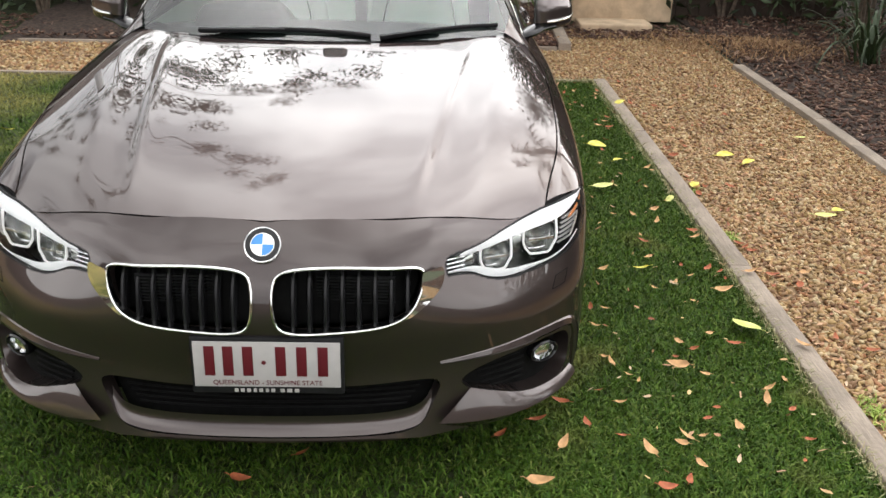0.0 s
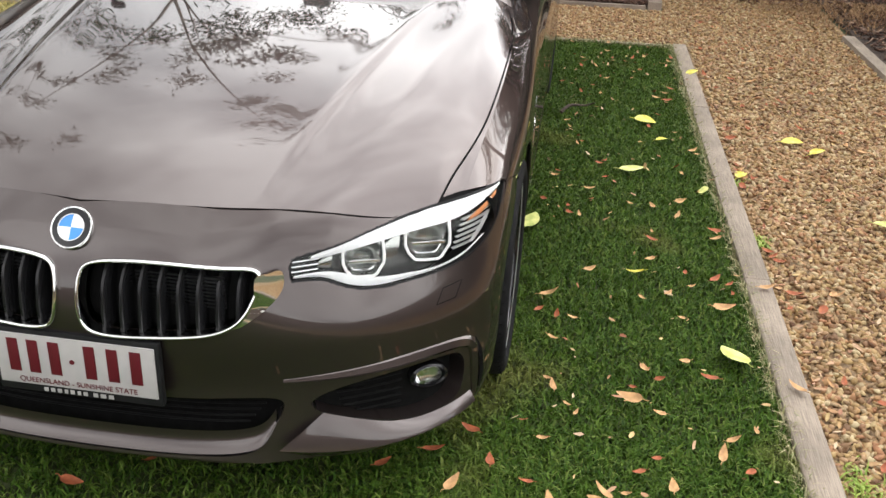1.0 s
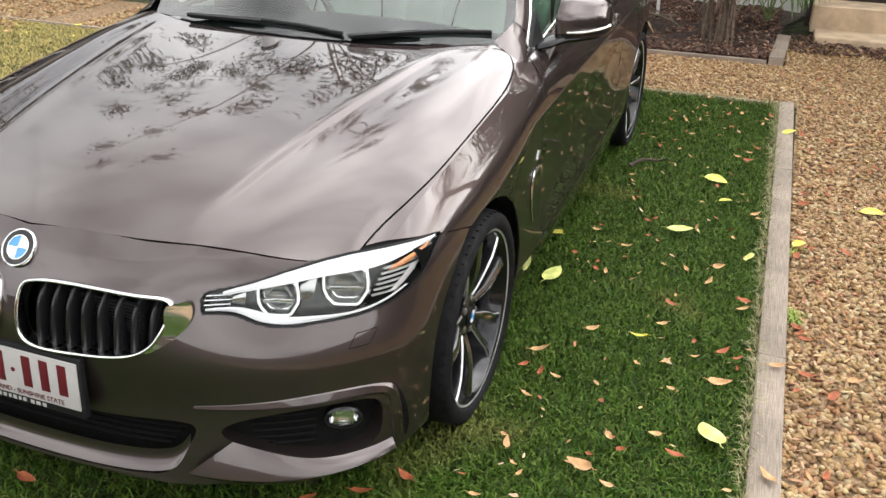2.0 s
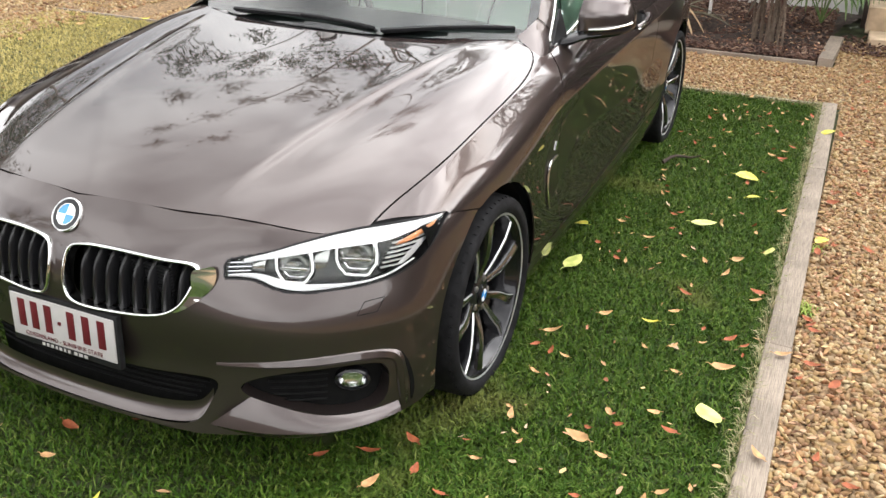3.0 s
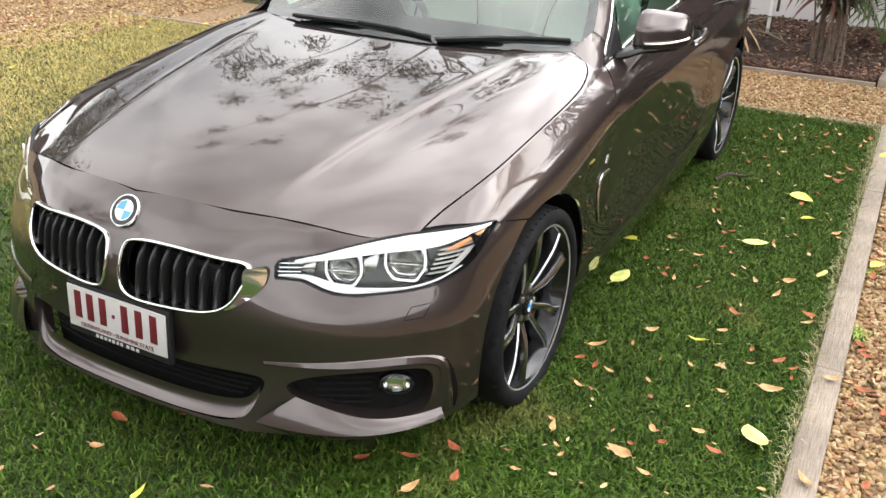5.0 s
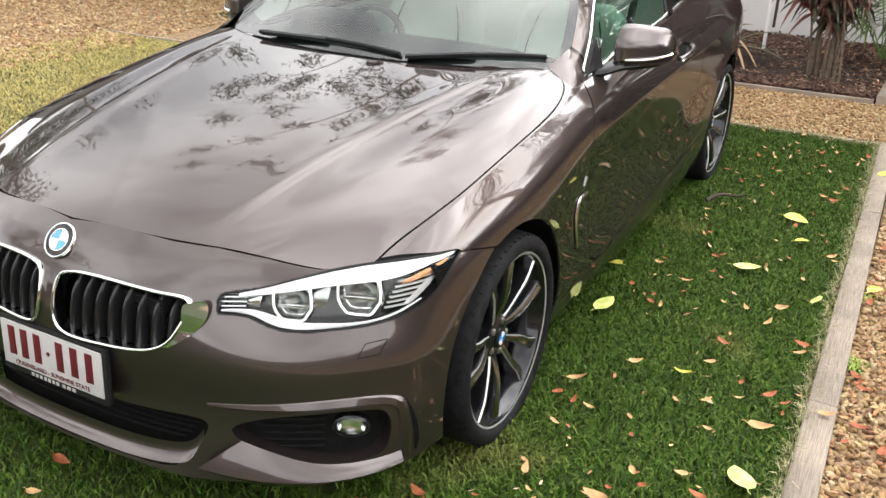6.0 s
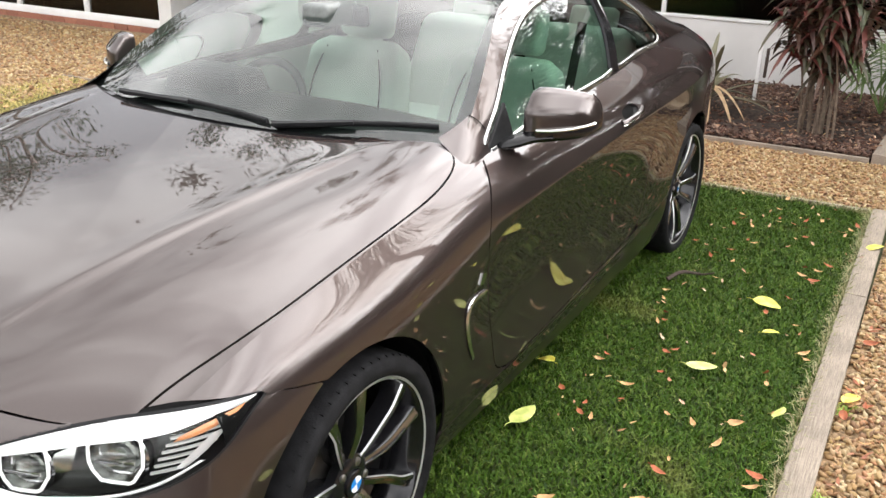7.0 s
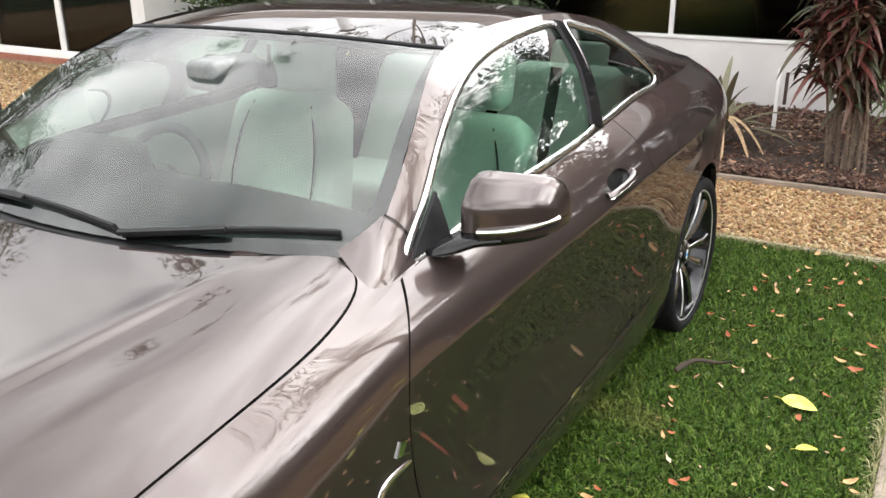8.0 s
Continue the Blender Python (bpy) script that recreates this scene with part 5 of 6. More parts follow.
def grass_material():
    """Blades from deep green to lime, drier towards the open side of the lawn."""
    m = palette("grass blades", [(0.0101, 0.0286, 0.00269), (0.0319, 0.0756, 0.00672), (0.0613, 0.118, 0.0121), (0.0168, 0.0437, 0.00403), (0.105, 0.169, 0.0249), (0.037, 0.0798, 0.00672), (0.153, 0.192, 0.045)], 0.55)
    n, l = m.node_tree.nodes, m.node_tree.links
    b = n["Principled BSDF"]
    src = b.inputs["Base Color"].links[0].from_socket
    tc, sp, t = n.new("ShaderNodeTexCoord"), n.new("ShaderNodeSeparateXYZ"), n.new("ShaderNodeTexNoise")
    l.new(tc.outputs["Object"], sp.inputs["Vector"])
    l.new(tc.outputs["Object"], t.inputs["Vector"])
    t.inputs["Scale"].default_value, t.inputs["Detail"].default_value = 1.6, 3
    mr = n.new("ShaderNodeMapRange")
    mr.inputs["From Min"].default_value, mr.inputs["From Max"].default_value = -1.6, -4.2
    l.new(sp.outputs["X"], mr.inputs["Value"])
    ad = n.new("ShaderNodeMath")
    ad.operation = "ADD"
    l.new(mr.outputs["Result"], ad.inputs[0])
    l.new(t.outputs["Fac"], ad.inputs[1])
    mr2 = n.new("ShaderNodeMapRange")
    mr2.inputs["From Min"].default_value, mr2.inputs["From Max"].default_value = 0.60, 1.15
    l.new(ad.outputs["Value"], mr2.inputs["Value"])
    mx = n.new("ShaderNodeMix")
    mx.data_type = "RGBA"
    l.new(mr2.outputs["Result"], mx.inputs[0])
    l.new(src, mx.inputs[6])
    mx.inputs[7].default_value = (0.40, 0.33, 0.12, 1)
    l.new(mx.outputs[2], b.inputs["Base Color"])
    b.inputs["Specular IOR Level"].default_value = 0.12
    return m


BLADES = grass_material()


def raw(name, v, tri, mat):
    """A mesh of many loose triangles from arrays."""
    me = bpy.data.meshes.new(name)
    me.vertices.add(len(v))
    me.vertices.foreach_set("co", np.ascontiguousarray(v, dtype=np.float32).ravel())
    me.loops.add(tri.size)
    me.loops.foreach_set("vertex_index", np.ascontiguousarray(tri, dtype=np.int32).ravel())
    me.polygons.add(len(tri))
    me.polygons.foreach_set("loop_start", np.arange(0, tri.size, 3, dtype=np.int32))
    me.materials.append(mat)
    me.update(calc_edges=True)
    me.validate()
    return me


def blades(xy, z, h, w, lean):
    """One bent blade of grass at each place: base, middle and tip."""
    n = len(xy)
    a, b = rng.uniform(0, 2 * math.pi, n), rng.uniform(0, 2 * math.pi, n)
    t = np.column_stack([np.cos(a), np.sin(a), np.zeros(n)]) * (w / 2)[:, None]
    d = np.column_stack([np.cos(b), np.sin(b), np.zeros(n)]) * (lean * h)[:, None]
    p = np.column_stack([xy, z])
    up = np.array([0, 0, 1.0])
    m = p + d * 0.35 + up * (0.62 * h)[:, None]
    tip = p + d + up * (h * np.sqrt(np.clip(1 - 0.5 * lean ** 2, 0.15, 1)))[:, None]
    v = np.stack([p - t, p + t, m - t * 0.85, m + t * 0.85, tip], axis=1).reshape(-1, 3)
    k = (np.arange(n) * 5)[:, None]
    tri = np.concatenate([k + [0, 1, 3], k + [0, 3, 2], k + [2, 3, 4]])
    return v, tri


ICO_V = np.array([(math.cos(a) * 0.894, math.sin(a) * 0.894, 0.447) for a in np.arange(5) * 1.2566] + [(math.cos(a + 0.628) * 0.894, math.sin(a + 0.628) * 0.894, -0.447) for a in np.arange(5) * 1.2566] + [(0, 0, 1), (0, 0, -1)])
ICO_F = np.array([[10, i, (i + 1) % 5] for i in range(5)] + [[i, 5 + i, (i + 1) % 5] for i in range(5)] + [[(i + 1) % 5, 5 + i, 5 + (i + 1) % 5] for i in range(5)] + [[11, 5 + (i + 1) % 5, 5 + i] for i in range(5)])


def turns(n, tilt):
    """n random rotations: any heading, tilted a little."""
    a, b, c = rng.uniform(0, 6.283, n), rng.normal(0, tilt, n), rng.normal(0, tilt, n)
    ca, sa, cb, sb, cc, sc = np.cos(a), np.sin(a), np.cos(b), np.sin(b), np.cos(c), np.sin(c)
    o, z = np.ones(n), np.zeros(n)
    rz = np.stack([np.stack([ca, -sa, z], 1), np.stack([sa, ca, z], 1), np.stack([z, z, o], 1)], 1)
    rx = np.stack([np.stack([o, z, z], 1), np.stack([z, cb, -sb], 1), np.stack([z, sb, cb], 1)], 1)
    ry = np.stack([np.stack([cc, z, sc], 1), np.stack([z, o, z], 1), np.stack([-sc, z, cc], 1)], 1)
    return rz @ rx @ ry


def scatter(xyz, size, base_v, base_f, tilt=0.5, jitter=0.0):
    """Copies of one small solid, each with its own size, turn and dents."""
    n = len(xyz)
    v = np.tile(base_v, (n, 1, 1)) * size[:, None, :]
    if jitter:
        v *= 1 + rng.normal(0, jitter, v.shape)
    v = np.einsum("nij,nkj->nki", turns(n, tilt), v) + xyz[:, None, :]
    k = (np.arange(n) * len(base_v))[:, None, None]
    return v.reshape(-1, 3), (base_f[None] + k).reshape(-1, 3)


def field(n, x0, x1, y0, y1):
    return np.column_stack([rng.uniform(x0, x1, n), rng.uniform(y0, y1, n)])


def stuff(name, v, tri, mat, label, category):
    return tagged(new(name, raw(name, v, tri, mat)), label, category, kind="stuff")


# ground and lawn
solo("ground", block((-70, -70, -0.2), (70, 70, -0.004)), SOIL, "dark soil under the lawn reaching far off", "ground", kind="structure")
near = np.vstack([field(80000, 0.55, 1.72, -1.2, 2.2), field(34000, 0.5, 1.70, 2.2, 3.93), field(68000, -1.9, 1.72, -1.75, -0.35), field(4200, 1.68, 1.735, -1.2, 3.9)])
near = near[~((np.abs(near[:, 0]) < 0.62) & (near[:, 1] > -0.55))]
far = np.vstack([field(105000, -5.2, -0.75, -1.0, 3.93), field(60000, -5.6, 1.72, -5.0, -1.7)])
n1, n2 = len(near), len(far)
v1, t1 = blades(near, np.zeros(n1), rng.uniform(0.014, 0.042, n1), rng.uniform(0.0032, 0.0066, n1), rng.uniform(0.5, 1.5, n1))
stuff("grass", v1, t1, BLADES, "short green lawn grass with worn blades", "grass")
v2, t2 = blades(far, np.zeros(n2), rng.uniform(0.016, 0.036, n2), rng.uniform(0.004, 0.0075, n2), rng.uniform(0.6, 1.6, n2))
stuff("grass", v2, t2, BLADES, "drier lawn grass beyond the car", "grass")


# timber edging in planks
def edging(name, pts, width, top, mat, label):
    """Planks laid end to end along a broken line of (x, y)."""
    e = thing(name, label, "edging", kind="structure")
    for (xa, ya), (xb, yb) in zip(pts, pts[1:]):
        ln = math.hypot(xb - xa, yb - ya) - 0.004
        b = block((-width / 2, 0, -0.08), (width / 2, ln, 0), 0.006, 2)
        v = np.array(b.v)
        v[:, 2] += rng.normal(0, 0.0015, len(v))
        p = part("plank", Shape(v, b.f), mat, e)
        p.matrix_world = pose(xa, ya, top + rng.normal(0, 0.002), 0, rng.normal(0, 0.6), math.degrees(-math.atan2(xb - xa, yb - ya)))
    return e


edging("lawn_edging", [(1.802, -4.0), (1.782, -1.75), (1.764, 0.62), (1.748, 2.6), (1.734, 3.97)], 0.092, 0.034, TIMBER, "weathered grey timber edging along the lawn")
edging("back_edging", [(-5.2, 3.95), (-2.4, 3.95), (0.2, 3.95), (1.69, 3.975)], 0.036, 0.022, TIMBER, "thin pale timber edging behind the lawn")
edging("path_edging", [(3.09, -2.0), (3.05, 0.8), (3.03, 2.9), (2.985, 4.5)], 0.085, 0.05, TIMBER, "pale timber edging along the garden bed")
edging("bed_edging", [(-3.2, 5.08), (-0.8, 5.09), (1.56, 5.13)], 0.05, 0.038, TIMBER, "brown timber edging before the mulch bed")
edging("bed_return", [(1.625, 5.10), (1.66, 6.0)], 0.11, 0.075, TIMBER, "short pale sleeper beside the mulch bed")

# pebbles
path = solo("gravel_path", block((1.80, -8, -0.1), (3.02, 6.1, 0.006)), GRAVEL, "tan pebble path beside the lawn", "path", kind="structure")
strip = solo("gravel_strip", block((-14, 3.965, -0.1), (1.81, 5.10, 0.005)), GRAVEL, "tan pebble strip behind the lawn", "path", kind="structure")
solo("gravel_corner", block((1.70, 5.102, -0.1), (1.798, 6.1, 0.005)), GRAVEL, "tan pebble corner beside the mulch bed", "path", kind="structure")
solo("gravel_yard", block((-14, -3, -0.1), (-5.1, 6.3, 0.004)), GRAVEL, "leaf-strewn tan gravel beside the house", "path", kind="structure")
q = np.vstack([field(15500, 1.81, 3.0, -0.7, 2.6), field(12000, 1.84, 3.02, -4.5, -0.7), field(8200, 1.81, 2.98, 2.6, 6.2), field(500, 1.70, 1.82, 5.05, 6.1), field(8200, -0.5, 1.80, 3.98, 5.08), field(3600, -4.2, -0.5, 3.98, 5.08), field(12000, -10.5, -4.6, 2.3, 6.1)])
wide = np.where(q[:, 0] < -0.5, 1.45, 1.0)
sz = np.column_stack([rng.uniform(0.010, 0.021, len(q)), rng.uniform(0.007, 0.014, len(q)), rng.uniform(0.004, 0.009, len(q))]) * wide[:, None]
v3, t3 = scatter(np.column_stack([q, rng.uniform(0.006, 0.016, len(q))]), sz, ICO_V, ICO_F, 0.5, 0.26)
stuff("pebbles", v3, t3, PEBBLES, "loose tan and cream pebbles", "gravel")

# mulch bed before the house
bed = surface([[(-3.4, 5.12, 0.0), (-0.5, 5.12, 0.0), (1.6, 5.15, 0.0)], [(-3.4, 5.5, 0.05), (-0.5, 5.5, 0.05), (1.62, 5.5, 0.04)], [(-3.4, 6.5, 0.09), (-0.5, 6.5, 0.08), (1.66, 6.5, 0.05)], [(-3.4, 7.45, 0.05), (-0.5, 7.45, 0.04), (1.9, 7.45, 0.03)]], 40, 30)
bedm = grid(bed)
bedm.v = [(x, y, z + rng.normal(0, 0.008)) for x, y, z in bedm.v]
solo("mulch_bed", bedm, MULCH, "dark bark mulch bed before the wall", "garden bed", kind="structure")
solo("right_bed", block((3.06, -4, -0.1), (9, 9, 0.02)), MULCH, "dark mulch bed beside the path", "garden bed", kind="structure")
BOX_V = np.array([(x, y, z) for x in (-1, 1) for y in (-1, 1) for z in (-1, 1)], float)
BOX_F = np.array([[0, 1, 3], [0, 3, 2], [4, 6, 7], [4, 7, 5], [0, 4, 5], [0, 5, 1], [2, 3, 7], [2, 7, 6], [0, 2, 6], [0, 6, 4], [1, 5, 7], [1, 7, 3]])
q = np.vstack([field(8000, -0.6, 1.6, 5.16, 7.3), field(9000, 3.1, 5.6, 0.8, 7.0), field(5000, 3.14, 5.6, -3.8, 0.8), field(1200, -4.6, -1.4, 5.2, 6.2), field(500, 1.7, 3.0, 5.6, 6.3)])
z = np.where((q[:, 0] < 1.62) & (q[:, 1] > 5.15), 0.05 + 0.02 * np.sin(q[:, 1] * 2), 0.025)
sz = np.column_stack([rng.uniform(0.008, 0.036, len(q)), rng.uniform(0.004, 0.011, len(q)), rng.uniform(0.002, 0.005, len(q))])
v4, t4 = scatter(np.column_stack([q, z + rng.uniform(0, 0.02, len(q))]), sz, BOX_V, BOX_F, 0.35, 0.15)
stuff("bark_chips", v4, t4, CHIPS, "loose dark brown bark chips and dead leaves", "mulch")


# leaves and plants
def leaf_mesh(name, ln, w, fold, curl, mat, tip=0.5):
    """A leaf lying along x: folded on its midrib, curled along its length."""
    n = 9
    v = []
    for i in range(n):
        t = i / (n - 1)
        hw = w / 2 * math.sin(math.pi * t ** tip) ** 0.7 if 0 < t < 1 else 0.001
        z = curl * ln * (t - 0.4) ** 2
        for s in (-1, -0.5, 0, 0.5, 1):
            v.append((ln * (t - 0.5), s * hw, z + fold * abs(s) * hw + 0.02 * hw * math.sin(7 * t + 3 * s)))
    g = grid(np.array(v).reshape(n, 5, 3))
    stem = sweep([(-ln * 0.5, 0, curl * ln * 0.16), (-ln * 0.62, 0.004, curl * ln * 0.2), (-ln * 0.72, 0.002, curl * ln * 0.2)], disc_profile(0.0012, 5), up=(0, 0, 1))
    return mesh(name, g.add(stem), mat, angle=0)


YELLOW = material("yellow fallen leaf", (0.62, 0.52, 0.05), 0.5, var=0.18, scale=25, second=(0.60, 0.60, 0.12))
LIME = material("lime fallen leaf", (0.48, 0.55, 0.14), 0.5, var=0.15, scale=25, second=(0.62, 0.62, 0.22))
TANLEAF = material("tan dead leaf", (0.50, 0.29, 0.13), 0.7, var=0.25, scale=40)
RUST = material("rust dead leaf", (0.32, 0.09, 0.035), 0.7, var=0.25, scale=40)
LEAVES = {
    "y": ("yellow fallen leaf lying on the ground", leaf_mesh("leaf", 0.104, 0.056, 0.05, -0.35, YELLOW, 0.85)),
    "l": ("pale lime fallen leaf lying on the ground", leaf_mesh("leaf", 0.104, 0.058, 0.06, 0.12, LIME, 0.85)),
    "t": ("curled tan dead leaf lying on the ground", leaf_mesh("leaf", 0.060, 0.026, 0.4, 0.7, TANLEAF, 0.65)),
    "r": ("rust brown dead leaf lying on the ground", leaf_mesh("leaf", 0.056, 0.027, 0.35, 0.6, RUST, 0.65)),
    "s": ("small yellow fallen leaf lying on the ground", leaf_mesh("leaf", 0.07, 0.024, 0.4, 0.6, YELLOW)),
}


def leaf(kind, x, y, heading, size=1.0, z=0.045):
    label, me = LEAVES[kind]
    o = tagged(new("fallen_leaf", me), label, "leaf", "fallen leaves")
    o.matrix_world = pose(x, y, z, rng.normal(0, 10), rng.normal(0, 10), heading) @ Matrix.Scale(size, 4)
    return o


for kind, x, y, a, k in (
    ("y", 1.430, 2.27, 5, 1.15), ("l", 1.335, 1.55, 10, 1.1), ("y", 0.82, 1.30, 150, 1.0), ("l", 0.915, 0.90, 75, 1.2), ("l", 1.643, 1.37, 80, 0.8), ("l", 1.610, 0.07, 115, 1.35),
    ("s", 1.32, 0.548, 160, 1.0), ("y", 1.84, 1.62, 60, 0.9), ("y", 1.76, 3.27, 40, 1.0), ("y", 2.16, 2.13, 0, 1.05), ("y", 2.26, 2.01, 30, 0.9), ("l", 2.37, 1.19, 0, 1.1), ("y", 2.47, 1.27, 20, 0.8), ("l", 2.74, 2.48, 15, 0.8),
    ("t", 1.02, 0.33, 20, 1.2), ("t", 1.28, -0.215, 165, 1.3), ("r", 1.52, -0.07, 160, 1.0), ("r", 0.845, -0.445, 150, 1.1), ("r", 0.76, -0.545, 20, 1.1), ("t", 0.825, -0.66, 60, 1.0), ("r", 0.91, -0.56, 100, 0.9), ("t", 1.775, -0.065, 130, 1.1),
    ("t", 1.155, 0.535, 40, 0.9), ("r", 1.39, 0.83, 0, 0.9), ("r", 1.645, 0.96, 170, 1.0), ("t", 1.61, 0.355, 10, 1.3), ("t", 1.43, 0.415, 60, 0.8), ("r", 1.605, 0.555, 50, 1.0), ("t", 1.785, 0.54, 10, 1.0), ("r", 1.565, 2.615, 10, 1.0),
    ("t", 1.145, 1.27, 20, 0.9), ("t", 1.41, 1.15, 120, 0.7), ("t", 1.53, 1.225, 30, 0.9), ("t", 1.51, 1.07, 70, 0.9), ("r", -0.10, -0.835, 0, 1.1), ("t", -0.05, -0.965, 10, 0.9), ("r", 0.06, -0.72, 0, 0.9), ("r", 0.64, -0.62, 40, 0.9),
    ("r", 1.087, -0.855, 10, 1.1), ("t", 0.735, -0.835, 0, 1.3), ("t", 1.38, -0.573, 90, 1.0), ("t", 1.20, -0.62, 150, 1.0), ("t", 1.075, -0.69, 110, 1.2), ("t", 1.52, -0.415, 80, 0.9), ("s", 0.20, -1.05, 80, 0.8), ("y", 1.50, 1.99, 30, 0.7),
):
    leaf(kind, x, y, a, k, 0.05 if x < 1.70 else 0.045)
for i in range(100):
    x, y = rng.uniform(0.95, 1.70), rng.uniform(-1.2, 3.9)
    leaf("t" if rng.random() < 0.55 else "r", x, y, rng.uniform(0, 360), rng.uniform(0.4, 0.85), 0.04)
for i in range(120):
    x, y = 1.83 + 1.1 * rng.random() ** 1.7, rng.uniform(-0.6, 5.0)
    leaf(("t", "r", "t", "r")[int(rng.integers(4))], x, y, rng.uniform(0, 360), rng.uniform(0.5, 1.1), 0.03)
for i in range(50):
    x, y = rng.uniform(-5.0, -1.2), rng.uniform(-0.5, 5.0)
    leaf(("t", "r", "s")[int(rng.integers(3))], x, y, rng.uniform(0, 360), rng.uniform(0.7, 1.5), 0.045)
# small dry leaf scraps, too many to count
LITTER = palette("leaf scraps", [(0.42, 0.27, 0.15), (0.30, 0.10, 0.05), (0.55, 0.42, 0.28), (0.36, 0.17, 0.08), (0.50, 0.36, 0.16), (0.24, 0.09, 0.05)], 0.75)
SCRAP_V = np.array([(-1, 0, 0.05), (-0.3, -0.38, 0.12), (0.5, -0.30, 0.10), (1, 0, 0.22), (0.5, 0.32, 0.12), (-0.3, 0.36, 0.10), (0.1, 0, 0.0)], float)
SCRAP_F = np.array([[6, 0, 1], [6, 1, 2], [6, 2, 3], [6, 3, 4], [6, 4, 5], [6, 5, 0]])
q = np.vstack([field(150, 0.95, 1.72, -1.3, 3.9), np.column_stack([1.84 + 0.5 * rng.random(420) ** 2.2, rng.uniform(-1.0, 5.0, 420)]), field(160, 1.9, 3.0, -0.8, 5.5), field(70, -1.5, 0.9, -1.6, -0.85), field(260, 0.0, 1.6, 5.2, 7.0)])
z = np.where(q[:, 0] < 1.75, 0.034, 0.026) + np.where(q[:, 1] > 5.15, 0.05, 0.0) * (q[:, 0] < 1.65)
size = rng.uniform(0.007, 0.020, len(q))
v6, t6 = scatter(np.column_stack([q, z]), np.column_stack([size, size, size]), SCRAP_V, SCRAP_F, 0.35, 0.2)
stuff("leaf_litter", v6, t6, LITTER, "scraps of dry tan and red leaves on the ground", "leaves")
twig = sweep(spline([(0.98, 2.32, 0.03), (1.03, 2.40, 0.05), (1.10, 2.44, 0.04), (1.16, 2.44, 0.06)], 12), disc_profile(0.008, 6), up=(0, 0, 1), taper=np.linspace(1.3, 0.5, 12))
solo("twig", twig, DARKWOOD, "dark broken twig lying on the lawn", "twig")


def strap(p, heading, ln, w, rise, droop, n=9):
    """A strap leaf from p: rises, then bends over."""
    a = radians(heading)
    d = np.array([math.cos(a), math.sin(a), 0])
    s = np.array([-math.sin(a), math.cos(a), 0])
    v = []
    for i in range(n):
        t = i / (n - 1)
        c = np.array(p) + d * ln * t * math.cos(rise) + np.array([0, 0, 1]) * (ln * t * math.sin(rise) - droop * ln * t * t)
        hw = w / 2 * (1 - t) ** 0.55 * min(1, 0.45 + 2.2 * t)
        v += [c - s * hw + np.array([0, 0, hw * 0.35]), c, c + s * hw + np.array([0, 0, hw * 0.35])]
    return grid(np.array(v).reshape(n, 3, 3))


GREENLEAF = palette("green strap leaves", [(0.05, 0.10, 0.03), (0.08, 0.14, 0.045), (0.035, 0.075, 0.025)], 0.45)
DARKSTRAP = palette("dark strap leaves", [(0.02, 0.038, 0.014), (0.035, 0.06, 0.02), (0.015, 0.026, 0.01)], 0.5)
LIMELEAF = palette("light palm leaves", [(0.10, 0.17, 0.04), (0.14, 0.21, 0.06), (0.07, 0.13, 0.03)], 0.45)
REDLEAF = palette("dark red leaves", [(0.05, 0.022, 0.018), (0.04, 0.05, 0.022), (0.09, 0.025, 0.022), (0.03, 0.045, 0.02), (0.16, 0.03, 0.03), (0.05, 0.06, 0.028)], 0.45)
OLIVELEAF = palette("olive strap leaves", [(0.045, 0.055, 0.028), (0.075, 0.08, 0.045), (0.16, 0.15, 0.09), (0.03, 0.038, 0.02)], 0.5)
DEADLEAF = material("pale dead leaves", (0.52, 0.37, 0.22), 0.8, var=0.2, scale=20)
CANE = material("grey-brown canes", (0.15, 0.115, 0.085), 0.8, var=0.25, scale=25, bump=0.3, bscale=80)
DARKLEAF = palette("deep green leaves", [(0.018, 0.035, 0.012), (0.03, 0.055, 0.016), (0.045, 0.07, 0.02), (0.012, 0.022, 0.009)], 0.5)


def leaves_cloud(centres, count, spread, size, slim=0.35):
    """Many small leaves round the centres."""
    c = np.array(centres)[rng.integers(0, len(centres), count)]
    p = c + rng.normal(0, 1, (count, 3)) * spread
    base = np.array([(-1, 0, 0), (0, -slim, 0.06), (1, 0, -0.1), (0, slim, 0.06)])
    f = np.array([[0, 1, 2], [0, 2, 3]])
    s = rng.uniform(0.6, 1.3, count)[:, None] * size * np.ones((1, 3))
    return scatter(p, s, base, f, 0.9)


# cane clump with dark red leaves
clump = thing("cane_plant", "clump of thin canes with dark red leaves", "plant", at=pose(1.16, 5.62, 0.03))
heads = []
for i in range(16):
    a, r = rng.uniform(0, 6.28), rng.uniform(0.02, 0.17)
    b, ln = rng.uniform(0, 6.28), rng.uniform(0.9, 1.5)
    x, y = math.cos(a) * r, math.sin(a) * r
    p = spline([(x, y, 0), (x + 0.06 * math.cos(b), y + 0.06 * math.sin(b), ln * 0.5), (x + 0.22 * math.cos(b), y + 0.22 * math.sin(b), ln)], 10)
    part("cane", sweep(p, disc_profile(0.009, 7), up=(1, 0, 0), taper=np.linspace(1.1, 0.7, 10)), CANE, clump)
    heads += [p[-1], p[8], p[7], p[6] + rng.normal(0, 0.06, 3), p[8] + rng.normal(0, 0.1, 3), p[5] + rng.normal(0, 0.1, 3)]
crown = Shape()
for c in heads:
    for j in range(15):
        crown.add(strap(c + rng.normal(0, 0.05, 3), rng.uniform(0, 360), rng.uniform(0.12, 0.24), 0.055, rng.uniform(-0.4, 0.9), rng.uniform(0.3, 1.0), 5))
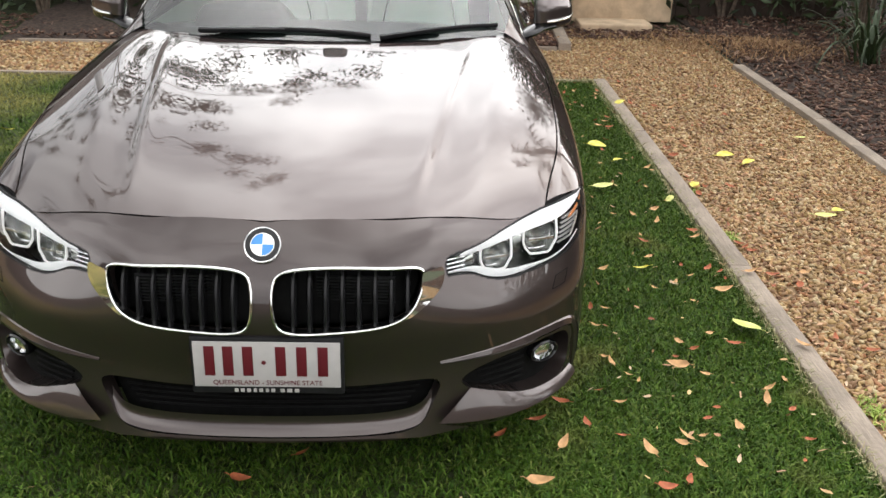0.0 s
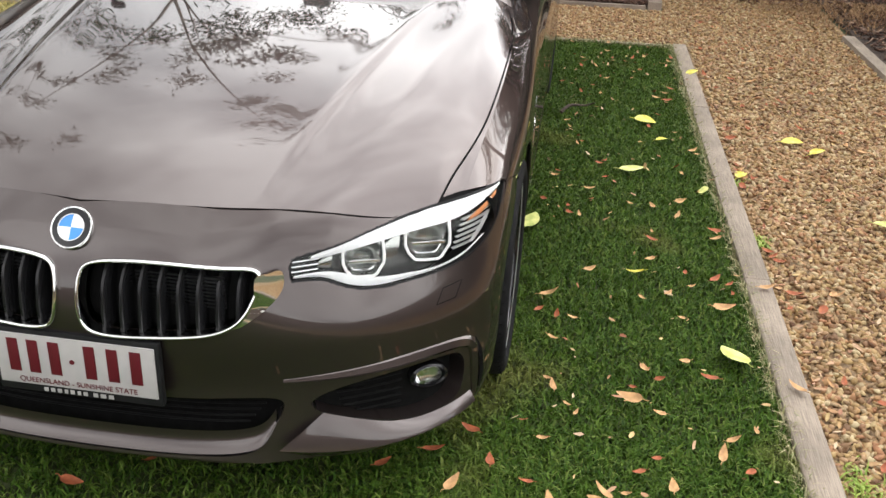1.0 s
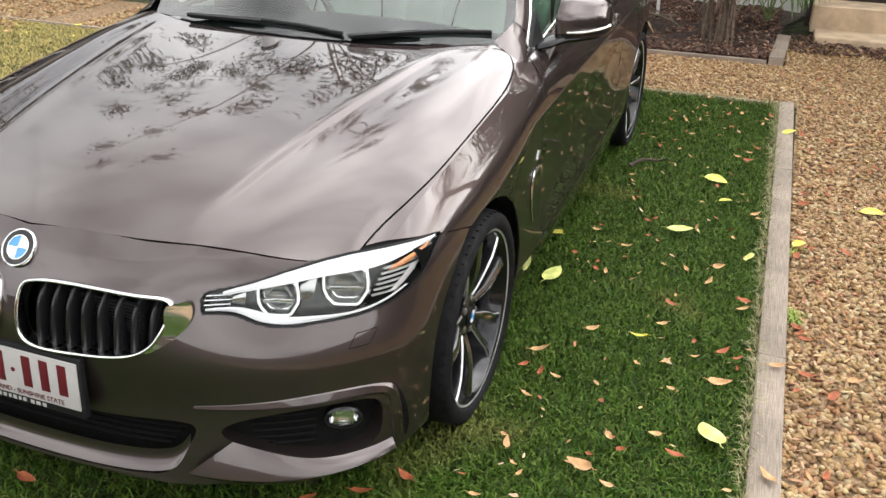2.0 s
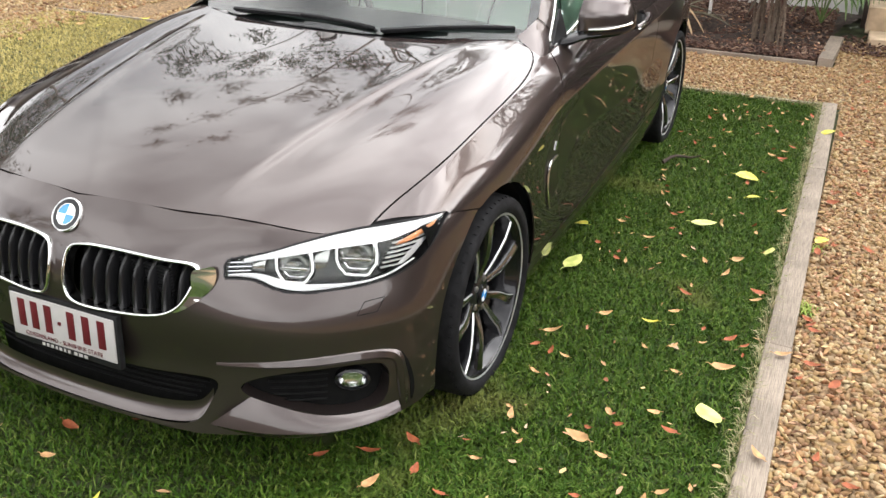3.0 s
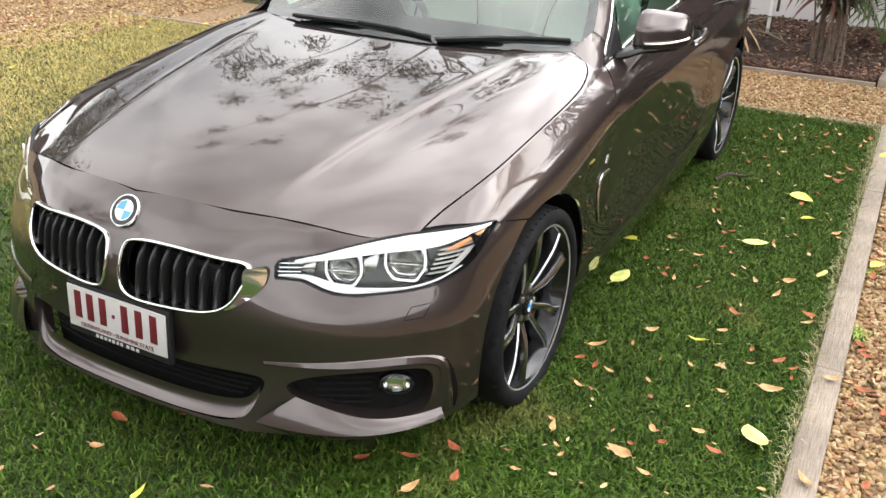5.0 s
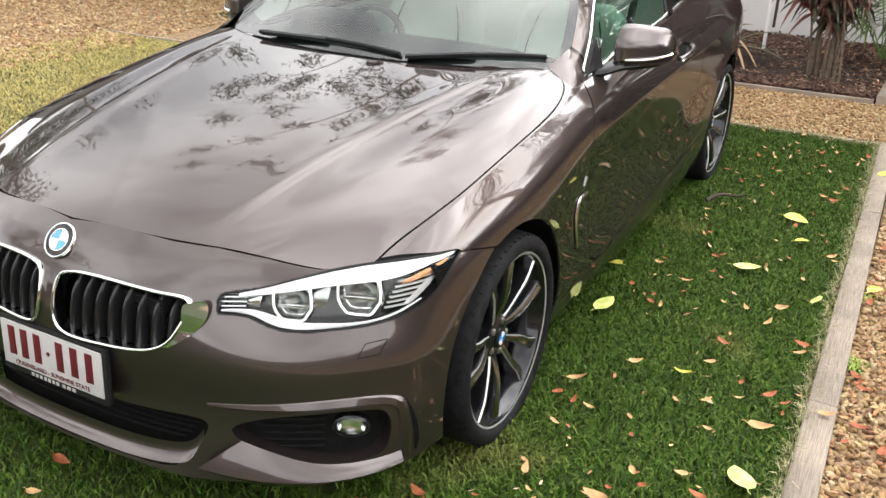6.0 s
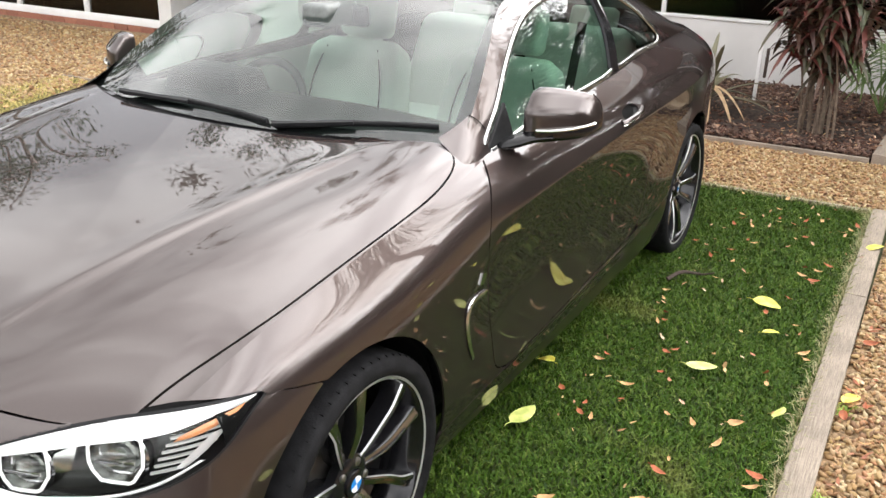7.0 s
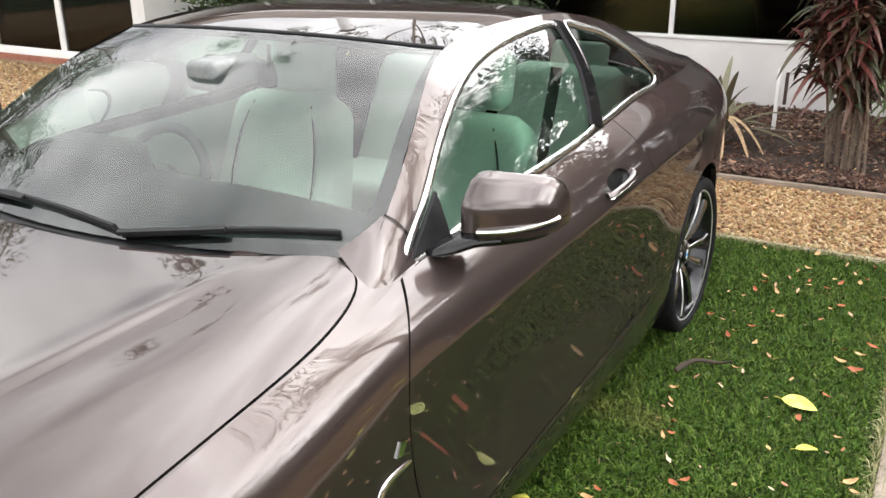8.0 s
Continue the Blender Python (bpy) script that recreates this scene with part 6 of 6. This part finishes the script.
tagged(part("leaves", crown, REDLEAF, clump, weld=False, angle=0), kind="stuff")

# spiky clump behind the car
spiky = thing("spiky_plant", "spiky strap-leaved plant with pale dead leaves", "plant", at=pose(0.22, 5.80, 0.05))
for i in range(24):
    part("strap_leaf", strap((rng.normal(0, 0.03), rng.normal(0, 0.03), 0.12), rng.uniform(0, 360), rng.uniform(0.52, 0.80), 0.075, rng.uniform(0.3, 1.25), rng.uniform(0.2, 0.6)), OLIVELEAF, spiky, weld=False, angle=0)
for i, a in enumerate((-70, -40, -15, 200, 250)):
    part("dead_leaf", strap((0.02, -0.02, 0.22), a, 0.42, 0.06, 0.3, 0.95), DEADLEAF, spiky, "pale dry drooping leaf", weld=False, angle=0)

# fan palm beside the wall
palm = thing("fan_palm", "young palm with light green arching fronds", "plant", at=pose(1.50, 6.25, 0.03))
for i in range(9):
    a, rise, ln = i * 40 + rng.uniform(-10, 10), rng.uniform(0.8, 1.35), rng.uniform(0.7, 1.0)
    h = radians(a)
    rib = np.array([(math.cos(h) * ln * t * math.cos(rise), math.sin(h) * ln * t * math.cos(rise), 0.1 + ln * t * math.sin(rise) * 1.15 - 0.45 * ln * t * t) for t in np.linspace(0, 1, 12)])
    fr = part("frond", sweep(rib, disc_profile(0.006, 6), up=(0, 0, 1), taper=np.linspace(1.2, 0.4, 12)), LIMELEAF, palm)
    lf = Shape()
    for j in range(4, 12):
        for sd in (70, -70):
            lf.add(strap(rib[j], a + sd, 0.26, 0.035, 0.15, 0.75, 5))
    tagged(part("leaflet", lf, LIMELEAF, fr, weld=False, angle=0), kind="stuff")

# garden stake
stake = thing("garden_stake", "thin white metal stake on a base bar", "stake", at=pose(0.52, 6.36, 0.09))
part("post", block((-0.014, -0.014, 0), (0.014, 0.014, 0.46), 0.003), FRAMEW, stake)
part("side_post", block((0.045, -0.012, 0.2), (0.068, 0.012, 0.44), 0.003), DARKWOOD, stake)
part("base_bar", block((-0.14, -0.02, -0.012), (0.16, 0.02, 0.006), 0.003), CANE, stake)

# sandstone blocks and timber behind
for lo, hi, tilt in (((1.90, 6.02, -0.02), (2.62, 6.45, 0.085), 1.5), ((1.86, 6.36, 0.05), (2.88, 6.75, 0.285), -1.0)):
    b = block(lo, hi, 0.018, 3)
    b.v = [(x + rng.normal(0, 0.003), y + rng.normal(0, 0.003), z) for x, y, z in b.v]
    solo("sandstone_block", b, STONE, "sawn sandstone block set as a garden step", "stone", "sandstone steps")
fence = thing("timber_screen", "dark stained timber screen behind the steps", "fence", kind="structure")
for i in range(24):
    x = 1.82 + i * 0.125
    part("paling", block((x, 6.90, 0.0), (x + 0.1235, 6.925, 1.6 + 0.02 * math.sin(i * 2.1)), 0.004), DARKWOOD, fence)
part("rail", block((1.8, 6.925, 0.3), (4.85, 6.97, 0.39), 0.004), DARKWOOD, fence)

def pitched_roof(x0, x1, y0, y1, z0, z1):
    """Two ribbed slopes meeting at a ridge along x, with closed gables."""
    n = int((x1 - x0) / 0.075)
    x = np.linspace(x0, x1, n)
    rib = np.where(np.arange(n) % 4 == 0, 0.028, 0.0)
    ym = (y0 + y1) / 2
    rows = [(y0, z0 - 0.05), (y0, z0), (ym, z1), (y1, z0), (y1, z0 - 0.05)]
    g = grid(np.array([[(a, y, z + b) for y, z in rows] for a, b in zip(x, rib)]))
    for a in (x0, x1):
        k = len(g.v)
        g.v += [(a, y0, z0 - 0.05), (a, ym, z1), (a, y1, z0 - 0.05)]
        g.f.append([k, k + 1, k + 2])
    return g


ROOFING = material("brown roofing", (0.15, 0.115, 0.095), 0.55, var=0.2, scale=1.5, bump=0.2, bscale=40)

# the house: white dwarf wall with dark glazing, and the far wing with sliding doors
house = thing("house", "white rendered house with dark glazing", "house", kind="structure")
part("dwarf_wall", block((-5.6, 7.42, -0.1), (1.78, 7.56, 0.60), 0.008), RENDERW, house)
part("sill", block((-5.6, 7.405, 0.60), (1.79, 7.58, 0.625), 0.004), FRAMEW, house)
for x in (-5.55, -3.95, -2.3, -0.66, 1.0, 1.74):
    part("mullion", block((x - 0.02, 7.45, 0.625), (x + 0.02, 7.52, 2.2), 0.003), FRAMEW, house)
for xa, xb in ((-5.53, -3.97), (-3.93, -2.32), (-2.28, -0.68), (-0.64, 0.98), (1.02, 1.72)):
    part("pane", block((xa, 7.482, 0.625), (xb, 7.488, 2.2)), PANE, house)
# unseen upper wall, coloured dark so the car's roof mirrors it less brightly
part("upper_wall", block((-5.6, 7.42, 2.2), (1.78, 7.56, 2.7), 0.008), DARKWOOD, house, "upper wall coloured dark to dim its reflection")
# closed box behind the panes, its shade painted in
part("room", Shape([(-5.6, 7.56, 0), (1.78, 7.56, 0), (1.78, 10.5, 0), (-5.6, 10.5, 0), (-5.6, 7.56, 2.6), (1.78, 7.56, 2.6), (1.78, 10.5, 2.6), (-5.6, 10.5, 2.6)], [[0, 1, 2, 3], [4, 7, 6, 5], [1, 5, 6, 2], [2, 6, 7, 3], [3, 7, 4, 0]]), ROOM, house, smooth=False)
part("roof", pitched_roof(-9.0, 2.5, 6.75, 12.0, 2.72, 4.25), ROOFING, house, "brown ribbed roof")
part("gutter", block((-9.0, 6.63, 2.62), (2.5, 6.75, 2.74), 0.02), FRAMEW, house)
flue = part("chimney", lathe([(0.12, 0.0), (0.12, 1.35), (0.10, 1.36)], 24, "z").moved(pose(-5.5, 8.7, 3.6)), FRAMEW, house, "pale round flue with a dark cap")
part("cap", lathe([(0.15, 0.0), (0.15, 0.06), (0.0, 0.11)], 24, "z").moved(pose(-5.5, 8.7, 4.98)), BLACK, flue)
wing = thing("house_wing", "far house wing with white sliding doors on brick", "house", kind="structure")
for i in range(28):
    part("brick", block((0, 0, 0), (0.222, 0.11, 0.072), 0.004, 1).moved(pose(-13.0 + i * 0.232, 6.3, 0.0)), BRICK, wing)
part("bottom_rail", block((-13, 6.32, 0.075), (-6.4, 6.40, 0.165), 0.004), FRAMEW, wing)
for i in range(6):
    x = -13 + 1.32 * i
    part("stile", block((x - 0.04, 6.33, 0.165), (x + 0.04, 6.39, 2.2), 0.004), FRAMEW, wing)
    if i < 5:
        part("pane", block((x + 0.04, 6.357, 0.165), (x + 1.28, 6.363, 2.2)), PANE, wing)
        part("mid_rail", block((x + 0.04, 6.345, 0.85), (x + 1.28, 6.375, 0.89), 0.003), FRAMEW, wing)
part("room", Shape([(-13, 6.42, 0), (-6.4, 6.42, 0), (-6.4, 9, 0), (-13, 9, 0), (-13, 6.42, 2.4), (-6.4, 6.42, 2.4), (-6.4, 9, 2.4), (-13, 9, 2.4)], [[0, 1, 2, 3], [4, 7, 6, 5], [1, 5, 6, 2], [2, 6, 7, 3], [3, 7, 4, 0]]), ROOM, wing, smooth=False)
part("lintel", block((-13, 6.3, 2.2), (-6.4, 6.5, 2.7)), RENDERW, wing)
part("corner_wall", block((-6.4, 6.3, -0.1), (-6.2, 9, 2.7)), RENDERW, wing)
part("roof", block((-13.5, 5.8, 2.7), (-5.7, 9.5, 2.95), 0.02), DARKWOOD, wing)

# dark planting on both flanks of the yard
def shrub(x, y, w, h, n, mat, label, name="shrub", size=0.06):
    s = thing(name, label, "shrub", "garden shrubs", at=pose(x, y, 0))
    tips = []
    for i in range(9):
        a = rng.uniform(0, 6.28)
        e = np.array([math.cos(a) * w * rng.uniform(0.2, 0.8), math.sin(a) * w * rng.uniform(0.2, 0.8), h * rng.uniform(0.5, 0.95)])
        part("stem", sweep(spline([(0.05 * math.cos(a), 0.05 * math.sin(a), 0), e * np.array([0.4, 0.4, 0.55]), e], 8), disc_profile(0.018, 6), up=(1, 0.2, 0), taper=np.linspace(1.2, 0.4, 8)), CANE, s)
        tips += [e, e * 0.75, e * np.array([0.9, 0.9, 0.5])]
    v, t = leaves_cloud(tips, n, (w * 0.22, w * 0.22, h * 0.16), size)
    o = new("foliage", raw("foliage", v, t, mat))
    o.parent = s
    tagged(o, kind="stuff")
    return s


# shrubs at x 5.6 and beyond are unseen, added to darken flank reflections
for x, y, w, h in ((-2.2, 6.5, 0.8, 1.5), (-3.6, 6.6, 0.9, 1.7), (-5.0, 6.7, 0.8, 1.6), (3.6, 6.9, 0.9, 1.7), (4.7, 6.0, 1.0, 1.8), (5.6, 4.6, 1.0, 2.0), (5.8, 3.0, 1.0, 2.0), (5.9, 1.4, 1.0, 2.1), (6.1, -0.2, 1.0, 2.0), (6.2, -1.9, 1.0, 2.1)):
    shrub(x, y, w, h, 2600, DARKLEAF, "dense dark green shrub in the garden bed")
for x, y in ((4.15, 4.7), (4.6, 3.6)):
    st = thing("strap_clump", "arching clump of long narrow green leaves", "plant", "strap clumps", at=pose(x, y, 0.02))
    for i in range(46):
        part("strap_leaf", strap((rng.normal(0, 0.05), rng.normal(0, 0.05), 0), rng.uniform(0, 360), rng.uniform(0.8, 1.3), 0.03, rng.uniform(0.9, 1.4), rng.uniform(0.45, 0.9)), DARKSTRAP, st, weld=False, angle=0)
STRAW = palette("dry straw", [(0.26, 0.15, 0.07), (0.19, 0.105, 0.05), (0.32, 0.20, 0.10), (0.12, 0.06, 0.03)], 0.9)
q = np.vstack([rng.normal((3.45, 5.2), (0.35, 0.25), (1500, 2)), rng.normal((2.9, 5.6), (0.3, 0.15), (500, 2))])
v5, t5 = blades(q, 0.015 + 0.06 * np.exp(-((q[:, 0] - 3.45) ** 2 + (q[:, 1] - 5.2) ** 2) / 0.12), rng.uniform(0.03, 0.08, len(q)), rng.uniform(0.004, 0.01, len(q)), rng.uniform(1.2, 1.9, len(q)))
stuff("dry_grass", v5, t5, STRAW, "heap of dry straw coloured grass", "grass")

# pale dry fringe where the lawn meets its edging
FRINGE = palette("dry fringe blades", [(0.34, 0.28, 0.15), (0.20, 0.22, 0.08), (0.42, 0.36, 0.22), (0.12, 0.17, 0.05)], 0.8)
q = np.vstack([np.column_stack([1.735 - 0.0085 * (yy := rng.uniform(-2.0, 3.95, 3600)) + rng.normal(-0.016, 0.009, 3600), yy]), np.column_stack([rng.uniform(-0.2, 1.70, 1500), rng.normal(3.925, 0.012, 1500)])])
v7, t7 = blades(q, np.full(len(q), 0.004), rng.uniform(0.034, 0.060, len(q)), rng.uniform(0.002, 0.005, len(q)), rng.uniform(0.5, 1.3, len(q)))
stuff("dry_grass", v7, t7, FRINGE, "pale dry grass fringe along the timber edging", "grass")

# trees
BARK = material("grey bark", (0.20, 0.17, 0.14), 0.9, var=0.3, scale=6, bump=0.6, bscale=20)
GUMLEAF = palette("gum leaves", [(0.045, 0.07, 0.035), (0.07, 0.10, 0.05), (0.03, 0.05, 0.025)], 0.5)


def tree(x, y, h, spread, n, label, bunch=7, loose=0.38, girth=1.0, size=0.085):
    """Tapered trunk, limbs and a loose crown."""
    s = thing("tree", label, "tree", "yard trees", at=pose(x, y, 0))
    tr = spline([(0, 0, -0.1), (0.1, 0.05, h * 0.3), (-0.05, 0.1, h * 0.6), (0.1, 0, h * 0.85)], 16)
    part("trunk", sweep(tr, disc_profile(0.2 * girth, 10), up=(1, 0, 0), taper=np.linspace(1.2, 0.3, 16)), BARK, s)
    tips = []
    for i in range(11):
        a = i * 2.4 + rng.uniform(-0.3, 0.3)
        b = tr[int(6 + i * 0.8)]
        e = b + np.array([math.cos(a) * spread * rng.uniform(0.6, 1), math.sin(a) * spread * rng.uniform(0.6, 1), h * rng.uniform(0.08, 0.3)])
        mid = (b + e) / 2 + np.array([0, 0, h * 0.04])
        part("limb", sweep(spline([b, mid, e], 10), disc_profile(0.07 * girth, 7), up=(0.3, 0.2, 1), taper=np.linspace(1.2, 0.25, 10)), BARK, s)
        for k in range(bunch):
            w = b + (e - b) * rng.uniform(0.45, 1.1) + rng.normal(0, 0.35, 3) * spread * 0.3
            tips.append(w)
    v, t = leaves_cloud(tips, n, (loose, loose, loose * 0.6), size, 0.25)
    o = new("crown", raw("crown", v, t, GUMLEAF))
    o.parent = s
    tagged(o, kind="stuff")


tree(-6.6, 12.6, 10.2, 6.2, 15000, "tall open-crowned gum tree behind the house", 10, 0.21, 0.34, 0.08)
tree(-14.5, 8.5, 9.0, 3.0, 2600, "smaller open-crowned gum tree behind the house", 2, 0.3, 0.5)
# tall palm beyond the garden bed
tp = thing("palm_tree", "palm tree with long arching green fronds", "tree", "yard trees", at=pose(5.0, 5.2, 0))
part("trunk", sweep(spline([(0, 0, -0.1), (0.12, 0, 2.6), (0.05, 0.05, 5.6)], 14), disc_profile(0.11, 10), up=(1, 0, 0), taper=np.linspace(1.3, 0.8, 14)), BARK, tp)
for i in range(13):
    a, rise, ln = i * 27.7 + rng.uniform(-8, 8), rng.uniform(0.35, 1.2), rng.uniform(1.7, 2.3)
    h = radians(a)
    rib = np.array([(math.cos(h) * ln * t * math.cos(rise), math.sin(h) * ln * t * math.cos(rise), 5.6 + ln * t * math.sin(rise) * 1.15 - 0.65 * ln * t * t) for t in np.linspace(0, 1, 16)])
    fr = part("frond", sweep(rib, disc_profile(0.014, 6), up=(0, 0, 1), taper=np.linspace(1.2, 0.3, 16)), LIMELEAF, tp)
    lf = Shape()
    for j in range(3, 32):
        for sd in (60, -60):
            c = rib[j // 2] + (rib[min(15, j // 2 + 1)] - rib[j // 2]) * 0.5 * (j % 2)
            lf.add(strap(c, a + sd + rng.normal(0, 9), rng.uniform(0.35, 0.55), 0.032, rng.uniform(-0.1, 0.3), rng.uniform(0.5, 1.0), 5))
    tagged(part("leaflet", lf, LIMELEAF, fr, weld=False, angle=0), kind="stuff")
# out-of-view trees placed to darken the sky mirrored in the side windows
for x, y, h in ((3.9, 9.4, 5.2), (5.4, 9.2, 5.0), (6.8, 8.4, 2.6)):
    tree(x, y, h, 1.5, 15000, "unseen dense tree added past the timber screen", 7, 0.42)
# two more out of view, added to dim reflections on the car's shoulder
tree(9.2, 0.5, 4.6, 2.6, 14000, "unseen dense tree added beyond the garden bed")
tree(10.5, 2.6, 4.4, 2.4, 12000, "unseen open-crowned tree added beyond the garden bed")
tree(-12.5, 4.2, 7.0, 3.0, 12000, "tall open-crowned tree beside the far wing")
# out of view, added to fill the far side in reflections
tree(-12.0, -9.0, 7.0, 3.0, 9000, "unseen tall open-crowned tree added across the yard")
# boundary fence round the yard, unseen: added to close the horizon in reflections
bf = thing("boundary_fence", "unseen timber fence added round the yard", "fence", kind="structure")
part("fence_south", block((-20, -12.1, 0), (12, -12, 1.8)), DARKWOOD, bf)
part("fence_east", block((12, -12, 0), (12.1, 12, 1.8)), DARKWOOD, bf)
part("fence_west", block((-20.1, -12, 0), (-20, 12, 1.8)), DARKWOOD, bf)
part("fence_north", block((-20, 14, 0), (12, 14.1, 1.8)), DARKWOOD, bf)

# lime green weeds rooted in the gravel against the edging
WEED = palette("lime weed blades", [(0.20, 0.30, 0.04), (0.30, 0.38, 0.06), (0.12, 0.22, 0.03)], 0.6)
for x, y, n, wide in ((1.875, -0.46, 150, 0.026), (1.835, 0.96, 60, 0.014), (1.83, 1.55, 30, 0.012)):
    q = rng.normal((x, y), (wide, wide * 1.8), (n, 2))
    q[:, 0] = np.maximum(q[:, 0], 1.815 - 0.0085 * y)
    v8, t8 = blades(q, np.full(n, 0.006), rng.uniform(0.020, 0.048, n), rng.uniform(0.004, 0.008, n), rng.uniform(0.7, 1.5, n))
    tagged(new("weed", raw("weed", v8, t8, WEED)), "small lime green weed growing in the pebbles", "weed", "gravel weeds")

# low dense tree, unseen: added to block bright sky mirrored in the rear glass
tree(2.45, 10.6, 3.6, 1.1, 9000, "unseen low dense tree added behind the house to block sky", 7, 0.42)

# lawn between the car's nose and the open yard
thin = np.column_stack([rng.uniform(-1.9, 1.72, 34000), -1.72 - 2.2 * rng.random(34000) ** 1.6])
gap = np.vstack([field(20000, -5.5, -1.9, -1.72, -0.98), thin])
v9, t9 = blades(gap, np.zeros(len(gap)), rng.uniform(0.016, 0.040, len(gap)), rng.uniform(0.0035, 0.007, len(gap)), rng.uniform(0.5, 1.6, len(gap)))
stuff("grass", v9, t9, BLADES, "short lawn grass before the car", "grass")
